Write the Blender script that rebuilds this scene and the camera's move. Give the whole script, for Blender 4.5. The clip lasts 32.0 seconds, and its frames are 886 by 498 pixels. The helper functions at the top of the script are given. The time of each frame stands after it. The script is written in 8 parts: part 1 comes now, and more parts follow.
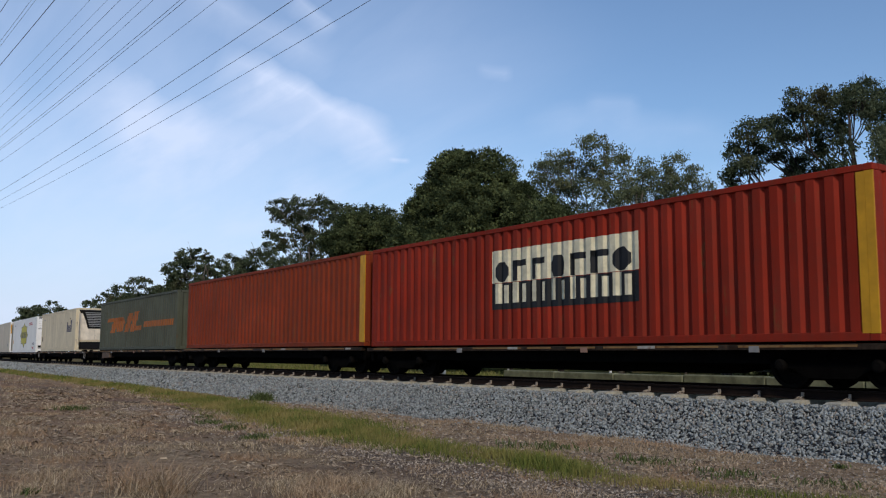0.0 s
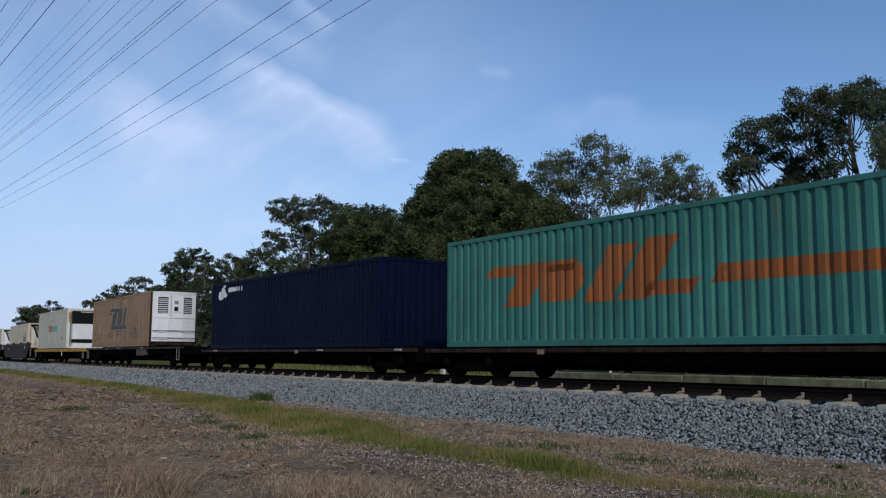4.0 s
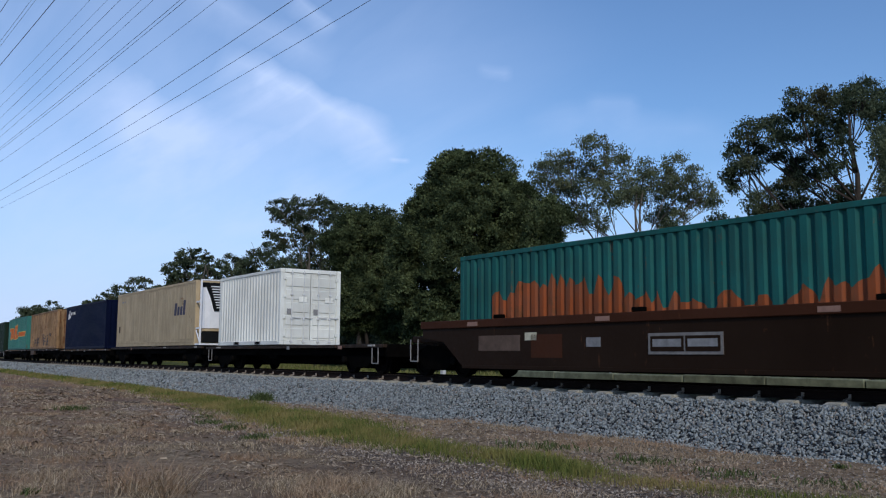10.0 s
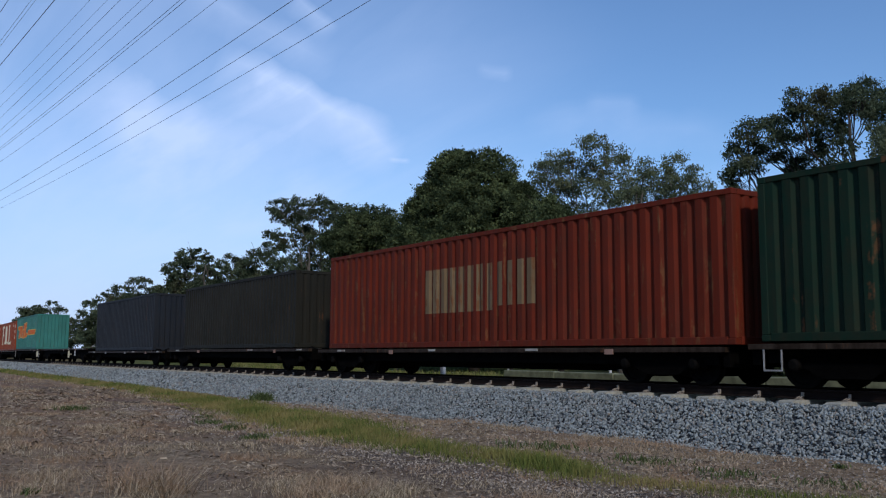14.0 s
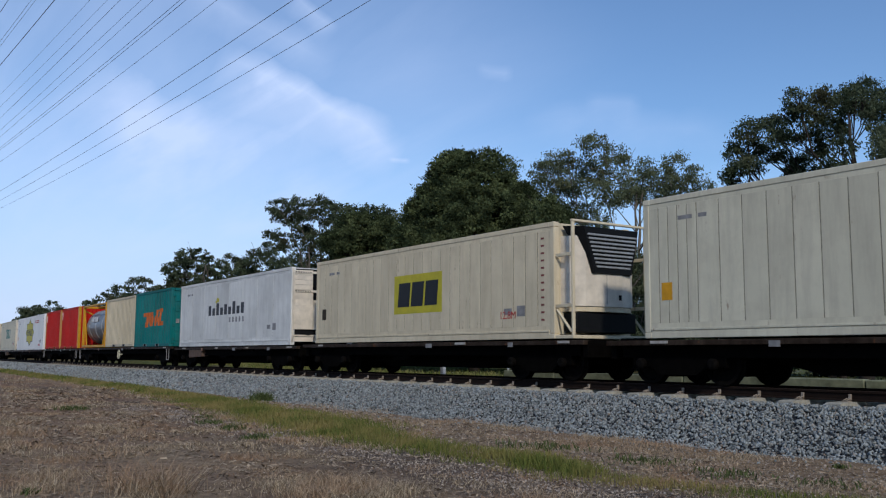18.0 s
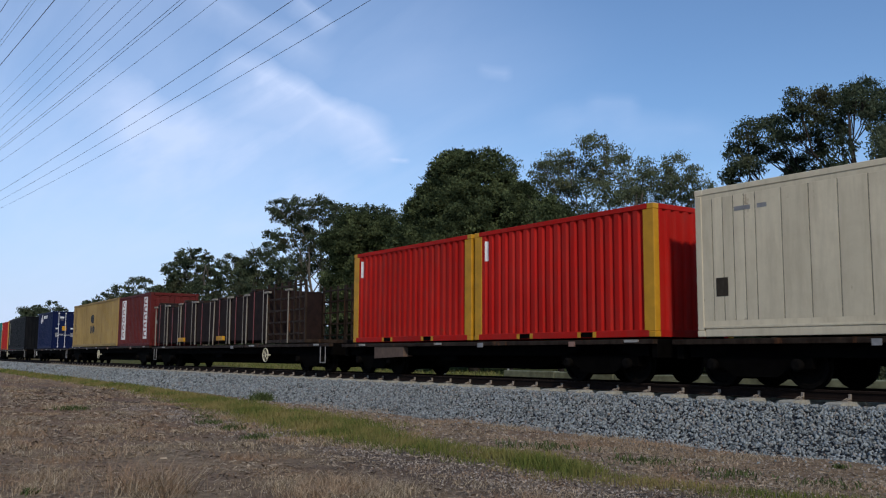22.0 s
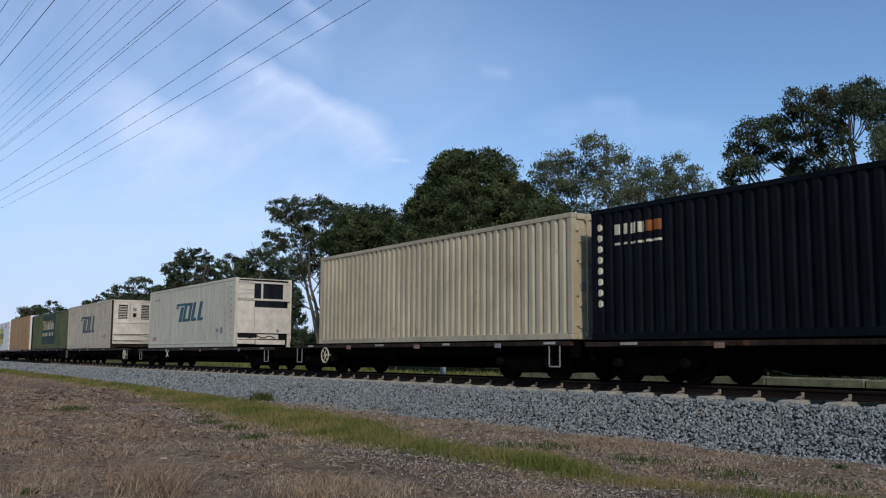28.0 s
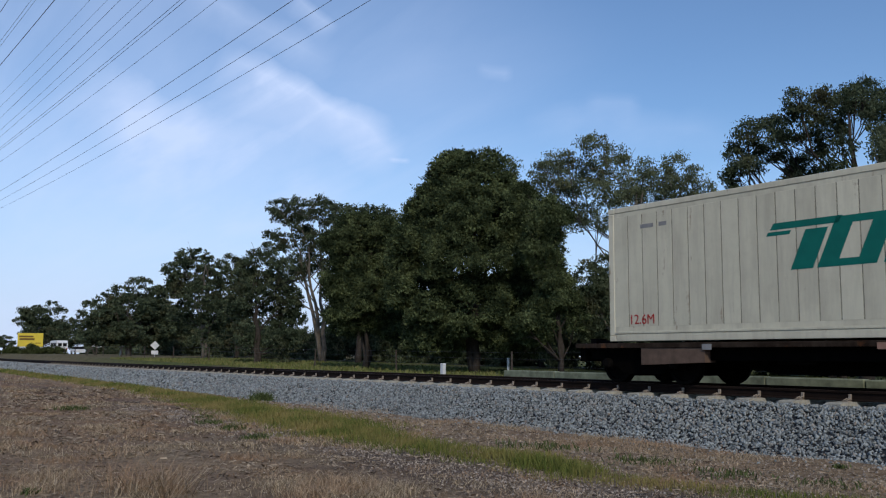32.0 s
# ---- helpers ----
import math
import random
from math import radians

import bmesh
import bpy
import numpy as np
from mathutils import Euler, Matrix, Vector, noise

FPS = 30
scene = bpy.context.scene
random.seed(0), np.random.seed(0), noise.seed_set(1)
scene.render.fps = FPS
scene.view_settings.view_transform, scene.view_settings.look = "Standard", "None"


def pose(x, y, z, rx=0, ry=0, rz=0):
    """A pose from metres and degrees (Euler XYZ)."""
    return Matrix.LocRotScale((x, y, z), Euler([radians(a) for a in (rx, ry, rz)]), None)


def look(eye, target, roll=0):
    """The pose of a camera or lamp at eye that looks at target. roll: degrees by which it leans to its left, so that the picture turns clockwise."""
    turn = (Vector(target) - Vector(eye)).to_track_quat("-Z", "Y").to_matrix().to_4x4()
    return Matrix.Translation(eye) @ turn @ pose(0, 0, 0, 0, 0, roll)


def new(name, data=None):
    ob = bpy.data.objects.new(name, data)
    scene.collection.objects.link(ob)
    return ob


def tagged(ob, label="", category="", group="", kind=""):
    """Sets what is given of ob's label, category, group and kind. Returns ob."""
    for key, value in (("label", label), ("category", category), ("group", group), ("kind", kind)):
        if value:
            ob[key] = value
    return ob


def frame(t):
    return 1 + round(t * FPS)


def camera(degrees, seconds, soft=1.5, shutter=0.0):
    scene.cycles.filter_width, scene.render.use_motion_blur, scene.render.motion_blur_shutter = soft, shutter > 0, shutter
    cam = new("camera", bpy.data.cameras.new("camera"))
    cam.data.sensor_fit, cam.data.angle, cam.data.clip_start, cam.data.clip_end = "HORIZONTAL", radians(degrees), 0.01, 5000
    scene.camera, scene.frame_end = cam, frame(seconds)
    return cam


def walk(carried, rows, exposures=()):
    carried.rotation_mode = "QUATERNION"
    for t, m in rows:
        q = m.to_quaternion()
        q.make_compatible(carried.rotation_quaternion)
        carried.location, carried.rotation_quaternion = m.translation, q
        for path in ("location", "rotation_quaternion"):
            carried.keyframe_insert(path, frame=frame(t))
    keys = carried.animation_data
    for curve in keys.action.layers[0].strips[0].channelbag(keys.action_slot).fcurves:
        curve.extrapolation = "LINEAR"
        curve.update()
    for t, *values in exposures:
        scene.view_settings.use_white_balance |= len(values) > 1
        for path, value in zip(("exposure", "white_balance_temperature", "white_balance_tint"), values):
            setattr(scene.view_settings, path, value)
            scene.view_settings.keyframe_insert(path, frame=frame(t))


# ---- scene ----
EYE = Vector((0.0, 0.0, 0.5395))
YAW, PITCH = radians(54.454), radians(6.629)
AIM = Vector((-math.sin(YAW) * math.cos(PITCH), math.cos(YAW) * math.cos(PITCH), math.sin(PITCH)))
cam = camera(51.24, 32.0, soft=1.15, shutter=0.02)
VIEW = look(EYE, EYE + AIM * 50, 0.30)
walk(cam, [(0.0, VIEW), (32.0, VIEW)],
     exposures=[(0.0, 0.08, 6720, 10), (1.0, 0.06, 6720, 10), (2.0, 0.08, 6720, 10), (3.0, -0.18, 6220, 10), (6.0, -0.02, 6120, 10), (8.0, -0.2, 5970, 10), (10.0, -0.05, 5920, 10), (14.0, -0.05, 5870, 10), (18.0, 0.0, 6120, 10), (23.0, 0.0, 6270, 10), (32.0, 0.0, 6270, 10)])

# ---- world and sun ----
SUN_DIR = Vector((0.76, -0.36, 0.54)).normalized()
SUN_EL, SUN_AZ = math.asin(SUN_DIR.z), math.atan2(SUN_DIR.x, SUN_DIR.y)


def build_world():
    world = bpy.data.worlds.new("sky_world")
    scene.world = world
    world.use_nodes = True
    nt = world.node_tree
    nt.nodes.clear()
    out = nt.nodes.new("ShaderNodeOutputWorld")
    bg = nt.nodes.new("ShaderNodeBackground")
    sky = nt.nodes.new("ShaderNodeTexSky")
    sky.sky_type, sky.sun_disc = "NISHITA", False
    sky.sun_elevation, sky.sun_rotation = SUN_EL, SUN_AZ
    sky.air_density, sky.dust_density, sky.ozone_density = 1.0, 0.2, 5.0
    # thin cirrus: noise drawn out along one compass direction, on a flat layer far above
    co = nt.nodes.new("ShaderNodeTexCoord")
    sep = nt.nodes.new("ShaderNodeSeparateXYZ")
    nt.links.new(co.outputs["Generated"], sep.inputs[0])

    def calc(op, a, b=None, clamp=False):
        n = nt.nodes.new("ShaderNodeMath")
        n.operation, n.use_clamp = op, clamp
        for k, v in enumerate((a, b)):
            if v is None:
                continue
            if isinstance(v, (int, float)):
                n.inputs[k].default_value = v
            else:
                nt.links.new(v, n.inputs[k])
        return n.outputs[0]
    up = calc("ADD", calc("MAXIMUM", sep.outputs[2], 0.0), 0.12)
    px, py = calc("DIVIDE", sep.outputs[0], up), calc("DIVIDE", sep.outputs[1], up)
    comb = nt.nodes.new("ShaderNodeCombineXYZ")
    nt.links.new(px, comb.inputs[0]), nt.links.new(py, comb.inputs[1])
    masks = []
    for turn, stretch, scale, lo, hi in CLOUDS:
        mp = nt.nodes.new("ShaderNodeMapping")
        mp.inputs["Rotation"].default_value[2] = radians(turn)
        mp.inputs["Scale"].default_value = (stretch, 1.0, 1.0)
        mp.inputs["Location"].default_value = (3.1 * scale, 1.7, 0)
        no = nt.nodes.new("ShaderNodeTexNoise")
        no.inputs["Scale"].default_value, no.inputs["Detail"].default_value = scale, 7.0
        no.inputs["Roughness"].default_value, no.inputs["Distortion"].default_value = 0.55, 0.35
        nt.links.new(comb.outputs[0], mp.inputs[0]), nt.links.new(mp.outputs[0], no.inputs[0])
        ra = nt.nodes.new("ShaderNodeMapRange")
        ra.inputs[1].default_value, ra.inputs[2].default_value = lo, hi
        nt.links.new(no.outputs[0], ra.inputs[0])
        masks.append(ra.outputs[0])
    # cirrus bank thickens towards the west (-x)
    west = nt.nodes.new("ShaderNodeMapRange")
    west.interpolation_type = "SMOOTHSTEP"
    west.inputs[1].default_value, west.inputs[2].default_value = WEST
    nt.links.new(sep.outputs[0], west.inputs[0])
    veil = calc("ADD", calc("ADD", calc("MULTIPLY", masks[0], 0.34), calc("MULTIPLY", masks[1], 0.22)), 0.20)
    cover = calc("MULTIPLY", veil, calc("ADD", calc("MULTIPLY", west.outputs[0], 0.92), 0.03))
    # pale haze along the horizon
    haze = nt.nodes.new("ShaderNodeMapRange")
    haze.interpolation_type = "SMOOTHSTEP"
    haze.inputs[1].default_value, haze.inputs[2].default_value = 0.24, 0.0
    haze.inputs[3].default_value, haze.inputs[4].default_value = 0.0, 0.85
    nt.links.new(sep.outputs[2], haze.inputs[0])
    # long streaks, each along a great circle, with a crisp upper and a soft lower edge

    def dot(v):
        n = nt.nodes.new("ShaderNodeVectorMath")
        n.operation = "DOT_PRODUCT"
        nt.links.new(co.outputs["Generated"], n.inputs[0])
        n.inputs[1].default_value = v
        return n.outputs["Value"]
    wob = nt.nodes.new("ShaderNodeTexNoise")
    wob.inputs["Scale"].default_value, wob.inputs["Detail"].default_value = 11.0, 7.0
    nt.links.new(co.outputs["Generated"], wob.inputs[0])
    for a, b, above, below, power in STREAKS:
        a, b = Vector(a).normalized(), Vector(b).normalized()
        axis, mid = a.cross(b).normalized(), (a + b).normalized()
        if axis.z < 0:
            axis.negate()
        side = calc("ADD", dot(axis), calc("MULTIPLY", calc("SUBTRACT", wob.outputs[0], 0.5), (above + below) * 0.9))
        band = calc("SUBTRACT", 1.0, calc("MAXIMUM", calc("DIVIDE", side, above), calc("DIVIDE", side, -below)), True)
        along = calc("SUBTRACT", 1.0, calc("DIVIDE", calc("ABSOLUTE", dot(axis.cross(mid))), math.sin(a.angle(b) / 2) * 1.15), True)
        fibre = calc("ADD", calc("MULTIPLY", wob.outputs[0], 0.7), calc("MULTIPLY", masks[1], 0.5))
        cover = calc("ADD", cover, calc("MULTIPLY", calc("MULTIPLY", band, calc("MULTIPLY", along, 2.2, True)), calc("MULTIPLY", fibre, power)))
    total = calc("MINIMUM", cover, 0.8)
    mix = nt.nodes.new("ShaderNodeMixRGB")
    low = nt.nodes.new("ShaderNodeMixRGB")
    nt.links.new(haze.outputs[0], low.inputs[0]), nt.links.new(sky.outputs[0], low.inputs[1])
    low.inputs[2].default_value = HAZE_COLOUR
    nt.links.new(total, mix.inputs[0]), nt.links.new(low.outputs[0], mix.inputs[1])
    mix.inputs[2].default_value = CLOUD_COLOUR
    nt.links.new(mix.outputs[0], bg.inputs[0])
    bg.inputs[1].default_value = SKY_STRENGTH
    nt.links.new(bg.outputs[0], out.inputs[0])


CLOUDS = ((35, 0.35, 1.3, 0.42, 0.78), (52, 0.22, 3.2, 0.45, 0.85))
WEST = (-0.62, -0.93)
STREAKS = (((-0.882, 0.36, 0.304), (-0.821, 0.523, 0.229), 0.02, 0.05, 1.6), ((-0.876, 0.319, 0.362), (-0.838, 0.449, 0.31), 0.02, 0.03, 0.5), ((-0.835, 0.406, 0.37), (-0.827, 0.449, 0.338), 0.008, 0.02, 0.7),
           ((-0.945, 0.217, 0.244), (-0.85, 0.485, 0.205), 0.05, 0.10, 0.85), ((-0.754, 0.583, 0.302), (-0.732, 0.611, 0.3), 0.008, 0.010, 0.32), ((-0.827, 0.52, 0.211), (-0.816, 0.538, 0.21), 0.003, 0.004, 0.6),
           ((-0.727, 0.641, 0.247), (-0.589, 0.774, 0.233), 0.025, 0.03, 0.35), ((-0.686, 0.677, 0.265), (-0.649, 0.715, 0.26), 0.012, 0.02, 0.35))
CLOUD_COLOUR = (5.6, 6.5, 8.6, 1)
HAZE_COLOUR = (4.3, 5.2, 7.2, 1)
SKY_STRENGTH = 0.120
build_world()
sun = new("sun", bpy.data.lights.new("sun", "SUN"))
sun.data.energy, sun.data.angle, sun.data.color = 2.0, radians(3.0), (1.0, 0.90, 0.76)
sun.matrix_world = look(SUN_DIR * 100, (0, 0, 0))

# ---- the track's line ----
CURVE, NEAR = 0.000816, 14.21      # curvature; distance to the near side of the load at s = 0
CENTRE = 1.219                      # from there to the middle of the track
S_FAR, S_NEAR = -165.0, 40.0        # the curve eases to straight beyond these


def on_track(s, off=0.0, z=0.0):
    """Pose at s metres along the track, off metres beyond its middle, z over the rail tops."""
    e = min(max(s, S_FAR), S_NEAR)
    th = CURVE * e
    o = off + CENTRE
    x = math.sin(th) / CURVE - o * math.sin(th) + (s - e) * math.cos(th)
    y = NEAR + (1 - math.cos(th)) / CURVE + o * math.cos(th) + (s - e) * math.sin(th)
    return Matrix.Translation((x, y, z)) @ Matrix.Rotation(th, 4, "Z")


# ---- helpers for meshes ----
def mesh_from(name, verts, faces, mats=(), idx=None, smooth=False):
    me = bpy.data.meshes.new(name)
    me.from_pydata(verts, [], faces)
    for m in mats:
        me.materials.append(m)
    if idx is not None:
        me.polygons.foreach_set("material_index", idx)
    if smooth:
        me.polygons.foreach_set("use_smooth", [True] * len(me.polygons))
    me.update()
    return me


class Geo:
    """Collects faces of one mesh."""

    def __init__(self):
        self.v, self.f = [], []

    def add(self, verts, faces):
        n = len(self.v)
        self.v += [tuple(v) for v in verts]
        self.f += [tuple(i + n for i in f) for f in faces]
        return self

    def box(self, x0, x1, y0, y1, z0, z1, bevel=0.0):
        b = min(bevel, (x1 - x0) * 0.45, (y1 - y0) * 0.45, (z1 - z0) * 0.45)
        if b <= 0:
            vs = [(x, y, z) for x in (x0, x1) for y in (y0, y1) for z in (z0, z1)]
            return self.add(vs, [(0, 1, 3, 2), (4, 6, 7, 5), (0, 4, 5, 1), (2, 3, 7, 6), (0, 2, 6, 4), (1, 5, 7, 3)])
        vs, key = [], {}
        for ix, x in enumerate((x0, x1)):
            for iy, y in enumerate((y0, y1)):
                for iz, z in enumerate((z0, z1)):
                    sx, sy, sz = (1, -1)[ix], (1, -1)[iy], (1, -1)[iz]
                    for a, p in enumerate(((x, y + sy * b, z + sz * b), (x + sx * b, y, z + sz * b), (x + sx * b, y + sy * b, z))):
                        key[ix, iy, iz, a] = len(vs)
                        vs.append(p)
        k, fs = key, []
        for a in range(3):
            for s in (0, 1):
                c = []
                for u, w in ((0, 0), (1, 0), (1, 1), (0, 1)):
                    i = [0, 0, 0]
                    i[a], i[(a + 1) % 3], i[(a + 2) % 3] = s, u, w
                    c.append(k[i[0], i[1], i[2], a])
                fs.append(tuple(c if s else c[::-1]))
        for a in range(3):
            d, e = (a + 1) % 3, (a + 2) % 3
            for u in (0, 1):
                for w in (0, 1):
                    i, j = [0, 0, 0], [0, 0, 0]
                    i[a], j[a] = 0, 1
                    i[d] = j[d] = u
                    i[e] = j[e] = w
                    q = (k[(*i, d)], k[(*j, d)], k[(*j, e)], k[(*i, e)])
                    fs.append(q if (u == w) == False else q[::-1])
        for ix in (0, 1):
            for iy in (0, 1):
                for iz in (0, 1):
                    q = tuple(k[ix, iy, iz, a] for a in range(3))
                    fs.append(q if (ix + iy + iz) % 2 else q[::-1])
        return self.add(vs, fs)

    def prism(self, outline, axis, a, b):
        """An outline of (p, q) pairs, drawn out along the axis from a to b. axis 'y': p is x, q is z; axis 'x': p is y, q is z; axis 'z': p is y, q is x."""
        n = len(outline)

        def at(p, q, t):
            return {"y": (p, t, q), "x": (t, p, q), "z": (q, p, t)}[axis]
        vs = [at(p, q, a) for p, q in outline] + [at(p, q, b) for p, q in outline]
        fs = [tuple(range(n)), tuple(range(2 * n - 1, n - 1, -1))]
        fs += [(i, i + n, (i + 1) % n + n, (i + 1) % n) for i in range(n)]
        return self.add(vs, fs)

    def tube(self, path, radii, sides=8, caps=True):
        pts = [Vector(p) for p in path]
        if isinstance(radii, (int, float)):
            radii = [radii] * len(pts)
        vs, fs = [], []
        side = None
        for i, p in enumerate(pts):
            d = (pts[min(i + 1, len(pts) - 1)] - pts[max(i - 1, 0)]).normalized()
            if side is None or abs(side.dot(d)) > 0.95:
                side = d.orthogonal().normalized()
            side = (side - d * side.dot(d)).normalized()
            up = d.cross(side)
            for k in range(sides):
                an = 2 * math.pi * k / sides
                vs.append(p + (side * math.cos(an) + up * math.sin(an)) * radii[i])
        for i in range(len(pts) - 1):
            for k in range(sides):
                a, b = i * sides + k, i * sides + (k + 1) % sides
                fs.append((a, b, b + sides, a + sides))
        if caps:
            fs += [tuple(range(sides - 1, -1, -1)), tuple(range(len(vs) - sides, len(vs)))]
        return self.add(vs, fs)

    def lathe(self, profile, centre, axis="y", sides=20):
        """profile: (distance along the axis, radius) pairs."""
        vs, fs = [], []
        for t, r in profile:
            for k in range(sides):
                an = 2 * math.pi * k / sides
                u, w = r * math.cos(an), r * math.sin(an)
                o = {"y": (u, t, w), "x": (t, u, w), "z": (u, w, t)}[axis]
                vs.append((centre[0] + o[0], centre[1] + o[1], centre[2] + o[2]))
        for i in range(len(profile) - 1):
            for k in range(sides):
                a, b = i * sides + k, i * sides + (k + 1) % sides
                fs.append((a, b, b + sides, a + sides))
        fs += [tuple(range(sides - 1, -1, -1)), tuple(range(len(vs) - sides, len(vs)))]
        return self.add(vs, fs)

    def mesh(self, name, material, smooth=False):
        me = mesh_from(name, self.v, self.f, [material], smooth=smooth)
        bm = bmesh.new()
        bm.from_mesh(me)
        bmesh.ops.recalc_face_normals(bm, faces=bm.faces)
        bm.to_mesh(me)
        bm.free()
        return me


MADE = []


def part(name, geo, material, parent, label="", at=None, smooth=False):
    """Links a mesh as one object under a thing or a part."""
    data = geo.mesh(name, material, smooth) if isinstance(geo, Geo) else geo
    ob = new(name, data)
    ob.parent = parent
    if at is not None:
        ob.matrix_basis = at
    if label:
        tagged(ob, label)
    MADE.append(ob)
    return ob


def thing(name, label, category, group="", kind="", data=None, at=None):
    ob = new(name, data)
    if at is not None:
        ob.matrix_basis = at
    return tagged(ob, label, category, group, kind)


# ---- materials ----
class Mat:
    """A small writer of node materials."""

    def __init__(self, name, rough=0.6, metal=0.0, spec=0.5):
        self.m = bpy.data.materials.new(name)
        self.m.use_nodes = True
        self.nt = self.m.node_tree
        self.bsdf = self.nt.nodes["Principled BSDF"]
        self.bsdf.inputs["Roughness"].default_value = rough
        self.bsdf.inputs["Metallic"].default_value = metal
        self.bsdf.inputs["Specular IOR Level"].default_value = spec
        co = self.nt.nodes.new("ShaderNodeTexCoord")
        info = self.nt.nodes.new("ShaderNodeObjectInfo")
        sh = self.nt.nodes.new("ShaderNodeVectorMath")
        sh.operation = "MULTIPLY_ADD"
        self.nt.links.new(info.outputs["Random"], sh.inputs[0])
        sh.inputs[1].default_value = (37.0, 19.0, 53.0)
        self.nt.links.new(co.outputs["Object"], sh.inputs[2])
        self.local, self.plain, self.random = sh.outputs[0], co.outputs["Object"], info.outputs["Random"]

    def noise(self, scale, detail=4.0, rough=0.55, stretch=None, where=None):
        src = where if where is not None else self.local
        if stretch:
            mp = self.nt.nodes.new("ShaderNodeMapping")
            mp.inputs["Scale"].default_value = stretch
            self.nt.links.new(src, mp.inputs[0])
            src = mp.outputs[0]
        n = self.nt.nodes.new("ShaderNodeTexNoise")
        n.inputs["Scale"].default_value, n.inputs["Detail"].default_value, n.inputs["Roughness"].default_value = scale, detail, rough
        self.nt.links.new(src, n.inputs[0])
        return n.outputs[0]

    def voronoi(self, scale, where=None):
        n = self.nt.nodes.new("ShaderNodeTexVoronoi")
        n.inputs["Scale"].default_value = scale
        self.nt.links.new(where if where is not None else self.local, n.inputs[0])
        return n

    def span(self, value, lo, hi, a=0.0, b=1.0):
        n = self.nt.nodes.new("ShaderNodeMapRange")
        for k, v in ((1, lo), (2, hi), (3, a), (4, b)):
            n.inputs[k].default_value = v
        self.nt.links.new(value, n.inputs[0])
        return n.outputs[0]

    def calc(self, op, a, b):
        n = self.nt.nodes.new("ShaderNodeMath")
        n.operation = op
        for k, v in enumerate((a, b)):
            if isinstance(v, (int, float)):
                n.inputs[k].default_value = v
            else:
                self.nt.links.new(v, n.inputs[k])
        return n.outputs[0]

    def mix(self, f, a, b):
        n = self.nt.nodes.new("ShaderNodeMixRGB")
        for k, v in enumerate((f, a, b)):
            if isinstance(v, (int, float)):
                n.inputs[k].default_value = v
            elif isinstance(v, (tuple, list)):
                n.inputs[k].default_value = (*v[:3], 1)
            else:
                self.nt.links.new(v, n.inputs[k])
        return n.outputs[0]

    def axis(self, k, where=None):
        n = self.nt.nodes.new("ShaderNodeSeparateXYZ")
        self.nt.links.new(where if where is not None else self.plain, n.inputs[0])
        return n.outputs[k]

    def colour(self, c):
        if isinstance(c, (tuple, list)):
            self.bsdf.inputs["Base Color"].default_value = (*c[:3], 1)
        else:
            self.nt.links.new(c, self.bsdf.inputs["Base Color"])
        return self

    def rough(self, r):
        self.nt.links.new(r, self.bsdf.inputs["Roughness"])
        return self

    def bump(self, h, strength=0.3, dist=0.01):
        n = self.nt.nodes.new("ShaderNodeBump")
        n.inputs["Strength"].default_value, n.inputs["Distance"].default_value = strength, dist
        self.nt.links.new(h, n.inputs["Height"])
        self.nt.links.new(n.outputs[0], self.bsdf.inputs["Normal"])
        return self


def shade(c, k):
    return tuple(v * k for v in c)


def paint(name, col, rust=0.15, grime=0.4, dirt=(0.10, 0.075, 0.055), rough=0.5, fade=0.22):
    """Weathered paint: faded patches, runs of dirt down the wall, rust that breaks through."""
    m = Mat(name, rough, 0.0, 0.06)
    big, blotch = m.noise(0.42, 3.0), m.noise(2.2, 6.0, 0.65)
    base = m.mix(m.span(big, 0.3, 0.7), shade(col, 1 - fade), tuple(min(1, v * (1 + fade * 0.45) + 0.002) for v in col))
    base = m.mix(m.calc("MULTIPLY", m.span(blotch, 0.45, 0.72), grime * 0.45), base, dirt)
    runs = m.noise(1.0, 7.0, 0.7, stretch=(4.2, 4.2, 0.5))
    base = m.mix(m.calc("MULTIPLY", m.span(runs, 0.44, 0.74), grime), base, dirt)
    fine = m.noise(14.0, 5.0, 0.7)
    base = m.mix(m.calc("MULTIPLY", m.span(fine, 0.52, 0.75), grime * 0.35), base, shade(dirt, 1.6))
    rn = m.calc("MULTIPLY", m.noise(3.4, 8.0, 0.72), m.span(m.noise(1.0, 5.0, 0.65, stretch=(5.0, 5.0, 0.45)), 0.3, 0.75))
    thr = 0.46 - rust * 0.36
    base = m.mix(m.calc("MULTIPLY", m.span(rn, thr, thr + 0.10), min(1.0, 0.40 + rust)), base, m.mix(fine, (0.10, 0.036, 0.014), (0.20, 0.085, 0.035)))
    m.colour(base)
    m.rough(m.span(fine, 0.3, 0.7, rough - 0.08, min(1.0, rough + 0.25)))
    m.bump(m.noise(5.0, 4.0), 0.12, 0.006)
    return m.m


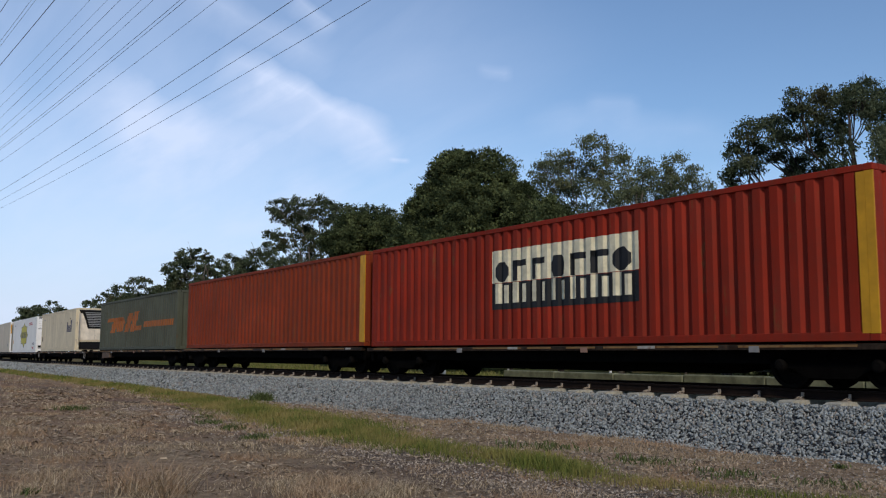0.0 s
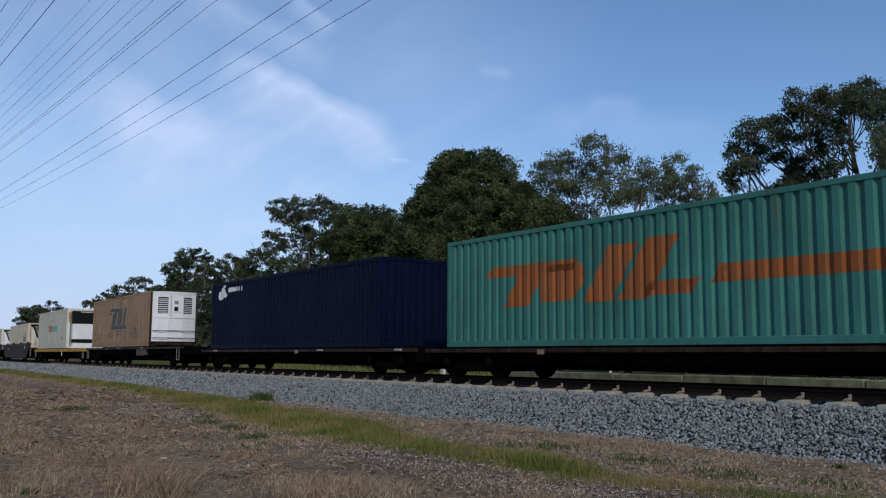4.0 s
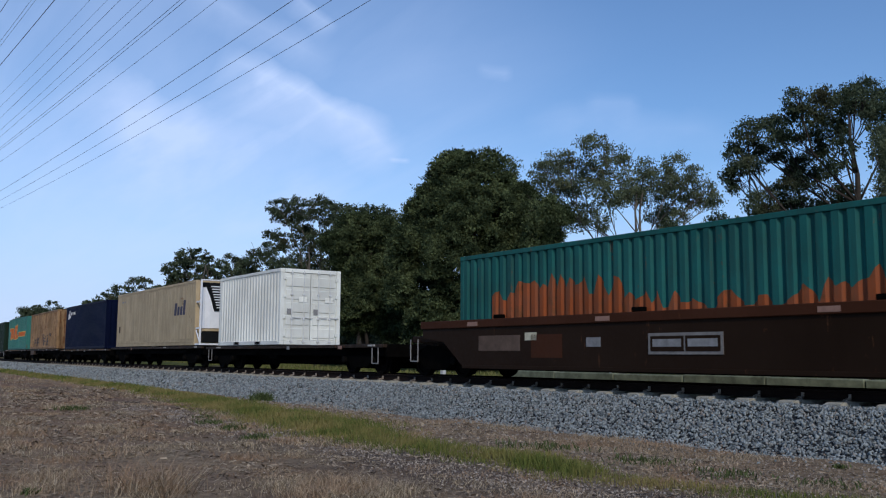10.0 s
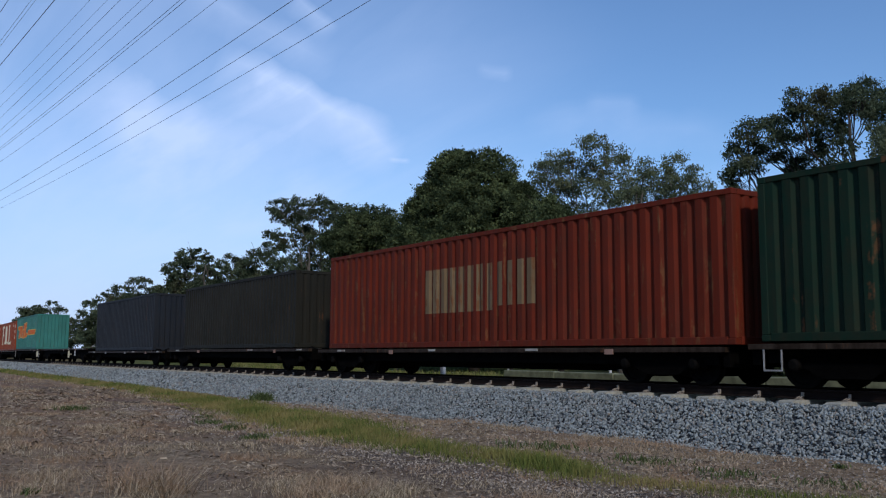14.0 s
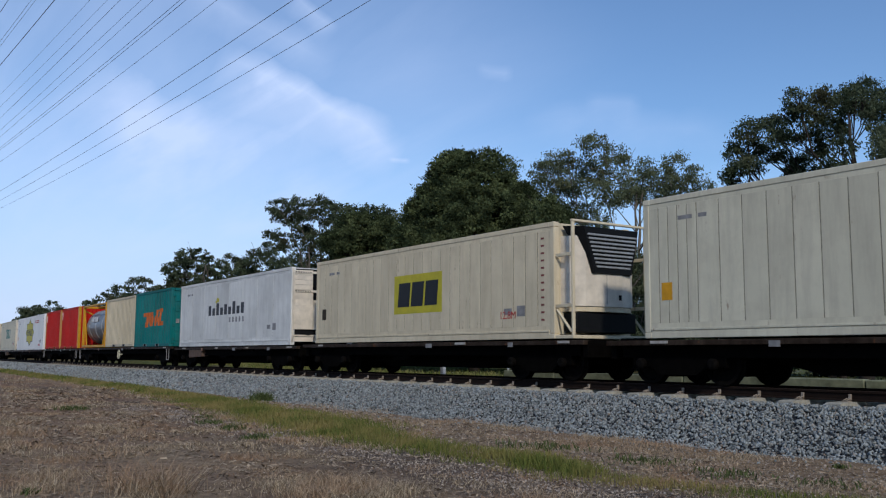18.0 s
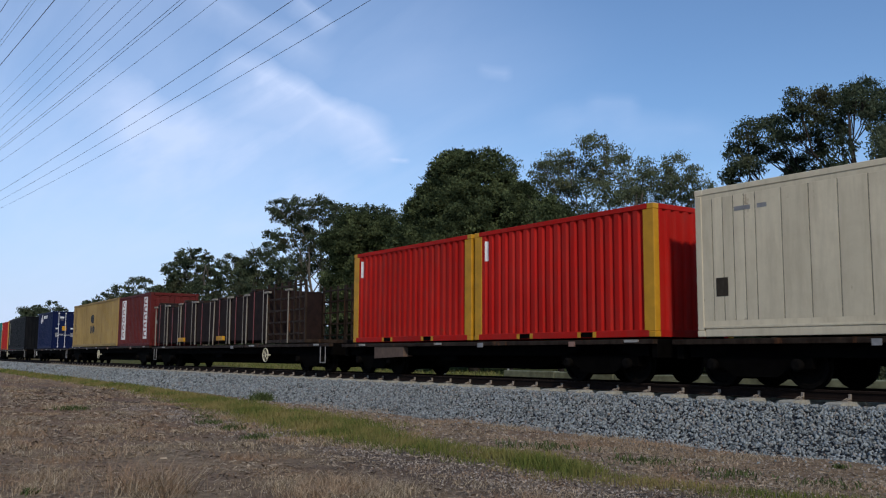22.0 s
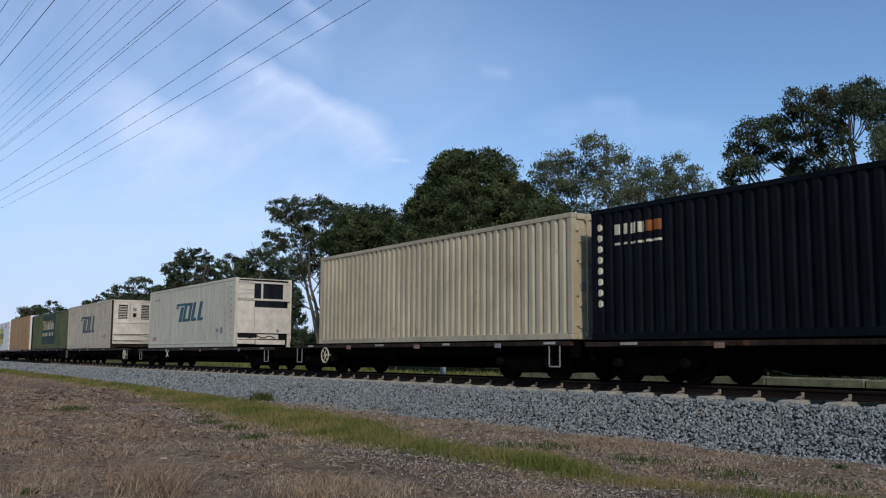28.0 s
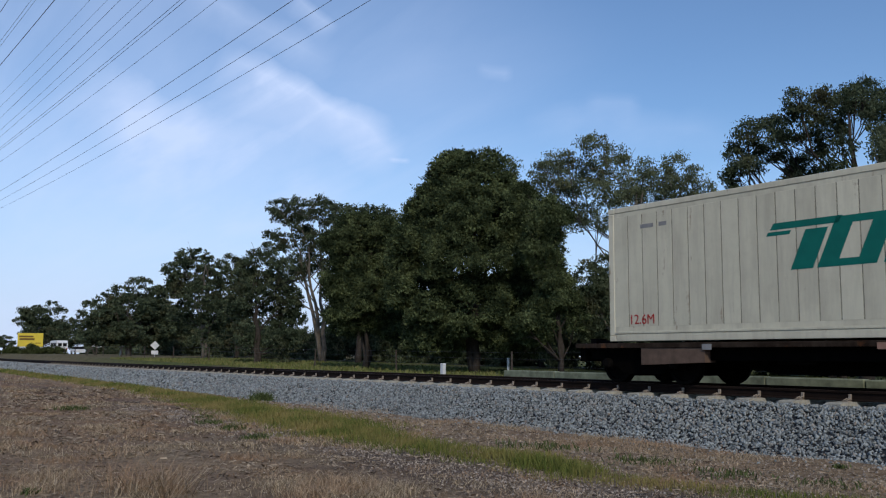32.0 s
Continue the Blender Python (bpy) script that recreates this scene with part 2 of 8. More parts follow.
def plain_paint(name, col, rough=0.5, metal=0.0, var=0.2, scale=6.0, spec=0.22):
    m = Mat(name, rough, metal, spec)
    n = m.noise(scale, 5.0, 0.6)
    m.colour(m.mix(m.span(n, 0.3, 0.7), shade(col, 1 - var), tuple(min(1, v * (1 + var * 0.6)) for v in col)))
    m.bump(n, 0.1, 0.004)
    return m.m
M_RAIL = plain_paint("rail_steel", (0.015, 0.0085, 0.006), 0.95, 0.0, 0.35, 9.0, 0.15)
M_RAILTOP = plain_paint("worn_rail_head", (0.08, 0.055, 0.042), 0.6, 0.4, 0.15, 20.0)
M_SLEEPER = plain_paint("sleeper_concrete", (0.40, 0.375, 0.31), 0.9, 0.0, 0.3, 14.0, 0.2)
M_CLIP = plain_paint("clip_steel", (0.30, 0.25, 0.20), 0.8, 0.0, 0.3, 30.0)
# Bed coloured darker than the stones, painting the shade of the gaps between them.
M_BEDSHADE = plain_paint("ballast_bed", (0.028, 0.03, 0.034), 0.95, 0.0, 0.5, 30.0, 0.2)


def track_middle(x):
    """y of the middle of the track at x."""
    xx = max(x, -165.0)
    return NEAR + CENTRE + CURVE * xx * xx / 2 + min(0.0, x + 165.0) * CURVE * xx


def ground_material():
    m = Mat("dry_verge", 1.0, 0.0, 0.1)
    here = m.plain
    big, mid, small, fine = m.noise(0.30, 3.0, 0.6, where=here), m.noise(1.3, 6.0, 0.7, where=here), m.noise(6.5, 6.0, 0.75, where=here), m.noise(34.0, 5.0, 0.75, where=here)
    straw = m.mix(m.span(small, 0.3, 0.7), (0.14, 0.098, 0.06), (0.48, 0.37, 0.235))
    earth = m.mix(m.span(small, 0.3, 0.7), (0.10, 0.068, 0.048), (0.32, 0.228, 0.158))
    col = m.mix(m.span(mid, 0.36, 0.60), earth, straw)
    col = m.mix(m.calc("MULTIPLY", m.span(fine, 0.45, 0.7), 0.5), col, (0.34, 0.26, 0.16))
    grit = m.mix(m.span(m.voronoi(30.0, here).outputs["Distance"], 0.1, 0.6), (0.30, 0.255, 0.21), (0.075, 0.055, 0.042))
    x, y = m.axis(0, here), m.axis(1, here)
    wob = m.calc("ADD", y, m.calc("MULTIPLY", m.calc("SUBTRACT", big, 0.5), 2.5))
    d = m.calc("ABSOLUTE", m.calc("SUBTRACT", wob, m.span(x, -40.0, -5.0, 8.6, 6.7)), 0.0)
    col = m.mix(m.calc("MULTIPLY", m.span(d, 0.35, 1.5, 1.0, 0.0), m.span(mid, 0.30, 0.52)), col, grit)
    red = m.calc("MULTIPLY", m.span(x, -26.0, -8.0, 1.0, 0.25), m.span(big, 0.36, 0.58))
    col = m.mix(m.calc("MULTIPLY", red, 0.62), col, m.mix(small, (0.15, 0.078, 0.045), (0.36, 0.215, 0.135)))
    # damp green paddock beyond the line
    green = m.mix(m.span(mid, 0.3, 0.7), (0.055, 0.080, 0.020), (0.13, 0.145, 0.045))
    far = m.span(m.calc("SUBTRACT", y, m.calc("MULTIPLY", m.calc("MULTIPLY", x, x), 0.00041)), 17.0, 18.4)
    pale = m.calc("MAXIMUM", m.span(big, 0.45, 0.7), m.span(x, -60.0, -95.0))
    col = m.mix(far, col, m.mix(pale, green, m.mix(m.span(mid, 0.3, 0.7), (0.10, 0.085, 0.045), (0.20, 0.16, 0.09))))
    m.colour(col)
    m.bump(m.calc("ADD", small, m.calc("MULTIPLY", fine, 0.5)), 0.9, 0.06)
    return m.m


def ground_height(x, y):
    """Verge before the line, formation under it, level paddock behind."""
    near = -0.86 + 0.22 * min(1.0, max(0.0, (-x - 10.0) / 60.0))
    d = y - track_middle(x)
    if d < -3.6:
        z = near
    elif d < 2.4:
        z = -0.98 if d > -3.2 else near + (-0.98 - near) * (d + 3.6) / 0.4
    else:
        # the paddock climbs a little with distance along the line
        back = float(np.interp(-x, (30.0, 62.0, 105.0, 190.0), (-0.30, 0.05, 0.42, 0.62)))
        z = -0.98 + (back + 0.98) * min(1.0, (d - 2.4) / (1.2 + 1.6 * (back + 0.3)))
    z += 0.035 * noise.noise((x * 0.5, y * 0.5, 0)) + 0.015 * noise.noise((x * 2.1, y * 2.1, 3))
    return z


def build_ground():
    xs = [-3000, -1500, -800, -450, -300, -240, -200] + [-170 + 4 * i for i in range(24)] + [-74 + 1.0 * i for i in range(54)] + [-20 + 0.35 * i for i in range(60)] + [2, 5, 10, 20, 40, 100, 300, 900, 2500]
    ys = [-2500, -600, -150, -40, -10, -3, 0] + [1.0 + 0.35 * i for i in range(60)] + [22 + 0.8 * i for i in range(24)] + [42, 46, 52, 60, 72, 90, 120, 180, 300, 600, 1500, 3000]
    vs = [(x, y, ground_height(x, y)) for x in xs for y in ys]
    n = len(ys)
    fs = [(i * n + j, (i + 1) * n + j, (i + 1) * n + j + 1, i * n + j + 1) for i in range(len(xs) - 1) for j in range(n - 1)]
    me = mesh_from("ground", vs, fs, [ground_material()], smooth=True)
    tagged(new("ground", me), "dry brown verge and green paddock ground", "ground", kind="structure")


build_ground()

# ---- ballast, sleepers and rails ----
SPACING, FIRST = 0.8904, -20.35


def sweep_track(name, profile, material, s0, s1, step, parent, smooth=False):
    """A closed profile of (off, z) pairs carried along the track."""
    n, vs, fs = len(profile), [], []
    ss = list(np.arange(s0, s1 + step * 0.5, step))
    for s in ss:
        m = on_track(s)
        vs += [tuple(m @ Vector((0, o, z))) for o, z in profile]
    for i in range(len(ss) - 1):
        for k in range(n):
            a, b = i * n + k, i * n + (k + 1) % n
            fs.append((a, b, b + n, a + n))
    fs += [tuple(range(n)), tuple(range(len(vs) - 1, len(vs) - n - 1, -1))]
    return part(name, Geo().add(vs, fs), material, parent, smooth=smooth)


def rail_profile(o):
    half = [(0.075, -0.17), (0.075, -0.158), (0.012, -0.138), (0.010, -0.045), (0.036, -0.036), (0.036, -0.006), (0.026, 0.0)]
    return [(o + a, b) for a, b in half] + [(o - a, b) for a, b in reversed(half)]


track = thing("railway_track", "steel rails clipped on pale concrete sleepers in grey ballast", "railway track", kind="structure")
sweep_track("ballast_bed", [(-3.75, -1.1), (-3.75, -0.96), (-1.75, -0.29), (1.75, -0.29), (3.3, -0.62), (3.3, -1.1)], M_BEDSHADE, -420, 60, 4.0, track)
for o in (-0.7535, 0.7535):
    r = sweep_track("rail", rail_profile(o), M_RAIL, -420, 60, 4.0, track)
    sweep_track("rail_head", [(o - 0.022, 0.0005), (o + 0.022, 0.0005), (o + 0.020, 0.003), (o - 0.020, 0.003)], M_RAILTOP, -420, 60, 4.0, r)
g = Geo()
g.prism([(-1.30, -0.40), (-1.30, -0.20), (-1.22, -0.18), (-0.5, -0.178), (0.5, -0.20), (1.22, -0.18), (1.30, -0.20), (1.30, -0.40)], "x", -0.14, 0.14)
SLEEPER = g.mesh("sleeper", M_SLEEPER)
g = Geo()
g.box(-0.055, 0.055, -0.075, 0.075, -0.178, -0.16, 0.004)
g.tube([(-0.03, -0.045, -0.15), (-0.03, 0.05, -0.128), (0.03, 0.06, -0.125), (0.035, -0.06, -0.15)], 0.011, 6)
g.box(-0.024, 0.024, 0.075, 0.112, -0.165, -0.055, 0.004)
CLIP = g.mesh("rail_clip", M_CLIP)
for k in range(-130, 24):
    s = FIRST + SPACING * k
    sl = part("sleeper", SLEEPER, None, track, at=on_track(s))
    if s > -75:
        part("rail_clip", CLIP, None, sl, at=Matrix.Translation((0, -0.885, 0)))


def ballast_stones():
    rng = np.random.default_rng(5)
    ico = [(0.95, -0.15, -0.2), (-0.2, 0.95, -0.1), (-0.9, 0.1, -0.25), (0.15, -0.95, 0.05), (0.25, 0.2, 0.85), (-0.1, -0.1, -0.8)]
    tri = [(0, 1, 4), (1, 2, 4), (2, 3, 4), (3, 0, 4), (1, 0, 5), (2, 1, 5), (3, 2, 5), (0, 3, 5)]
    base, tri = np.array(ico), np.array(tri)
    vs, fs, n = [], [], 0
    for s0, s1, per, size in ((-22, -4, 620, 0.0265), (-34, -22, 420, 0.032), (-62, -34, 150, 0.048), (-120, -62, 40, 0.075)):
        count = int((s1 - s0) * 2.6 * per)
        s = rng.uniform(s0, s1, count)
        o = rng.uniform(-3.6, -0.9, count)
        o = np.where(rng.random(count) < 0.05, o - rng.exponential(0.35, count), o)
        for k in range(count):
            off = o[k]
            z = -0.255 - 0.02 * (off > -1.32) if off > -1.75 else -0.255 - (-1.75 - off) * 0.345
            m = on_track(s[k])
            p = m @ Vector((0, off, z + rng.uniform(-0.03, 0.022)))
            p.z = max(p.z, ground_height(p.x, p.y) + 0.005)
            ax = rng.normal(size=3)
            ax /= np.linalg.norm(ax)
            an = rng.uniform(0, 6.28)
            K = np.array([[0, -ax[2], ax[1]], [ax[2], 0, -ax[0]], [-ax[1], ax[0], 0]])
            R = np.eye(3) + math.sin(an) * K + (1 - math.cos(an)) * K @ K
            sc = size * rng.uniform(0.65, 1.55) * rng.uniform(0.65, 1.25, 3)
            vs.append((base * rng.uniform(0.65, 1.35, (6, 1)) * sc) @ R.T + np.array(p))
            fs.append(tri + n)
            n += len(base)
    m = Mat("ballast_stone", 0.9, 0.0, 0.25)
    geo_ = m.nt.nodes.new("ShaderNodeNewGeometry")
    rnd = geo_.outputs["Random Per Island"]
    col = m.mix(m.span(rnd, 0.0, 0.8), (0.055, 0.068, 0.07), (0.355, 0.385, 0.375))
    warm = m.span(m.calc("FRACT", m.calc("MULTIPLY", rnd, 17.3), 0.0), 0.86, 1.0)
    m.colour(m.mix(m.calc("MULTIPLY", warm, 0.6), m.mix(m.calc("MULTIPLY", m.noise(60.0, 4.0), 0.5), col, (0.25, 0.25, 0.25)), (0.33, 0.24, 0.17)))
    V, F = np.concatenate(vs), np.concatenate(fs)
    me = bpy.data.meshes.new("ballast")
    me.vertices.add(len(V)), me.loops.add(len(F) * 3), me.polygons.add(len(F))
    me.vertices.foreach_set("co", V.ravel())
    me.loops.foreach_set("vertex_index", F.ravel())
    me.polygons.foreach_set("loop_start", np.arange(0, len(F) * 3, 3))
    me.materials.append(m.m)
    me.update(calc_edges=True)
    tagged(new("ballast_stones", me), "crushed grey stone ballast on the shoulder of the track", "ballast", kind="stuff")


ballast_stones()
# ---- the train: materials ----
PAINTS = {
    "red_a": paint("oxide_red_paint", (0.25, 0.022, 0.010), 0.26, 0.42, (0.075, 0.032, 0.022)),
    "red_b": paint("orange_red_paint", (0.225, 0.034, 0.0115), 0.32, 0.5, (0.075, 0.034, 0.02)),
    "red_c": paint("dusty_red_paint", (0.135, 0.019, 0.0075), 0.38, 0.55, (0.045, 0.022, 0.014)),
    "grey_green": paint("grey_green_paint", (0.08446, 0.09331, 0.06804), 0.15, 0.6, (0.05, 0.045, 0.03)),
    "cream": paint("cream_paint", (0.70, 0.60, 0.415), 0.10, 0.38, (0.32, 0.25, 0.16), fade=0.14),
    "beige": paint("beige_paint", (0.5316, 0.4113, 0.246), 0.10, 0.5, (0.25, 0.17, 0.09)),
    "cream_stained": paint("rust_stained_cream_paint", (0.64, 0.55, 0.40), 0.34, 0.6, (0.30, 0.20, 0.12), fade=0.14),
    "cream_grey": paint("grey_cream_paint", (0.58, 0.52, 0.41), 0.07, 0.4, (0.28, 0.23, 0.18), fade=0.14),
    "tan": paint("tan_weathered_paint", (0.40, 0.26, 0.14), 0.36, 0.5, (0.24, 0.12, 0.05), fade=0.3),
    "orange_tan": paint("orange_tan_paint", (0.48, 0.29, 0.125), 0.34, 0.62, (0.20, 0.095, 0.04), fade=0.3),
    "white": paint("white_paint", (0.84, 0.825, 0.77), 0.05, 0.22, (0.42, 0.41, 0.38), fade=0.08),
    "white_old": paint("aged_white_paint", (0.65, 0.605, 0.455), 0.14, 0.42, (0.30, 0.26, 0.20), fade=0.12),
    "white_grey": paint("pale_grey_paint", (0.74, 0.725, 0.67), 0.04, 0.35, (0.33, 0.31, 0.28)),
    "white20": paint("clean_white_paint", (0.85, 0.84, 0.75), 0.08, 0.16, (0.36, 0.33, 0.27)),
    "cream20": paint("ivory_paint", (0.6134, 0.5288, 0.3689), 0.10, 0.45, (0.27, 0.22, 0.15)),
    "cream40": paint("khaki_cream_paint", (0.525, 0.45, 0.305), 0.10, 0.45, (0.22, 0.17, 0.11)),
    "aqua": paint("aqua_paint", (0.058, 0.205, 0.165), 0.2, 0.45, (0.05, 0.075, 0.06)),
    "aqua_dark": paint("teal_paint", (0.02, 0.118, 0.105), 0.22, 0.5, (0.03, 0.04, 0.035)),
    "teal": paint("bright_teal_paint", (0.00612, 0.1591, 0.153), 0.08, 0.25),
    "navy": paint("navy_paint", (0.0016, 0.0042, 0.023), -0.4, 0.3, (0.006, 0.010, 0.026), fade=0.3),
    "navy2": paint("blue_paint", (0.006048, 0.0126, 0.05544), -0.4, 0.2, (0.015, 0.016, 0.03)),
    "ink": paint("blue_black_paint", (0.0025, 0.004, 0.0075), -0.4, 0.3, (0.018, 0.020, 0.024), fade=0.3),
    "black": paint("charcoal_paint", (0.0044, 0.0054, 0.0068), -0.4, 0.35, (0.026, 0.024, 0.021), fade=0.3),
    "char": paint("dark_olive_paint", (0.01728, 0.01659, 0.01244), 0.12, 0.6, (0.03, 0.024, 0.016)),
    "slate": paint("slate_blue_paint", (0.01901, 0.02246, 0.02834), 0.12, 0.6, (0.03, 0.026, 0.022)),
    "dark_green": paint("dark_green_paint", (0.008, 0.026, 0.015), 0.26, 0.6, (0.03, 0.022, 0.012)),
    "rust_tan": paint("rusty_tan_paint", (0.40, 0.245, 0.12), 0.55, 0.95, (0.062, 0.030, 0.014), fade=0.35),
    "brick": paint("brick_red_paint", (0.27, 0.04896, 0.0131), 0.15, 0.35),
    "maroon": paint("maroon_paint", (0.1152, 0.01584, 0.0144), 0.08, 0.25),
    "mustard": paint("mustard_paint", (0.36, 0.245, 0.085), 0.26, 0.42, (0.16, 0.09, 0.035)),
    "olive": paint("moss_green_paint", (0.105, 0.118, 0.048), 0.24, 0.6, (0.045, 0.062, 0.034), fade=0.35),
    "bright_red": paint("signal_red_paint", (0.45, 0.01008, 0.006048), 0.06, 0.22),
}
M_YELLOW = plain_paint("yellow_post_paint", (0.55, 0.27, 0.015), 0.5, 0.0, 0.2, 3.0)
M_ORANGE = plain_paint("faded_orange_paint", (0.52, 0.115, 0.018), 0.6, 0.0, 0.3, 5.0)
M_SEAM = plain_paint("seam_grime", (0.19, 0.175, 0.13), 0.9, 0.0, 0.4, 3.0)
M_TEALLOGO = plain_paint("teal_sign_paint", (0.004, 0.075, 0.10), 0.5, 0.0, 0.15, 3.0)
M_GREENLOGO = plain_paint("green_sign_paint", (0.004, 0.14, 0.105), 0.5, 0.0, 0.15, 3.0)
M_DARKGREENLOGO = plain_paint("dark_green_sign_paint", (0.010, 0.036, 0.032), 0.5, 0.0, 0.25, 3.0)
M_WHITE = plain_paint("white_sign_paint", (0.70, 0.69, 0.66), 0.55, 0.0, 0.18, 4.0)
M_CREAMSIGN = plain_paint("cream_sign_paint", (0.66, 0.60, 0.42), 0.55, 0.0, 0.25, 4.0)
M_BLACK = plain_paint("black_sign_paint", (0.012, 0.012, 0.013), 0.5, 0.0, 0.3, 4.0)
M_STAR = plain_paint("star_yellow_paint", (0.50, 0.43, 0.02), 0.5, 0.0, 0.15, 3.0)
M_PURPLE = plain_paint("dark_purple_paint", (0.025, 0.015, 0.045), 0.5, 0.0, 0.3, 4.0)
M_BROWNSWOOP = plain_paint("ochre_sign_paint", (0.30, 0.17, 0.06), 0.5, 0.0, 0.3, 4.0)
M_REDSIGN = plain_paint("red_sign_paint", (0.42, 0.03, 0.025), 0.5, 0.0, 0.25, 5.0)
M_ORANGESIGN = plain_paint("amber_sticker", (0.62, 0.30, 0.01), 0.5, 0.0, 0.2, 5.0)
M_CYANSIGN = plain_paint("cyan_sign_paint", (0.10, 0.36, 0.38), 0.5, 0.0, 0.35, 4.0)
M_GREY = plain_paint("grey_patch_paint", (0.26, 0.25, 0.24), 0.6, 0.0, 0.3, 6.0)
M_GRAFF = plain_paint("graffiti_ink", (0.045, 0.040, 0.045), 0.6, 0.0, 0.4, 6.0)
M_GRAFFBLUE = plain_paint("graffiti_turquoise", (0.015, 0.24, 0.24), 0.5, 0.0, 0.3, 3.0)
M_GRAFFYELLOW = plain_paint("graffiti_yellow", (0.50, 0.38, 0.03), 0.5, 0.0, 0.3, 3.0)
M_GRAFFGREY = plain_paint("graffiti_steel_blue", (0.06, 0.07, 0.085), 0.5, 0.0, 0.4, 3.0)
M_GROOVE = plain_paint("seam_grime", (0.045, 0.034, 0.023), 0.9, 0.0, 0.4, 12.0)
M_UNITWHITE = plain_paint("unit_white_enamel", (0.80, 0.79, 0.77), 0.35, 0.0, 0.08, 3.0)
M_UNITCREAM = plain_paint("unit_cream_enamel", (0.68, 0.60, 0.48), 0.45, 0.0, 0.2, 3.0)
M_BLACKPANE = plain_paint("black_glass", (0.006, 0.006, 0.007), 0.18, 0.0, 0.1, 4.0)
M_DARKGLASS = plain_paint("dark_grille_paint", (0.009, 0.0095, 0.010), 0.6, 0.0, 0.2, 6.0, 0.1)
M_STEEL = plain_paint("galvanised_bar", (0.42, 0.41, 0.39), 0.45, 0.5, 0.2, 12.0)
# Almost no albedo: the deep shade beneath the wagons is put into this black.
M_UNDER = plain_paint("underframe_shade_black", (0.0032, 0.0028, 0.0024), 0.9, 0.0, 0.5, 5.0, 0.02)
M_SILL = paint("brown_sill_paint", (0.018, 0.010, 0.0055), 0.3, 0.45)
M_SILLYELLOW = paint("yellow_sill_paint", (0.56, 0.29, 0.02), 0.22, 0.4)
M_WELL = paint("brown_well_paint", (0.021, 0.0105, 0.005), 0.12, 0.16, (0.03, 0.016, 0.009))
M_WELLTOP = paint("brown_chord_paint", (0.062, 0.021, 0.009), 0.15, 0.2, (0.03, 0.015, 0.008))
# Wheel steel darkened in its colour to stand for the shade under the train.
M_WHEEL = plain_paint("shaded_wheel_steel", (0.006, 0.0052, 0.0045), 0.9, 0.0, 0.4, 10.0, 0.03)
M_TANK = plain_paint("tank_cladding", (0.19, 0.20, 0.21), 0.35, 0.35, 0.2, 2.0)
M_LOAD = plain_paint("dark_steel_load", (0.017, 0.008, 0.006), 0.9, 0.0, 0.5, 4.0)

TRAIN = []      # (thing, s of its middle at the clip's start)
HALF = 1.219
RIB = 0.060       # depth of the side corrugation


# ---- panels and what is painted on them ----
def wave(length, pitch, depth):
    """Breakpoints (x, inset) of a corrugated wall."""
    n = max(2, round(length / pitch))
    p = length / n
    out = []
    for k in range(n):
        x = -length / 2 + k * p
        out += [(x, 0.0), (x + 0.46 * p, 0.0), (x + 0.62 * p, depth), (x + 0.84 * p, depth)]
    return out + [(length / 2, 0.0)]


def inset_at(profile, x):
    for (a, da), (b, db) in zip(profile, profile[1:]):
        if a <= x <= b:
            return da + (db - da) * (x - a) / max(b - a, 1e-6)
    return 0.0


def wall_panel(profile, z0, z1, y, sign):
    """A corrugated wall in the x-z plane whose outer face is at y and faces sign; its ends close to sheet thickness."""
    g = Geo()
    vs = []
    for x, d in profile:
        yy = y - sign * d
        vs += [(x, yy, z0), (x, yy, z1), (x, yy - sign * 0.01, z0), (x, yy - sign * 0.01, z1)]
    fs = []
    for i in range(len(profile) - 1):
        a, b = 4 * i, 4 * i + 4
        fs += [(a, b, b + 1, a + 1), (a + 2, a + 3, b + 3, b + 2), (a, a + 2, b + 2, b), (a + 1, b + 1, b + 3, a + 3)]
    n = 4 * (len(profile) - 1)
    fs += [(0, 1, 3, 2), (n, n + 2, n + 3, n + 1)]
    return g.add(vs, fs)


def spans(poly, u):
    hit = []
    n = len(poly)
    for i in range(n):
        (a, va), (b, vb) = poly[i], poly[(i + 1) % n]
        if abs(a - b) < 1e-9:
            if abs(a - u) < 1e-6:
                hit += [va, vb]
        elif min(a, b) - 1e-7 <= u <= max(a, b) + 1e-7:
            hit.append(va + (vb - va) * (u - a) / (b - a))
    return (min(hit), max(hit)) if hit else None


def painted(polys, profile, length, y, proud=0.004):
    """Convex outlines (u from the tail end, v from the floor) laid on the wall's own relief, facing -y."""
    g = Geo()
    for poly in polys:
        poly = [(u - length / 2, v) for u, v in poly]
        lo, hi = min(p[0] for p in poly), max(p[0] for p in poly)
        cuts = sorted({lo, hi, *(p[0] for p in poly), *(x for x, _ in profile if lo < x < hi)})
        cuts = [c for k, c in enumerate(cuts) if k == 0 or k == len(cuts) - 1 or (c - lo > 1e-3 and hi - c > 1e-3 and c - cuts[k - 1] > 1e-4)]
        vs, fs = [], []
        for c in cuts:
            sp = spans(poly, min(max(c, lo + 1e-6), hi - 1e-6))
            yy = y + inset_at(profile, c) - proud
            vs += [(c, yy, sp[0]), (c, yy, sp[1]), (c, yy + 0.003, sp[1]), (c, yy + 0.003, sp[0])]
        for k in range(len(cuts) - 1):
            q = 4 * k
            fs += [(q, q + 4, q + 5, q + 1), (q + 1, q + 5, q + 6, q + 2), (q + 2, q + 6, q + 7, q + 3), (q + 3, q + 7, q + 4, q)]
        q = len(vs) - 4
        g.add(vs, fs + [(0, 1, 2, 3), (q + 3, q + 2, q + 1, q)])
    return g


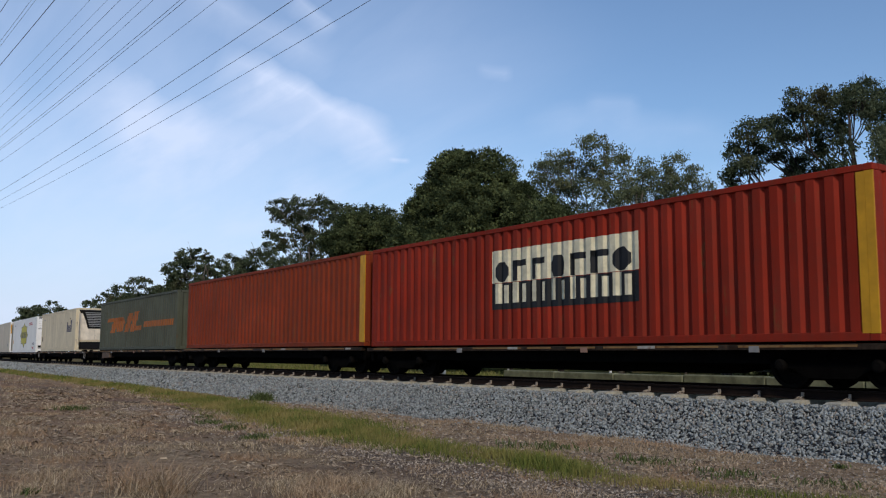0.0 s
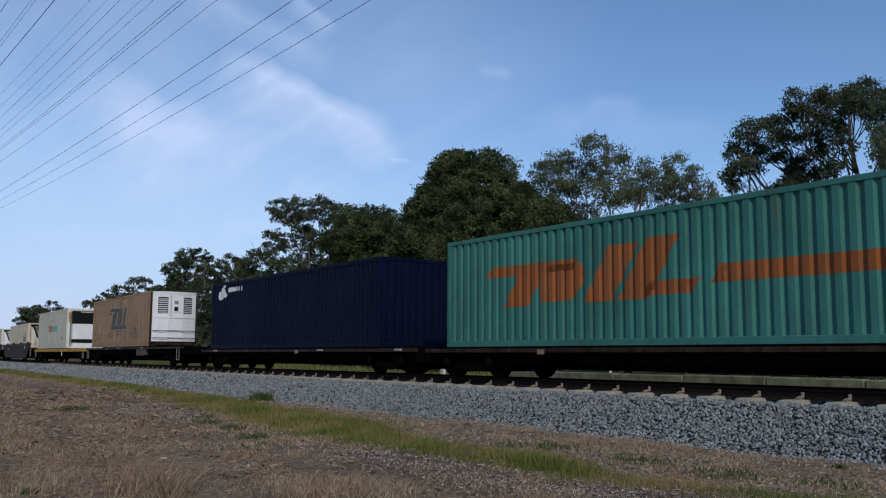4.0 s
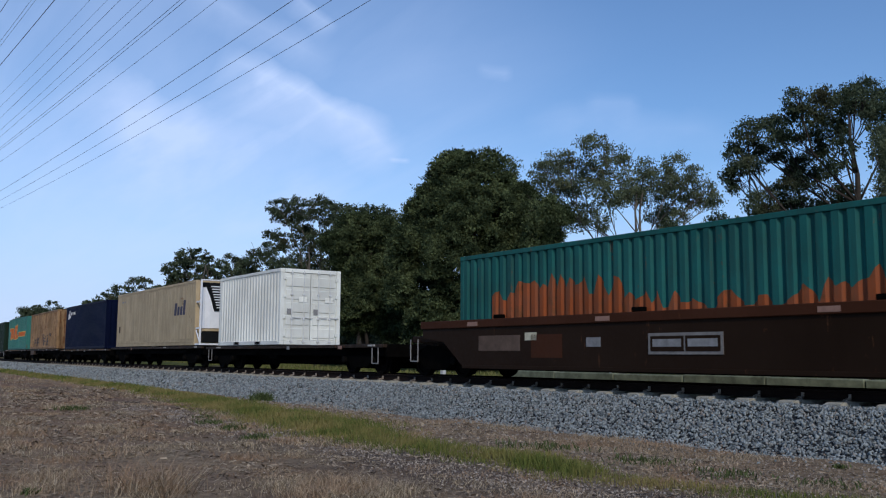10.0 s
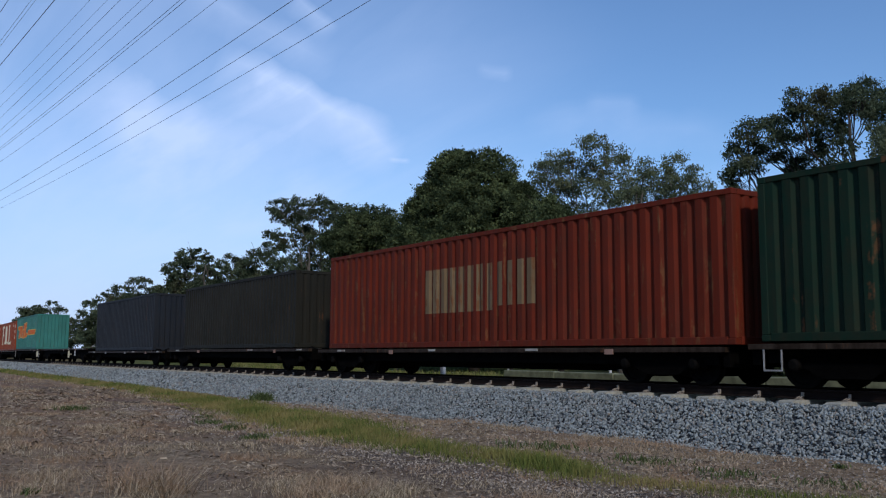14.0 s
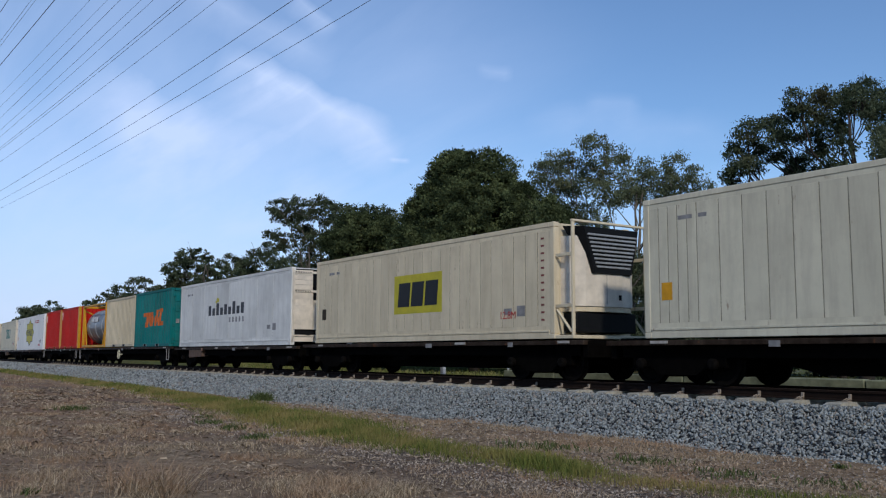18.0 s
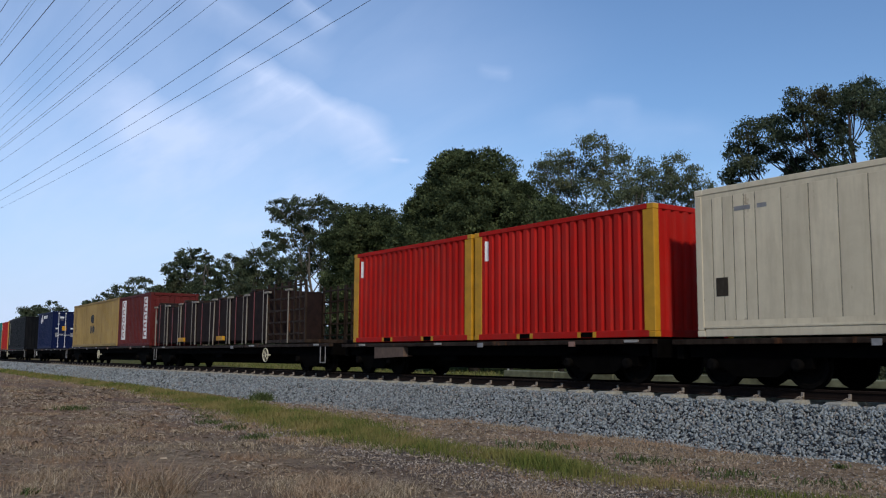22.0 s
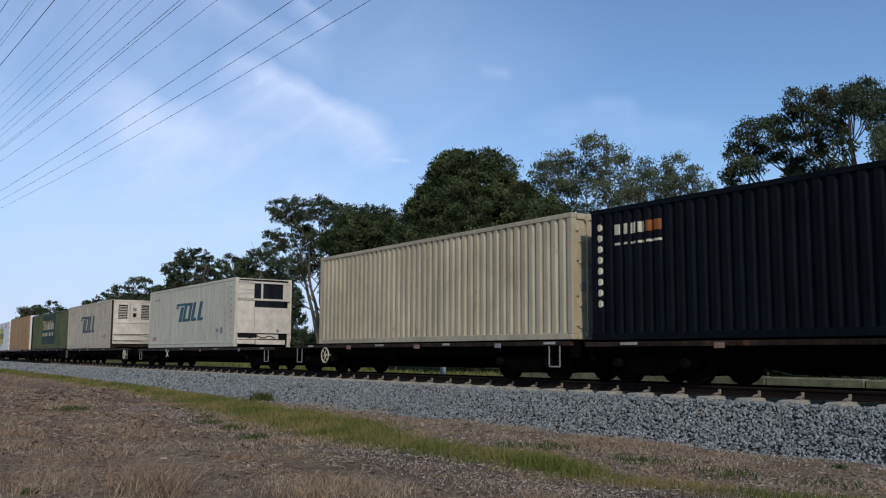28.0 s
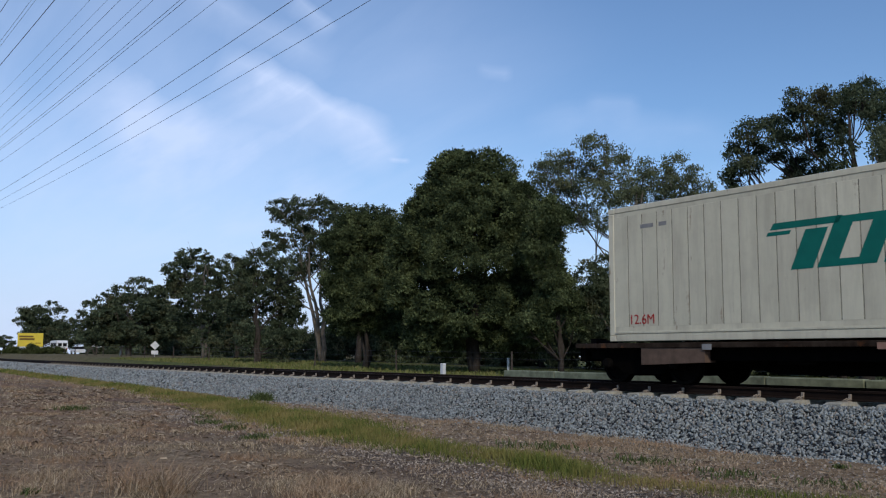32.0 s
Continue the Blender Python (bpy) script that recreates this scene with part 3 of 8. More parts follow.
def sign_parts(name, polys, profile, length, y, proud, mat, ob):
    """Every painted shape as a part, unless they are too many and small."""
    sets = [[q] for q in polys] if len(polys) <= 14 else [polys]
    for q in sets:
        part(name, painted(q, profile, length, y, proud), mat, ob)


def para(u0, u1, v0, v1, sl=0.0):
    return [(u0, v0), (u1, v0), (u1 + sl, v1), (u0 + sl, v1)]


def ring(u0, u1, v0, v1, w, sl=0.0):
    """One solid block with cut corners."""
    h = v1 - v0
    c = min(w, (u1 - u0) * 0.35, h * 0.35)
    at = lambda u, v: (u + sl * (v - v0) / h, v)
    return [[at(u0 + c, v0), at(u1 - c, v0), at(u1, v0 + c), at(u1, v1 - c), at(u1 - c, v1), at(u0 + c, v1), at(u0, v1 - c), at(u0, v0 + c)]]


def grown(poly, d):
    """The outline with a margin round it."""
    cu, cv = sum(p[0] for p in poly) / len(poly), sum(p[1] for p in poly) / len(poly)
    return [(u + math.copysign(d, u - cu), v + math.copysign(d * 0.8, v - cv)) for u, v in poly]


def disc(u, v, ru, rv, n=14):
    return [(u + ru * math.cos(2 * math.pi * k / n), v + rv * math.sin(2 * math.pi * k / n)) for k in range(n)]


def logo_shapes(kind, u0, u1, v0, v1):
    """The painted signs as plain coloured shapes: lists of (material, outlines)."""
    w, h = u1 - u0, v1 - v0
    U, V = (lambda f: u0 + f * w), (lambda f: v0 + f * h)
    if kind in ("haulier_green", "haulier_teal", "haulier_dark"):
        m = {"haulier_green": M_GREENLOGO, "haulier_teal": M_TEALLOGO, "haulier_dark": M_DARKGREENLOGO}[kind]
        sl = 0.10 * w
        lean = lambda f: sl * f
        return [(m, [para(U(0.0), U(0.12), V(0.74), V(0.82), 0.01 * w), para(U(0.0) + 0.02 * w, U(0.36), V(0.86), V(1.0), 0.02 * w), para(U(0.12), U(0.23), V(0.0), V(0.80), lean(0.8)),
                     para(U(0.25), U(0.34), V(0.0), V(0.98), lean(0.98)), para(U(0.43), U(0.52), V(0.0), V(0.98), lean(0.98)), para(U(0.34), U(0.43), V(0.0), V(0.145), lean(0.145)), para(U(0.34) + lean(0.835), U(0.43) + lean(0.835), V(0.835), V(0.98), lean(0.145)),
                     para(U(0.56), U(0.655), V(0.165), V(0.98), lean(0.8)), para(U(0.55), U(0.73), V(0.0), V(0.16), lean(0.14)),
                     para(U(0.78), U(0.875), V(0.165), V(0.98), lean(0.8)), para(U(0.77), U(0.95), V(0.0), V(0.16), lean(0.14))])]
    if kind in ("speed_orange", "speed_edged"):
        sl = 0.07 * w
        a = [para(U(0.0), U(0.27), V(0.60), V(0.80), 0.02 * w), para(U(0.06), U(0.14), V(0.0), V(0.60), 0.05 * w),
             *ring(U(0.16), U(0.285), V(0.05), V(0.72), 0.2 * h, 0.03 * w),
             para(U(0.30), U(0.375), V(0.0), V(0.95), sl), para(U(0.39), U(0.465), V(0.0), V(1.0), sl),
             para(U(0.45), U(0.56), V(0.05), V(0.28), 0.02 * w),
             para(U(0.60), U(1.0), V(0.18), V(0.46), 0.015 * w)]
        if kind == "speed_edged":
            return [(M_EDGE, [grown(q, 0.055) for q in a]), (M_ORANGE, a)]
        return [(M_DULLORANGE, a)]
    if kind in ("speed_short", "speed_faded"):
        sl = 0.12 * w
        return [(M_ORANGE if kind == "speed_short" else M_FLANK, [para(U(0.0), U(0.5), V(0.62), V(0.85), 0.02 * w), para(U(0.12), U(0.28), V(0.0), V(0.62), 0.06 * w),
                            *ring(U(0.32), U(0.52), V(0.05), V(0.7), 0.2 * h, 0.05 * w), para(U(0.55), U(0.68), V(0.05), V(0.95), sl),
                            para(U(0.72), U(0.85), V(0.05), V(1.0), sl), para(U(0.84), U(1.0), V(0.05), V(0.28), 0.02 * w)])]
    if kind == "star":
        cu, cv, r = U(0.5), V(0.5), h / 2
        dia = lambda k: [(cu - k * w / 2, cv), (cu, cv - k * r), (cu + k * w / 2, cv), (cu, cv + k * r)]
        sq = lambda k: para(cu - k * w * 0.365, cu + k * w * 0.365, cv - k * r * 0.68, cv + k * r * 0.68)
        bars = []
        for f0, f1 in ((0.17, 0.215), (0.255, 0.29), (0.32, 0.355), (0.40, 0.435), (0.46, 0.495), (0.53, 0.565), (0.595, 0.63), (0.66, 0.695), (0.73, 0.765), (0.79, 0.825)):
            bars.append(para(U(f0), U(f1), V(0.38), V(0.62), 0.008 * w))
        return [(M_BLACK, [dia(1.0)]), (M_BLACK, [sq(1.0)]), (M_STAR, [dia(0.92)]), (M_STAR, [sq(0.93)]), (M_BLACK, bars)]
    if kind == "swoop":
        sl = 0.05 * w
        b = [para(U(0.0), U(0.20), V(0), V(0.75), sl), para(U(0.26), U(0.44), V(0), V(0.52), sl * 0.7), para(U(0.50), U(0.68), V(0), V(0.52), sl * 0.7), para(U(0.74), U(0.92), V(0), V(0.88), sl)]
        arc = [para(U(0.52), U(0.72), V(0.95), V(1.05), 0), para(U(0.70), U(0.76), V(0.6), V(1.0), 0.0)]
        return [(M_PURPLE, b), (M_BROWNSWOOP, arc)]
    if kind == "band":
        b = []
        n = 7
        for k in range(n):
            a, c = U(0.04 + k * 0.135), U(0.04 + k * 0.135 + 0.10)
            b += ring(a, c, V(0.46), V(0.80), 0.10 * h) if k % 3 == 0 else [para(a, a + 0.035 * w, V(0.46), V(0.80)), para(a, c, V(0.70), V(0.80))]
        wh = []
        for k in range(n):
            a, c = U(0.04 + k * 0.135), U(0.04 + k * 0.135 + 0.10)
            wh += [para(a, a + 0.04 * w, V(0.10), V(0.44)), para(c - 0.03 * w, c, V(0.10), V(0.40))]
        return [(M_CREAMSIGN, [para(u0, u1, V(0.45), v1)]), (M_BLACK, [para(u0, u1, v0, V(0.44)), *b]), (M_CREAMSIGN, wh)]
    if kind == "slabs":
        a = [para(U(0.05), U(0.12), V(0), V(1), 0.01 * w), para(U(0.02), U(0.15), V(0), V(0.09)), para(U(0.04), U(0.25), V(0.88), V(1.0)), para(U(0.12), U(0.20), V(0.46), V(0.56)),
             disc(U(0.285), V(0.09), 0.03 * w, 0.09 * h),
             *ring(U(0.35), U(0.55), V(0.02), V(0.98), 0.15 * h), disc(U(0.615), V(0.09), 0.03 * w, 0.09 * h),
             para(U(0.72), U(0.79), V(0), V(1), 0.01 * w), para(U(0.68), U(0.84), V(0.90), V(1.0)), para(U(0.68), U(0.92), V(0), V(0.12)), disc(U(0.97), V(0.09), 0.03 * w, 0.09 * h)]
        return [(M_CREAMSIGN, a)]
    if kind == "block":
        sl = 0.03 * w
        b = [para(U(0.08 + 0.285 * k), U(0.33 + 0.285 * k), V(0.18), V(0.80), sl) for k in range(3)]
        return [(M_STAR, [para(u0, u1, v0, v1)]), (M_BLACK, b)]
    if kind == "horse":
        a = [disc(U(0.10), V(0.35), 0.10 * w, 0.30 * h), disc(U(0.20), V(0.55), 0.07 * w, 0.38 * h), disc(U(0.30), V(0.35), 0.07 * w, 0.16 * h), para(U(0.20), U(0.26), V(0.8), V(1.0), 0.02 * w)]
        for k in range(6):
            a += ring(U(0.42 + k * 0.10), U(0.42 + k * 0.10 + 0.07), V(0.50), V(0.80), 0.07 * h)
        return [(M_WHITE, a)]
    if kind == "words":
        a = [para(U(0.02 + k * 0.11), U(0.02 + k * 0.11 + 0.075), V(0.02), V((0.85, 0.62, 1.0, 0.62)[k % 4])) for k in range(9)]
        b = [para(U(0.60 + k * 0.085), U(0.64 + k * 0.085), V(-0.62), V(-0.22)) for k in range(5)]
        return [(M_DARKWORD, a), (M_GREY, b), (M_STAR, [disc(U(0.28), V(1.25), 0.038 * w, 0.2 * h), disc(U(0.235), V(1.12), 0.022 * w, 0.1 * h)])]
    if kind == "oval_words":
        a = []
        for k in range(7):
            a += ring(U(0.08 + k * 0.115), U(0.08 + k * 0.115 + 0.09), V(0.52), V(0.92), 0.10 * h, 0.02 * w)
        a += [para(U(0.05 + k * 0.062), U(0.05 + k * 0.062 + 0.045), V(0.24), V(0.42), 0.01 * w) for k in range(15)]
        return [(M_PURPLE, a), (M_REDSIGN, [para(U(0.0), U(0.10), V(0.12), V(0.5), 0.05 * w), para(U(0.05), U(0.75), V(0.05), V(0.14), 0.03 * w)])]
    if kind == "shipper":
        a = [para(U(0.0), U(0.16), V(0.55), V(0.78)), para(U(0.05), U(0.12), V(0.05), V(0.6), 0.02 * w), para(U(0.16), U(0.38), V(0.05), V(0.7), 0.03 * w)]
        b = [para(U(0.42 + k * 0.072), U(0.42 + k * 0.072 + 0.052), V(0.05 + 0.02 * (k % 2)), V(0.68), 0.015 * w) for k in range(8)]
        c = [para(U(0.2 + 0.09 * k), U(0.29 + 0.09 * k), V(0.9 + 0.3 * math.sin(0.5 * k)), V(0.97 + 0.3 * math.sin(0.5 * k)), 0.0) for k in range(7)]
        return [(M_ORANGE, a), (M_CYANSIGN, b), (M_GREY, c)]
    if kind == "uprights":
        out = []
        for a in (u0, u1):
            out.append((M_WHITE, [para(a, a + 0.72, v0, v1)]))
            out.append((M_MAROONSIGN, [q for k in range(5) for q in ring(a + 0.13, a + 0.59, v0 + 0.12 + k * 0.41, v0 + 0.42 + k * 0.41, 0.07)]))
            out.append((M_WHITE, [q for k in range(5) for q in ring(a + 0.20, a + 0.52, v0 + 0.18 + k * 0.41, v0 + 0.36 + k * 0.41, 0.05)]))
        return out
    if kind == "stack":
        a = [*ring(U(0.1), U(0.9), V(0.55), V(1.0), 0.22 * w), para(U(0.42), U(0.58), V(0.55), V(0.95)), *ring(U(0.0), U(0.45), V(0.0), V(0.42), 0.14 * w), *ring(U(0.55), U(1.0), V(0.0), V(0.42), 0.14 * w)]
        b = [para(0.55, 0.72, 1.9 - 0.085 * k, 1.95 - 0.085 * k) for k in range(-6, 12)] + [para(0.92, 1.08, 1.9 - 0.1 * k, 1.96 - 0.1 * k) for k in range(-3, 10)]
        return [(M_BLACK, a + b)]
    if kind == "stripe":
        return [(M_STRIPE, [para(u0, u1, v0, v1)])]
    if kind == "board":
        a = [para(U(0.05), U(0.19), V(0.50), V(0.84))]
        gap = [para(U(0.10), U(0.19), V(0.69), V(0.72)), para(U(0.05), U(0.14), V(0.60), V(0.63))]
        b = [para(U(0.24 + k * 0.088), U(0.24 + k * 0.088 + 0.066), V(0.50), V((0.82, 0.72, 0.80, 0.72)[k % 4])) for k in range(8)]
        c = [para(U(0.05 + k * 0.052), U(0.05 + k * 0.052 + (0.038 if k % 4 else 0.022)), V(0.28), V(0.40)) for k in range(17) if k not in (9, 14)]
        return [(M_BOARD, [para(u0, u1, v0, v1)]), (M_BOARDGOLD, a), (M_BOARD, gap), (M_BOARDPALE, b + c)]
    if kind == "plate":
        return [(M_DULLPLATE, [para(U(k * 0.083), U(k * 0.083 + 0.055), v0 + (0.0 if k < 8 else 0.1), v1 - 0.1) for k in range(12)])]
    if kind == "column":
        a = [q for k in range(8) for q in ring(0.19, 0.30, 0.70 + k * 0.235, 0.85 + k * 0.235, 0.03)]
        c = [para(U(k * 0.17), U(k * 0.17 + 0.12), V(0.5), V(0.95)) for k in (4, 5)]
        b = [para(U(k * 0.17), U(k * 0.17 + 0.12), V(0.5), V(0.95)) for k in range(4)] + [para(U(k * 0.17), U(k * 0.17 + 0.12), V(0.05), V(0.15)) for k in range(6)]
        return [(M_CREAMSIGN, a), (M_CREAMSIGN, b), (M_DULLORANGE, c)]
    return []


M_BOARD = paint("faded_blue_green_board", (0.020, 0.052, 0.046), 0.25, 0.5, (0.05, 0.06, 0.035))
M_BOARDGOLD = paint("faded_gold_board_paint", (0.42, 0.33, 0.07), 0.2, 0.4)
M_BOARDPALE = paint("faded_pale_board_paint", (0.46, 0.40, 0.30), 0.25, 0.45)
M_EDGE = plain_paint("yellow_edge_paint", (0.66, 0.47, 0.10), 0.6, 0.0, 0.3, 4.0)
M_DULLORANGE = paint("dull_orange_sign_paint", (0.32, 0.10, 0.028), 0.35, 0.5)
M_STRIPE = paint("worn_pale_stripe", (0.34, 0.31, 0.25), 0.1, 0.6)
M_DARKWORD = plain_paint("slate_sign_paint", (0.05, 0.05, 0.055), 0.6, 0.0, 0.2, 4.0)
M_FLANK = paint("faded_rust_orange_paint", (0.30, 0.075, 0.022), 0.45, 0.6)
M_DULLPLATE = paint("worn_cream_plate", (0.19, 0.125, 0.062), 0.5, 0.7)
M_MAROONSIGN = plain_paint("maroon_sign_paint", (0.22, 0.06, 0.05), 0.5, 0.0, 0.25, 5.0)


# ---- containers ----
def frame_parts(ob, L, H, mat, post_mat, post=0.15):
    x, rail = L / 2, 0.11
    for sy in (-1, 1):
        a, b = sorted((sy * HALF, sy * (HALF - 0.07)))
        part("bottom_rail", Geo().box(-x + 0.18, x - 0.18, a, b, 0.0, 0.15, 0.01), mat, ob)
        part("top_rail", Geo().box(-x + 0.18, x - 0.18, a, b, H - rail, H, 0.01), mat, ob)
        for sx in (-1, 1):
            c, d = sorted((sx * x, sx * (x - post)))
            part("corner_post", Geo().box(c, d, *sorted((sy * (HALF - 0.002), sy * (HALF - 0.16))), 0.118, H - 0.118, 0.012), post_mat, ob)
            e, f = sorted((sx * (x + 0.004), sx * (x - 0.178)))
            for z in (0.0, H - 0.118):
                part("corner_casting", Geo().box(e, f, *sorted((sy * (HALF + 0.004), sy * (HALF - 0.162))), z, z + 0.118, 0.012), post_mat, ob)
    part("roof", Geo().box(-x + 0.1, x - 0.1, -HALF + 0.05, HALF - 0.05, H - 0.06, H - 0.012, 0.0), mat, ob)
    part("floor_pan", Geo().box(-x + 0.1, x - 0.1, -HALF + 0.08, HALF - 0.08, 0.03, 0.13, 0.0), M_UNDER, ob)


def end_wall(ob, L, H, mat, sx, pitch=0.26, depth=0.04):
    prof = wave(2 * HALF - 0.3, pitch, depth)
    g = wall_panel(prof, 0.14, H - 0.1, -(L / 2 - 0.012), -1)
    g.v = [(-y * sx, x, z) for x, y, z in g.v]
    part("end_wall", g, mat, ob)
    for z0, z1 in ((0.0, 0.15), (H - 0.11, H)):
        part("end_rail", Geo().box(*sorted((sx * (L / 2 - 0.08), sx * L / 2)), -HALF + 0.18, HALF - 0.18, z0, z1, 0.01), mat, ob)


def door_end(ob, L, H, mat, sx, bar_mat, marks=()):
    x = L / 2
    for z0, z1 in ((0.0, 0.16), (H - 0.14, H)):
        part("door_header" if z0 else "door_sill", Geo().box(*sorted((sx * (x - 0.1), sx * x)), -HALF + 0.18, HALF - 0.18, z0, z1, 0.012), mat, ob)
    for sy in (-1, 1):
        g = Geo()
        a, b = sorted((sy * 0.012, sy * (HALF - 0.17)))
        # leaf with raised panels between pressed ribs
        g.box(*sorted((sx * (x - 0.07), sx * (x - 0.04))), a, b, 0.17, H - 0.15)
        n = 5
        for k in range(n):
            z0 = 0.24 + k * (H - 0.42) / n
            g.box(*sorted((sx * (x - 0.04), sx * (x - 0.012))), a + 0.06, b - 0.06, z0, z0 + (H - 0.42) / n - 0.12, 0.02)
        leaf = part("door_leaf", g, mat, ob)
        for f in (0.27, 0.73):
            y = a + (b - a) * f
            bar = part("locking_bar", Geo().tube([(sx * (x + 0.02), y, 0.06), (sx * (x + 0.02), y, H - 0.06)], 0.019, 8), bar_mat, leaf)
            part("bar_handle", Geo().tube([(sx * (x + 0.035), y, 1.0), (sx * (x + 0.05), y + 0.2, 0.98), (sx * (x + 0.05), y + 0.34, 0.98)], 0.014, 6), bar_mat, leaf)
            g = Geo()
            for z in (0.12, H * 0.34, H * 0.66, H - 0.14):
                g.box(*sorted((sx * (x - 0.012), sx * (x + 0.045))), y - 0.05, y + 0.05, z - 0.03, z + 0.03, 0.005)
            part("bar_keeper", g, bar_mat, leaf)
        g = Geo()
        for z in (0.35, H * 0.36, H * 0.64, H - 0.35):
            g.box(*sorted((sx * (x - 0.03), sx * (x + 0.012))), *sorted((sy * (HALF - 0.22), sy * (HALF - 0.10))), z - 0.06, z + 0.06, 0.006)
        part("hinge", g, mat, leaf)
        for f0, f1, z0, z1, m in marks:
            if m is M_ORANGESIGN and sy > 0:
                continue
            part("door_marking", Geo().box(*sorted((sx * (x - 0.012), sx * (x - 0.006))), sy * 0 + a + (b - a) * f0, a + (b - a) * f1, z0, z1), m, leaf)


def corrugated(ob, L, H, mat, logo=None, pitch=0.275, depth=RIB, post_mat=None, front="corr", bar_mat=None, marks=(), pockets=False):
    post_mat = post_mat or mat
    frame_parts(ob, L, H, mat, post_mat, 0.30 if post_mat is M_YELLOW else 0.15)
    inner = L - (0.60 if post_mat is M_YELLOW else 0.30)
    prof = wave(inner, pitch, depth)
    part("side_wall", wall_panel(prof, 0.15, H - 0.11, -(HALF - 0.014), -1), mat, ob)
    part("side_wall", wall_panel(prof, 0.15, H - 0.11, HALF - 0.014, 1), mat, ob)
    for kind, *ext in (logo or []):
        for k, (m, polys) in enumerate(logo_shapes(kind, *ext)):
            sign_parts("painted_sign", polys, prof, L, -(HALF - 0.014), 0.003 + 0.003 * k, m, ob)
    if front == "door":
        door_end(ob, L, H, mat, 1, bar_mat or M_STEEL, marks)
    else:
        end_wall(ob, L, H, mat, 1)
    end_wall(ob, L, H, mat, -1)
    if pockets:
        for u in (-1.05, 1.05):
            part("fork_pocket", Geo().box(u - 0.18, u + 0.18, -HALF - 0.004, -HALF + 0.1, 0.015, 0.125), M_UNDER, ob)
            for k in (-1, 1):
                part("pocket_plate", Geo().box(u + k * 0.24 - 0.05, u + k * 0.24 + 0.05, -HALF - 0.006, -HALF, 0.01, 0.13), M_YELLOW if post_mat is M_YELLOW else M_GREY, ob)


NOSE = {"unit_a": 0.24, "unit_d": 0.14, "open": 0.9}


def smooth_van(ob, L, H, mat, logo=None, seam=0.45, front="unit_a", unit_mat=None, marks=(), ribs=0):
    """Insulated van: flat sandwich panels with open seams between plain bands, a lower kick rail, capped posts."""
    nose = NOSE.get(front, 0.0)
    B = L - nose
    first = len(MADE)
    frame_parts(ob, B, H, mat, mat)
    y = -(HALF - 0.014)
    z0, z1 = (0.30, H - 0.20) if seam else (0.15, H - 0.11)
    cuts = [-B / 2 + 0.15, B / 2 - 0.15]
    if seam:
        bay = [0.24 * k for k in range(6 if 0.5 < seam < 0.6 else 1)]
        n = max(2, round((B - 0.3 - 2 * bay[-1]) / seam))
        p = (B - 0.3 - 2 * bay[-1]) / n
        cuts = [cuts[0] + b for b in bay[:-1]] + [cuts[0] + bay[-1] + p * k for k in range(n + 1)] + [cuts[1] - b for b in bay[-2::-1]]
    for k, (x0, x1) in enumerate(zip(cuts, cuts[1:])):
        gap = 0.010
        part("side_panel", Geo().box(x0 + (gap if k else 0), x1 - (gap if k < len(cuts) - 2 else 0), y, y + 0.008, z0, z1, 0.002 if seam else 0.0), mat, ob)
    if seam:
        for name, a, c in (("lower_band", 0.15, z0), ("upper_band", z1, H - 0.11)):
            part(name, Geo().box(-B / 2 + 0.15, B / 2 - 0.15, y + 0.001, y + 0.008, a, c), mat, ob)
    part("far_wall", Geo().box(-B / 2 + 0.15, B / 2 - 0.15, HALF - 0.045, HALF - 0.014, 0.15, H - 0.11), mat, ob)
    part("inner_lining", Geo().box(-B / 2 + 0.12, B / 2 - 0.12, -(HALF - 0.023), HALF - 0.05, 0.152, H - 0.112), M_SEAM, ob)
    for side in (-1, 1):
        part("kick_rail", Geo().box(-B / 2 + 0.18, B / 2 - 0.18, *sorted((side * (HALF + 0.012), side * (HALF - 0.01))), 0.155, 0.20, 0.004), mat, ob)
    part("rear_wall", Geo().box(-B / 2 + 0.005, -B / 2 + 0.05, -HALF + 0.15, HALF - 0.15, 0.1, H - 0.05), mat, ob)
    for c in MADE[first:]:
        c.matrix_basis = Matrix.Translation((-nose / 2, 0, 0))
    prof = [(-L / 2 + 0.15, 0.0), (L / 2 - 0.15, 0.0)]
    for kind, *ext in (logo or []):
        for k, (m, polys) in enumerate(logo_shapes(kind, *ext)):
            sign_parts("painted_sign", polys, prof, L, y, 0.003 + 0.003 * k, m, ob)
    for m, polys in marks:
        sign_parts("painted_marking", polys, prof, L, y, 0.005, m, ob)
    for k in range(ribs):
        z = 0.42 + k * (H - 0.8) / max(1, ribs - 1)
        part("edge_marker", Geo().box(L / 2 - nose - 0.47, L / 2 - nose - 0.36, y - 0.006, y, z, z + 0.045), M_MAROONSIGN, ob)
    {"unit_a": unit_a, "unit_b": unit_b, "unit_c": unit_c, "unit_d": unit_d, "door": van_door, "open": open_end}[front](ob, L, H, unit_mat or mat)


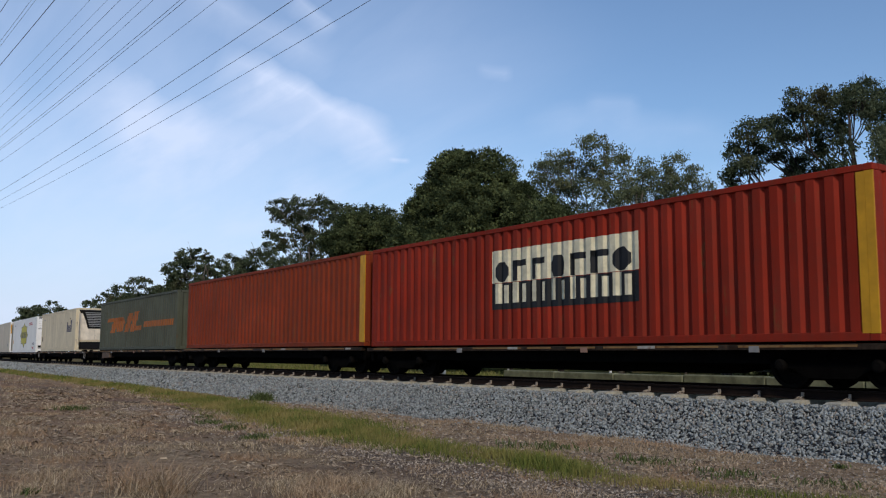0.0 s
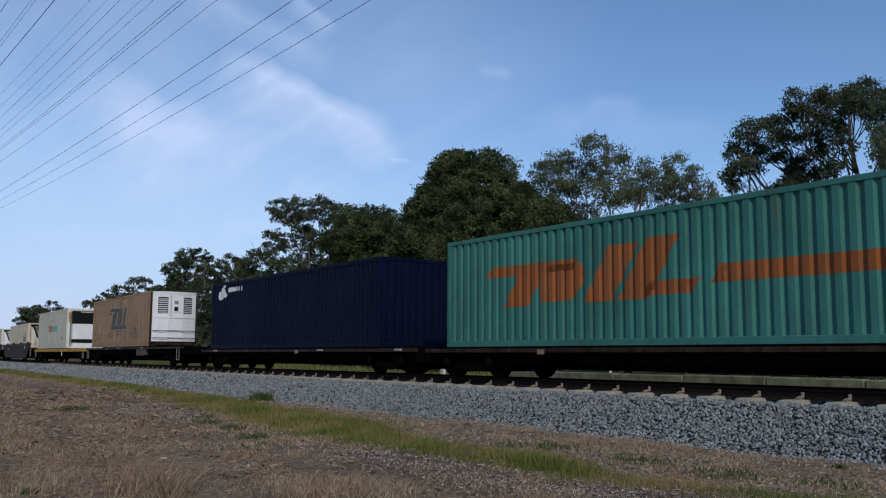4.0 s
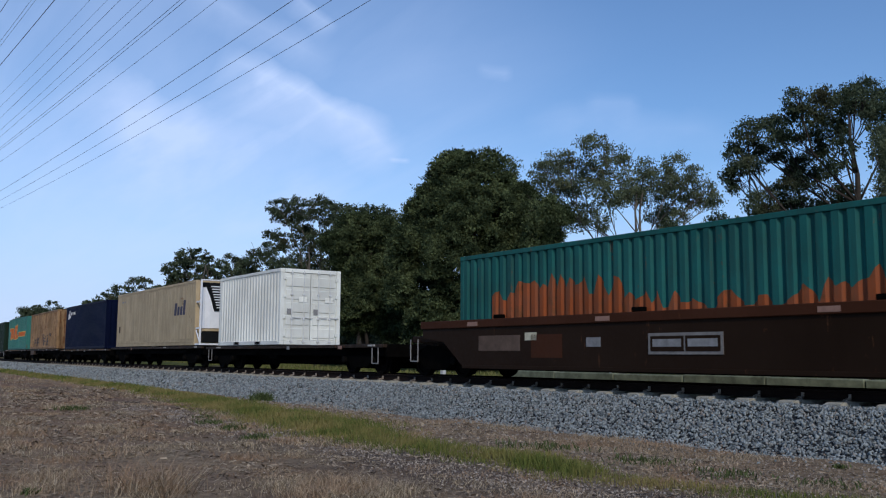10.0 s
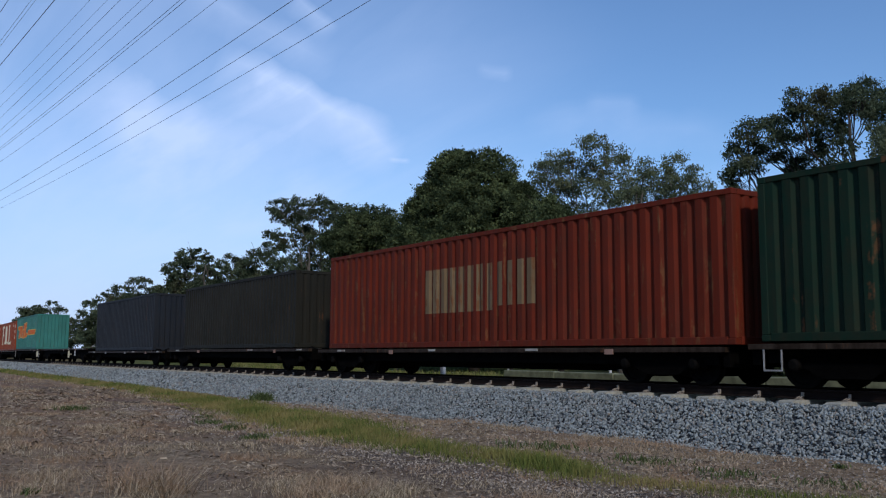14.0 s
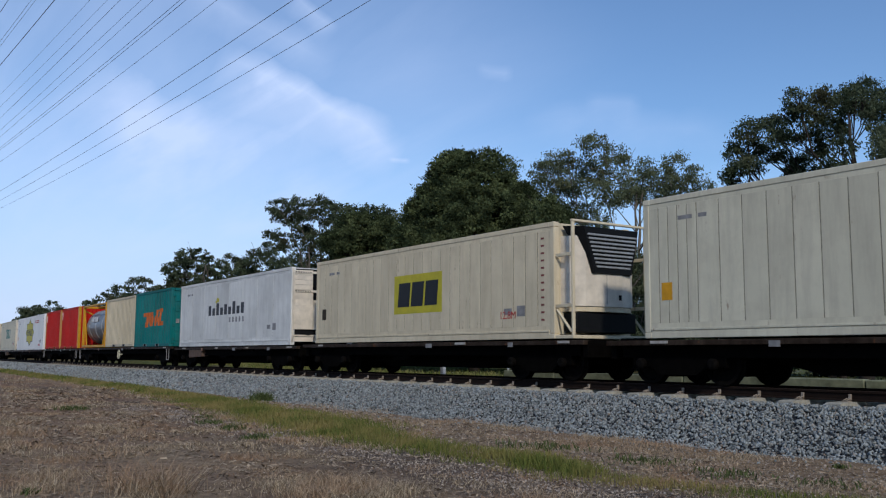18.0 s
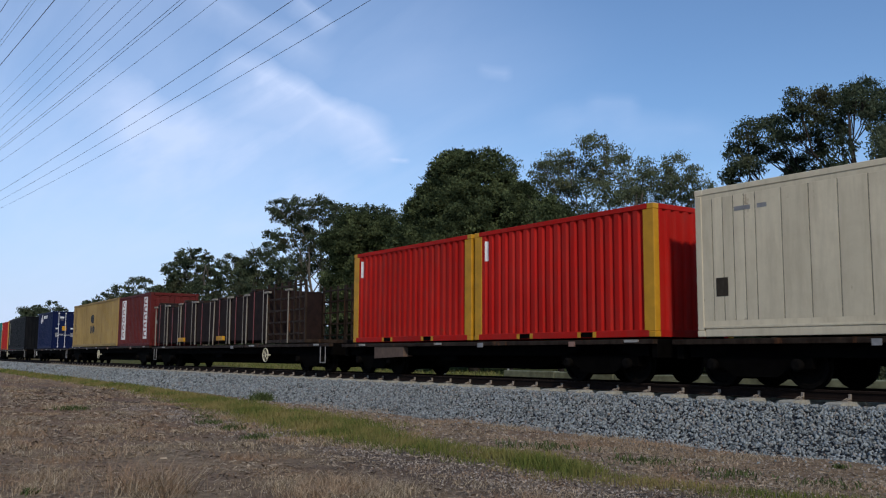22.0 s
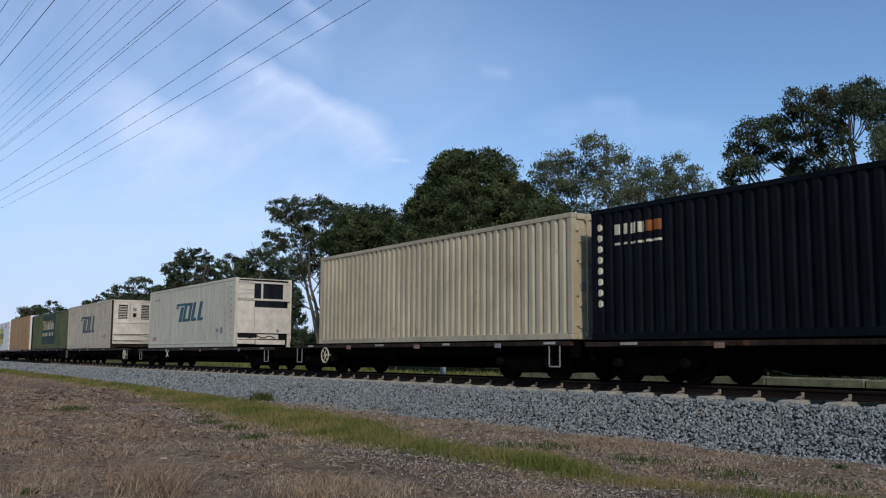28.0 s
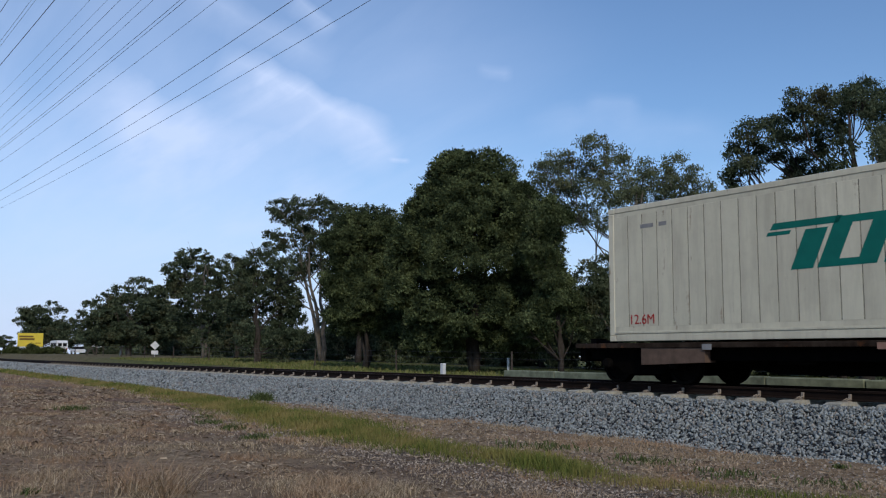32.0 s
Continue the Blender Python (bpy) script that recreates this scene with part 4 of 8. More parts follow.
def unit_a(ob, L, H, mat):
    """Nose unit in an open bar frame: curved pale casing, black cowl with a slatted grille, dark tank box below."""
    x, xb = L / 2 + 0.36, L / 2 - 0.24
    old = mat is PAINTS["cream_stained"] or mat is PAINTS["cream"]
    pale = M_UNITCREAM if old else M_UNITWHITE
    bar = mat if old else M_UNITWHITE
    part("nose_wall", Geo().box(xb - 0.05, xb, -HALF + 0.15, HALF - 0.15, 0.1, H - 0.05), mat, ob)
    plan = [(-1.02, xb), (-1.00, xb + 0.18), (-0.90, xb + 0.36), (-0.70, xb + 0.49), (-0.35, xb + 0.55), (0.40, xb + 0.55), (0.72, xb + 0.49), (0.92, xb + 0.36), (1.00, xb + 0.18), (1.02, xb)]
    casing = part("unit_casing", Geo().prism(plan, "z", 0.74, H - 0.34), pale, ob)
    part("casing_skirt", Geo().prism([(p * 0.97, (q - xb) * 0.95 + xb) for p, q in plan], "z", 0.62, 0.735), mat, casing)
    xa = xb + 0.60
    g = Geo()
    g.add([(xa, -0.84, H - 0.14), (xa, 0.90, H - 0.14), (xa, 0.66, 1.50), (xa, -0.52, 1.50), (xb + 0.10, -1.04, H - 0.10), (xb + 0.10, 1.06, H - 0.10), (xb + 0.42, 0.70, 1.46), (xb + 0.42, -0.56, 1.46)],
          [(0, 1, 2, 3), (4, 7, 6, 5), (0, 4, 5, 1), (1, 5, 6, 2), (2, 6, 7, 3), (3, 7, 4, 0)])
    cowl = part("cowl", g, M_DARKGLASS, casing)
    for k in range(9):
        z = 1.62 + k * (H - 0.34 - 1.62) / 8
        part("grille_slat", Geo().box(xa, xa + 0.03, -0.47 - k * 0.034, 0.60 + k * 0.030, z, z + 0.048, 0.008), M_UNITWHITE if not old else M_STEEL, cowl)
    part("casing_seam", Geo().box(xb + 0.548, xb + 0.556, -0.10, -0.09, 0.80, 1.46), M_GREY, casing)
    part("latch", Geo().box(xb + 0.55, xb + 0.57, 0.28, 0.36, 0.9, 1.02, 0.005), M_DARKGLASS, casing)
    part("tank_box", Geo().box(xb, xb + 0.45, -0.95, 0.95, 0.14, 0.60, 0.03), M_DARKGLASS, ob)
    for yy in (-HALF + 0.06, HALF - 0.06):
        part("nose_post", Geo().box(x - 0.06, x, yy - 0.04, yy + 0.04, 0.08, H - 0.06, 0.01), bar, ob)
        for z in (0.70, 1.86):
            part("nose_rail", Geo().box(xb, x - 0.06, yy - 0.025, yy + 0.025, z, z + 0.08, 0.008), bar, ob)
        part("nose_brace", Geo().tube([(xb + 0.03, yy, 0.66), (x - 0.08, yy, 0.14)], 0.03, 6), bar, ob)
    part("nose_beam", Geo().box(x - 0.07, x + 0.01, -HALF + 0.02, HALF - 0.02, H - 0.06, H - 0.005, 0.01), bar, ob)
    part("nose_sill", Geo().box(xb, x, -HALF + 0.02, HALF - 0.02, 0.0, 0.08, 0.01), bar, ob)


def unit_b(ob, L, H, mat):
    """Bowed nose: planked locker beside black windows, vented belt rail with a dark visor, tall doors, lower hatches."""
    x = L / 2 - 0.02
    w = M_UNITWHITE if mat is PAINTS["white"] else M_UNITCREAM
    bow = lambda y: x + 0.05 + 0.15 * (1 - (abs(y) / 1.18) ** 2.2)

    def shell(y0, y1, out, deep=0.05, n=6):
        """Plan of a piece of the bowed face from y0 to y1, standing proud by out."""
        ys = [y0 + (y1 - y0) * k / n for k in range(n + 1)]
        return [(y, bow(y) + out) for y in ys] + [(y, bow(y) + out - deep) for y in reversed(ys)]

    belt, top = 1.86, H - 0.18
    part("nose_wall", Geo().box(x - 0.18, x - 0.13, -HALF + 0.15, HALF - 0.15, 0.1, H - 0.05), mat, ob)
    core = part("unit_casing", Geo().prism([(y, bow(y) - 0.07) for y in (-1.16, -0.95, -0.6, -0.2, 0.2, 0.6, 0.95, 1.16)] + [(1.16, x - 0.13), (-1.16, x - 0.13)], "z", 0.10, H - 0.06), M_DARKGLASS, ob)
    for k in range(4):
        z = belt + 0.09 + k * 0.175
        part("locker_board", Geo().prism(shell(-1.13, -0.47, 0.0, 0.05, 4), "z", z, z + 0.166), w, core)
    for y0, y1 in ((-0.44, -0.18), (-0.10, 0.80)):
        part("window_pane", Geo().prism(shell(y0, y1, -0.03, 0.03, 4), "z", belt + 0.08, top - 0.05), M_BLACKPANE, core)
    for y0, y1 in ((-0.18, -0.11), (0.80, 0.87)):
        part("window_bar", Geo().prism(shell(y0, y1, 0.015, 0.08, 2), "z", belt + 0.05, top), w, core)
    part("far_locker", Geo().prism(shell(0.88, 1.13, 0.0, 0.05, 3), "z", belt + 0.06, top), w, core)
    for z in (belt, top - 0.04):
        rail = part("belt_rail", Geo().prism(shell(-1.15, 1.13, 0.03, 0.09, 10), "z", z, z + 0.075), w, core)
        for k in range(7):
            y = -1.10 + k * 0.085
            part("vent_slot", Geo().prism([(y, bow(y) + 0.033), (y + 0.045, bow(y + 0.045) + 0.033), (y + 0.045, bow(y + 0.045) + 0.02), (y, bow(y) + 0.02)], "z", z + 0.018, z + 0.058), M_DARKGLASS, rail)
    part("visor", Geo().prism(shell(-0.44, 0.86, -0.005, 0.04, 6), "z", 1.60, belt - 0.01), M_BLACKPANE, core)
    part("locker_door", Geo().prism(shell(-1.13, -0.45, 0.0, 0.05, 4), "z", 0.55, belt - 0.012), w, core)
    door = part("unit_door", Geo().prism(shell(-0.435, 1.13, 0.0, 0.05, 8), "z", 0.55, 1.585), w, core)
    part("door_fold", Geo().prism(shell(-0.40, 0.98, 0.012, 0.03, 6), "z", 1.47, 1.50), w, door)
    part("door_latch", Geo().prism(shell(0.52, 0.64, 0.02, 0.04, 2), "z", 0.60, 0.72), M_STEEL, door)
    part("badge", Geo().prism(shell(-1.08, -0.56, 0.008, 0.03, 3), "z", 1.40, 1.60), w, core)
    for y0, y1, z0, z1 in ((-1.10, -0.28, 0.30, 0.36), (-1.08, -0.40, 0.12, 0.28), (-0.30, 0.62, 0.32, 0.50), (-0.36, 0.95, 0.10, 0.28)):
        part("lower_hatch", Geo().prism(shell(y0, y1, -0.02, 0.04, 4), "z", z0, z1), w, core)
    part("hose", Geo().tube([(bow(-0.9 + 0.15 * k) + 0.0, -0.9 + 0.15 * k, 0.40 + 0.05 * math.cos(1.7 * k)) for k in range(10)], 0.018, 5), M_DARKGLASS, core)
    for y in (-HALF + 0.05, HALF - 0.05):
        part("nose_post", Geo().tube([(x + 0.02, y, 0.12), (x + 0.10, y, 0.34), (x + 0.08, y, 0.5), (x + 0.08, y, H - 0.2), (x + 0.02, y, H - 0.06)], 0.035, 6), w, ob)


def unit_c(ob, L, H, mat):
    """Nose unit with a big black glossy panel above a pale casing with a dark band."""
    x = L / 2 + 0.42
    part("nose_wall", Geo().box(x - 0.47, x - 0.42, -HALF + 0.15, HALF - 0.15, 0.1, H - 0.05), mat, ob)
    part("unit_casing", Geo().prism([(-0.90, x - 0.42), (0.90, x - 0.42), (0.90, x - 0.02), (0.55, x + 0.04), (-0.55, x + 0.04), (-0.90, x - 0.02)], "z", 0.62, 1.66), M_UNITWHITE, ob)
    part("dark_panel", Geo().prism([(-0.90, x - 0.42), (0.90, x - 0.42), (0.90, x - 0.03), (0.55, x + 0.03), (-0.55, x + 0.03), (-0.90, x - 0.03)], "z", 1.68, H - 0.20), M_DARKGLASS, ob)
    part("dark_band", Geo().prism([(-0.88, x - 0.42), (0.88, x - 0.42), (0.88, x - 0.04), (0.54, x + 0.02), (-0.54, x + 0.02), (-0.88, x - 0.04)], "z", 0.38, 0.60), M_DARKGLASS, ob)
    part("lower_casing", Geo().box(x - 0.42, x - 0.02, -0.86, 0.86, 0.10, 0.36, 0.02), M_UNITWHITE, ob)
    for k in range(7):
        part("header_mark", Geo().box(x + 0.03, x + 0.036, -0.42 + k * 0.12, -0.34 + k * 0.12, H - 0.30, H - 0.24), M_WHITE, ob)
    for y in (-HALF + 0.07, HALF - 0.07):
        part("nose_post", Geo().box(x - 0.05, x + 0.05, y - 0.06, y + 0.06, 0.1, H - 0.02, 0.012), M_UNITWHITE, ob)
        part("post_stripe", Geo().box(x + 0.05, x + 0.056, y - 0.045, y + 0.045, 1.75, H - 0.25), M_YELLOW, ob)
        part("nose_brace", Geo().tube([(x - 0.05, y, 0.15), (x - 0.40, y, 1.25), (x - 0.05, y, 2.35)], 0.035, 6), M_UNITWHITE, ob)
    part("nose_beam", Geo().box(x - 0.05, x + 0.05, -HALF + 0.1, HALF - 0.1, H - 0.12, H - 0.02, 0.01), M_UNITWHITE, ob)
    part("nose_sill", Geo().box(x - 0.42, x + 0.05, -HALF + 0.1, HALF - 0.1, 0.0, 0.10, 0.01), M_UNITWHITE, ob)


def unit_d(ob, L, H, mat):
    """Bowed nose: louvres on the near shoulder, belt rail half way up."""
    x = L / 2
    bow = [(-HALF + 0.12, x - 0.02)] + [(-0.9 + 0.3 * k, x + 0.26 - 0.28 * ((-0.9 + 0.3 * k) / 1.05) ** 2) for k in range(7)] + [(HALF - 0.12, x - 0.02), (HALF - 0.12, x - 0.25), (-HALF + 0.12, x - 0.25)]
    part("nose_wall", Geo().box(x - 0.16, x - 0.12, -HALF + 0.02, HALF - 0.02, 0.0, H - 0.03), M_SILL, ob)
    mat = M_UNITCREAM if mat in (PAINTS["cream_stained"], PAINTS["cream"]) else M_UNITWHITE
    body = part("bowed_nose", Geo().prism(bow, "z", 0.25, H - 0.10), mat, ob)
    belt = [(a, b + 0.03) for a, b in bow[:9]] + [(HALF - 0.12, x - 0.2), (-HALF + 0.12, x - 0.2)]
    part("belt_rail", Geo().prism(belt, "z", 1.42, 1.52), mat, body)
    part("nose_cap", Geo().prism(belt, "z", H - 0.12, H - 0.02), mat, body)
    g = Geo().prism([(-0.86, x + 0.085), (-0.40, x + 0.235), (-0.40, x + 0.18), (-0.86, x + 0.03)], "z", 1.66, H - 0.30)
    part("louvre_recess", g, M_DARKGLASS, body)
    for k in range(8):
        z = 1.70 + k * (H - 0.42 - 1.70) / 7
        part("louvre", Geo().prism([(-0.84, x + 0.105), (-0.42, x + 0.245), (-0.42, x + 0.20), (-0.84, x + 0.06)], "z", z, z + 0.035), mat, body)
    part("nose_hatch", Geo().box(x + 0.22, x + 0.275, -0.18, 0.24, 1.70, H - 0.35, 0.01), mat, body)
    part("louvre_recess", Geo().prism([(0.86, x + 0.085), (0.40, x + 0.235), (0.40, x + 0.18), (0.86, x + 0.03)], "z", 1.66, H - 0.30), M_DARKGLASS, body)
    for k in range(8):
        z = 1.70 + k * (H - 0.42 - 1.70) / 7
        part("louvre", Geo().prism([(0.84, x + 0.105), (0.42, x + 0.245), (0.42, x + 0.20), (0.84, x + 0.06)], "z", z, z + 0.035), mat, body)
    part("hatch_window", Geo().box(x + 0.275, x + 0.282, -0.10, 0.10, H - 0.66, H - 0.48), M_GREY, body)
    part("hatch_window", Geo().box(x + 0.275, x + 0.282, -0.10, 0.10, 1.78, 2.0), M_DARKGLASS, body)
    part("hatch_stay", Geo().tube([(x + 0.29, -0.26, 1.5), (x + 0.30, -0.26, H - 0.2)], 0.014, 6), M_STEEL, body)
    for z in (0.42, 0.78):
        part("guard_rail", Geo().tube([(x + 0.06, -HALF + 0.14, z), (x + 0.28, -0.7, z), (x + 0.33, 0.0, z), (x + 0.28, 0.7, z), (x + 0.06, HALF - 0.14, z)], 0.018, 6), M_SILL, body)
    for y in (-0.34, 0.34):
        part("nose_batten", Geo().box(x + 0.16, x + 0.255, y - 0.03, y + 0.03, 0.28, H - 0.14, 0.006), mat, body)
    part("nose_step", Geo().box(x - 0.05, x + 0.16, -0.9, 0.9, 0.06, 0.2, 0.01), M_SILL, ob)


def van_door(ob, L, H, mat):
    x = L / 2
    for sy in (-1, 1):
        a, b = sorted((sy * 0.01, sy * (HALF - 0.13)))
        leaf = part("door_leaf", Geo().box(x - 0.05, x - 0.005, a, b, 0.12, H - 0.1, 0.012), mat, ob)
        for z in (0.4, 0.95, 1.55, 2.15):
            part("hinge", Geo().box(x - 0.05, x + 0.015, *sorted((sy * (HALF + 0.005), sy * (HALF - 0.30))), z, z + 0.09, 0.01), M_STEEL, leaf)
        for f in (0.3, 0.7):
            part("locking_bar", Geo().tube([(x + 0.015, a + (b - a) * f, 0.08), (x + 0.015, a + (b - a) * f, H - 0.08)], 0.017, 8), M_STEEL, leaf)
    part("door_sill", Geo().box(x - 0.06, x, -HALF + 0.15, HALF - 0.15, 0.0, 0.11, 0.01), mat, ob)


def open_end(ob, L, H, mat):
    x = L / 2
    part("nose_wall", Geo().box(x - 0.9, x - 0.85, -HALF + 0.1, HALF - 0.1, 0.1, H - 0.05), M_DARKGLASS, ob)
    for y in (-HALF + 0.06, HALF - 0.06):
        part("nose_post", Geo().box(x - 0.12, x + 0.02, y - 0.06, y + 0.06, 0.0, H - 0.02, 0.012), M_UNITWHITE, ob)
    part("nose_beam", Geo().box(x - 0.12, x + 0.02, -HALF + 0.12, HALF - 0.12, H - 0.14, H - 0.02, 0.01), M_UNITWHITE, ob)
    part("engine_box", Geo().box(x - 0.85, x - 0.15, -0.7, 0.8, 0.2, 1.3, 0.04), M_GREY, ob)
    part("nose_brace", Geo().tube([(x - 0.05, -HALF + 0.1, 1.3), (x - 0.8, -HALF + 0.1, 0.15)], 0.03, 6), M_UNITWHITE, ob)


def tank_container(ob, L, H, mat):
    x = L / 2
    tank = part("tank", Geo().lathe([(-x + 0.22, 0.25), (-x + 0.3, 0.72), (-x + 0.45, 1.02), (-x + 0.62, 1.08), (x - 0.62, 1.08), (x - 0.45, 1.02), (x - 0.3, 0.72), (x - 0.22, 0.25)], (0, 0, H / 2 - 0.02), "x", 36), M_TANK, ob, smooth=True)
    for k in (-1.6, 0.0, 1.6):
        part("tank_band", Geo().lathe([(k - 0.04, 1.085), (k - 0.04, 1.10), (k + 0.04, 1.10), (k + 0.04, 1.085)], (0, 0, H / 2 - 0.02), "x", 36), M_STEEL, tank)
    for u in (-1.1, -0.2):
        part("tank_plate", Geo().box(u, u + 0.7, -1.10, -1.085, H / 2 + 0.25, H / 2 + 0.55), M_WHITE, tank)
    for sx in (-1, 1):
        for sy in (-1, 1):
            part("corner_post", Geo().box(*sorted((sx * x, sx * (x - 0.15))), *sorted((sy * HALF, sy * (HALF - 0.15))), 0, H, 0.01), mat, ob)
            part("end_brace", Geo().tube([(sx * (x - 0.07), sy * (HALF - 0.12), H - 0.5), (sx * (x - 0.9), sy * (HALF - 0.12), 0.12)], 0.05, 6), mat, ob)
            part("end_brace", Geo().tube([(sx * (x - 0.07), sy * (HALF - 0.12), H - 0.3), (sx * (x - 0.07), 0.0, H - 0.75)], 0.05, 6), mat, ob)
        for z in (0.06, H - 0.06):
            part("end_beam", Geo().box(*sorted((sx * x, sx * (x - 0.13))), -HALF + 0.1, HALF - 0.1, z - 0.06, z + 0.06, 0.01), mat, ob)
    for sy in (-1, 1):
        a, b = sorted((sy * HALF, sy * (HALF - 0.1)))
        part("bottom_rail", Geo().box(-x + 0.1, x - 0.1, a, b, 0.0, 0.14, 0.01), mat, ob)
        part("top_rail", Geo().box(-x + 0.1, x - 0.1, a, b, H - 0.09, H, 0.01), mat, ob)
    part("walkway", Geo().box(-x + 0.2, x - 0.2, -0.35, 0.35, H - 0.05, H - 0.01), mat, ob)


def stake_load(ob, L, H, mat):
    """Bundles of dark steel behind stakes and webbing."""
    rng = random.Random(4)
    for u in (3.64, 8.59):
        part("load_chock", Geo().box(u - L / 2, u - L / 2 + 0.75, -HALF - 0.02, -HALF + 0.14, 0.16, 0.34, 0.01), M_YELLOW, ob, "amber painted chock")
    x = -L / 2
    k = 0
    while x < L / 2 - 1.0:
        w = rng.uniform(1.7, 2.3)
        h = H - rng.uniform(0.25, 0.5)
        if x + w > L / 2:
            w = L / 2 - x
        if x > L / 2 - 4.6:
            # last bay: open cage
            cage = part("cage", Geo().box(x, x + w, -HALF + 0.05, HALF - 0.05, 0.0, 0.12, 0.01), M_SILL, ob)
            for q in range(5):
                part("cage_bar", Geo().box(x + 0.04, x + w - 0.04, -HALF + 0.06, -HALF + 0.11, 0.3 + q * 0.42, 0.36 + q * 0.42), M_SILL, cage)
                part("cage_bar", Geo().box(x + 0.04, x + w - 0.04, HALF - 0.11, HALF - 0.06, 0.3 + q * 0.42, 0.36 + q * 0.42), M_SILL, cage)
            for q in range(4):
                part("cage_post", Geo().box(x + q * w / 3.2, x + q * w / 3.2 + 0.07, -HALF + 0.05, -HALF + 0.12, 0.1, H - 0.1), M_SILL, cage)
                part("cage_post", Geo().box(x + q * w / 3.2, x + q * w / 3.2 + 0.07, HALF - 0.12, HALF - 0.05, 0.1, H - 0.1), M_SILL, cage)
        else:
            part("load_block", Geo().box(x + 0.03, x + w - 0.03, -HALF + 0.08, HALF - 0.08, 0.1, h, 0.05), M_LOAD, ob)
            for q in range(2):
                u = x + w * (0.28 + 0.45 * q) + rng.uniform(-0.1, 0.1)
                part("strap", Geo().add([(u, -HALF + 0.06, 0.0), (u + 0.06, -HALF + 0.06, 0.0), (u + 0.06, -HALF + 0.065, h + 0.01), (u, -HALF + 0.065, h + 0.01), (u, -HALF + 0.07, 0.0), (u + 0.06, -HALF + 0.07, 0.0), (u + 0.06, -HALF + 0.075, h + 0.01), (u, -HALF + 0.075, h + 0.01)],
                                        [(0, 1, 2, 3), (7, 6, 5, 4), (0, 4, 5, 1), (1, 5, 6, 2), (2, 6, 7, 3), (3, 7, 4, 0)]), M_STRIPE if q else M_MAROONSIGN, ob)
            part("dunnage", Geo().box(x + 0.4, x + 0.9, -HALF + 0.05, HALF - 0.05, h, h + 0.08, 0.01), M_SILL, ob)
        tip = rng.uniform(-0.08, 0.08)
        st = part("stake", Geo().tube([(x, -HALF + 0.04, 0.0), (x + tip, -HALF + 0.05, H - 0.40)], 0.026, 6), M_STRIPE, ob)
        part("stake_cap", Geo().box(x + tip - 0.22, x + tip + 0.22, -HALF + 0.0, -HALF + 0.12, H - 0.42, H - 0.35, 0.01), M_STRIPE, st)
        part("stake", Geo().box(x - 0.04, x + 0.04, HALF - 0.1, HALF - 0.02, 0.0, H - 0.2, 0.01), M_SILL, ob)
        x += w
        k += 1


def lettering(text, size, mat, ob, u, v, L, y=-(HALF - 0.014) - 0.006):
    cu = bpy.data.curves.new("marking", "FONT")
    cu.body, cu.size, cu.extrude = text, size, 0.002
    tmp = new("marking", cu)
    dg = bpy.context.evaluated_depsgraph_get()
    me = bpy.data.meshes.new_from_object(tmp.evaluated_get(dg))
    bpy.data.objects.remove(tmp)
    me.materials.clear()
    me.materials.append(mat)
    part("marking", me, None, ob, at=Matrix.Translation((u - L / 2, y, v)) @ Matrix.Rotation(radians(90), 4, "X"))


RED48 = [("48'PLUS", 0.27, M_REDSIGN, 12.35, 0.28)]
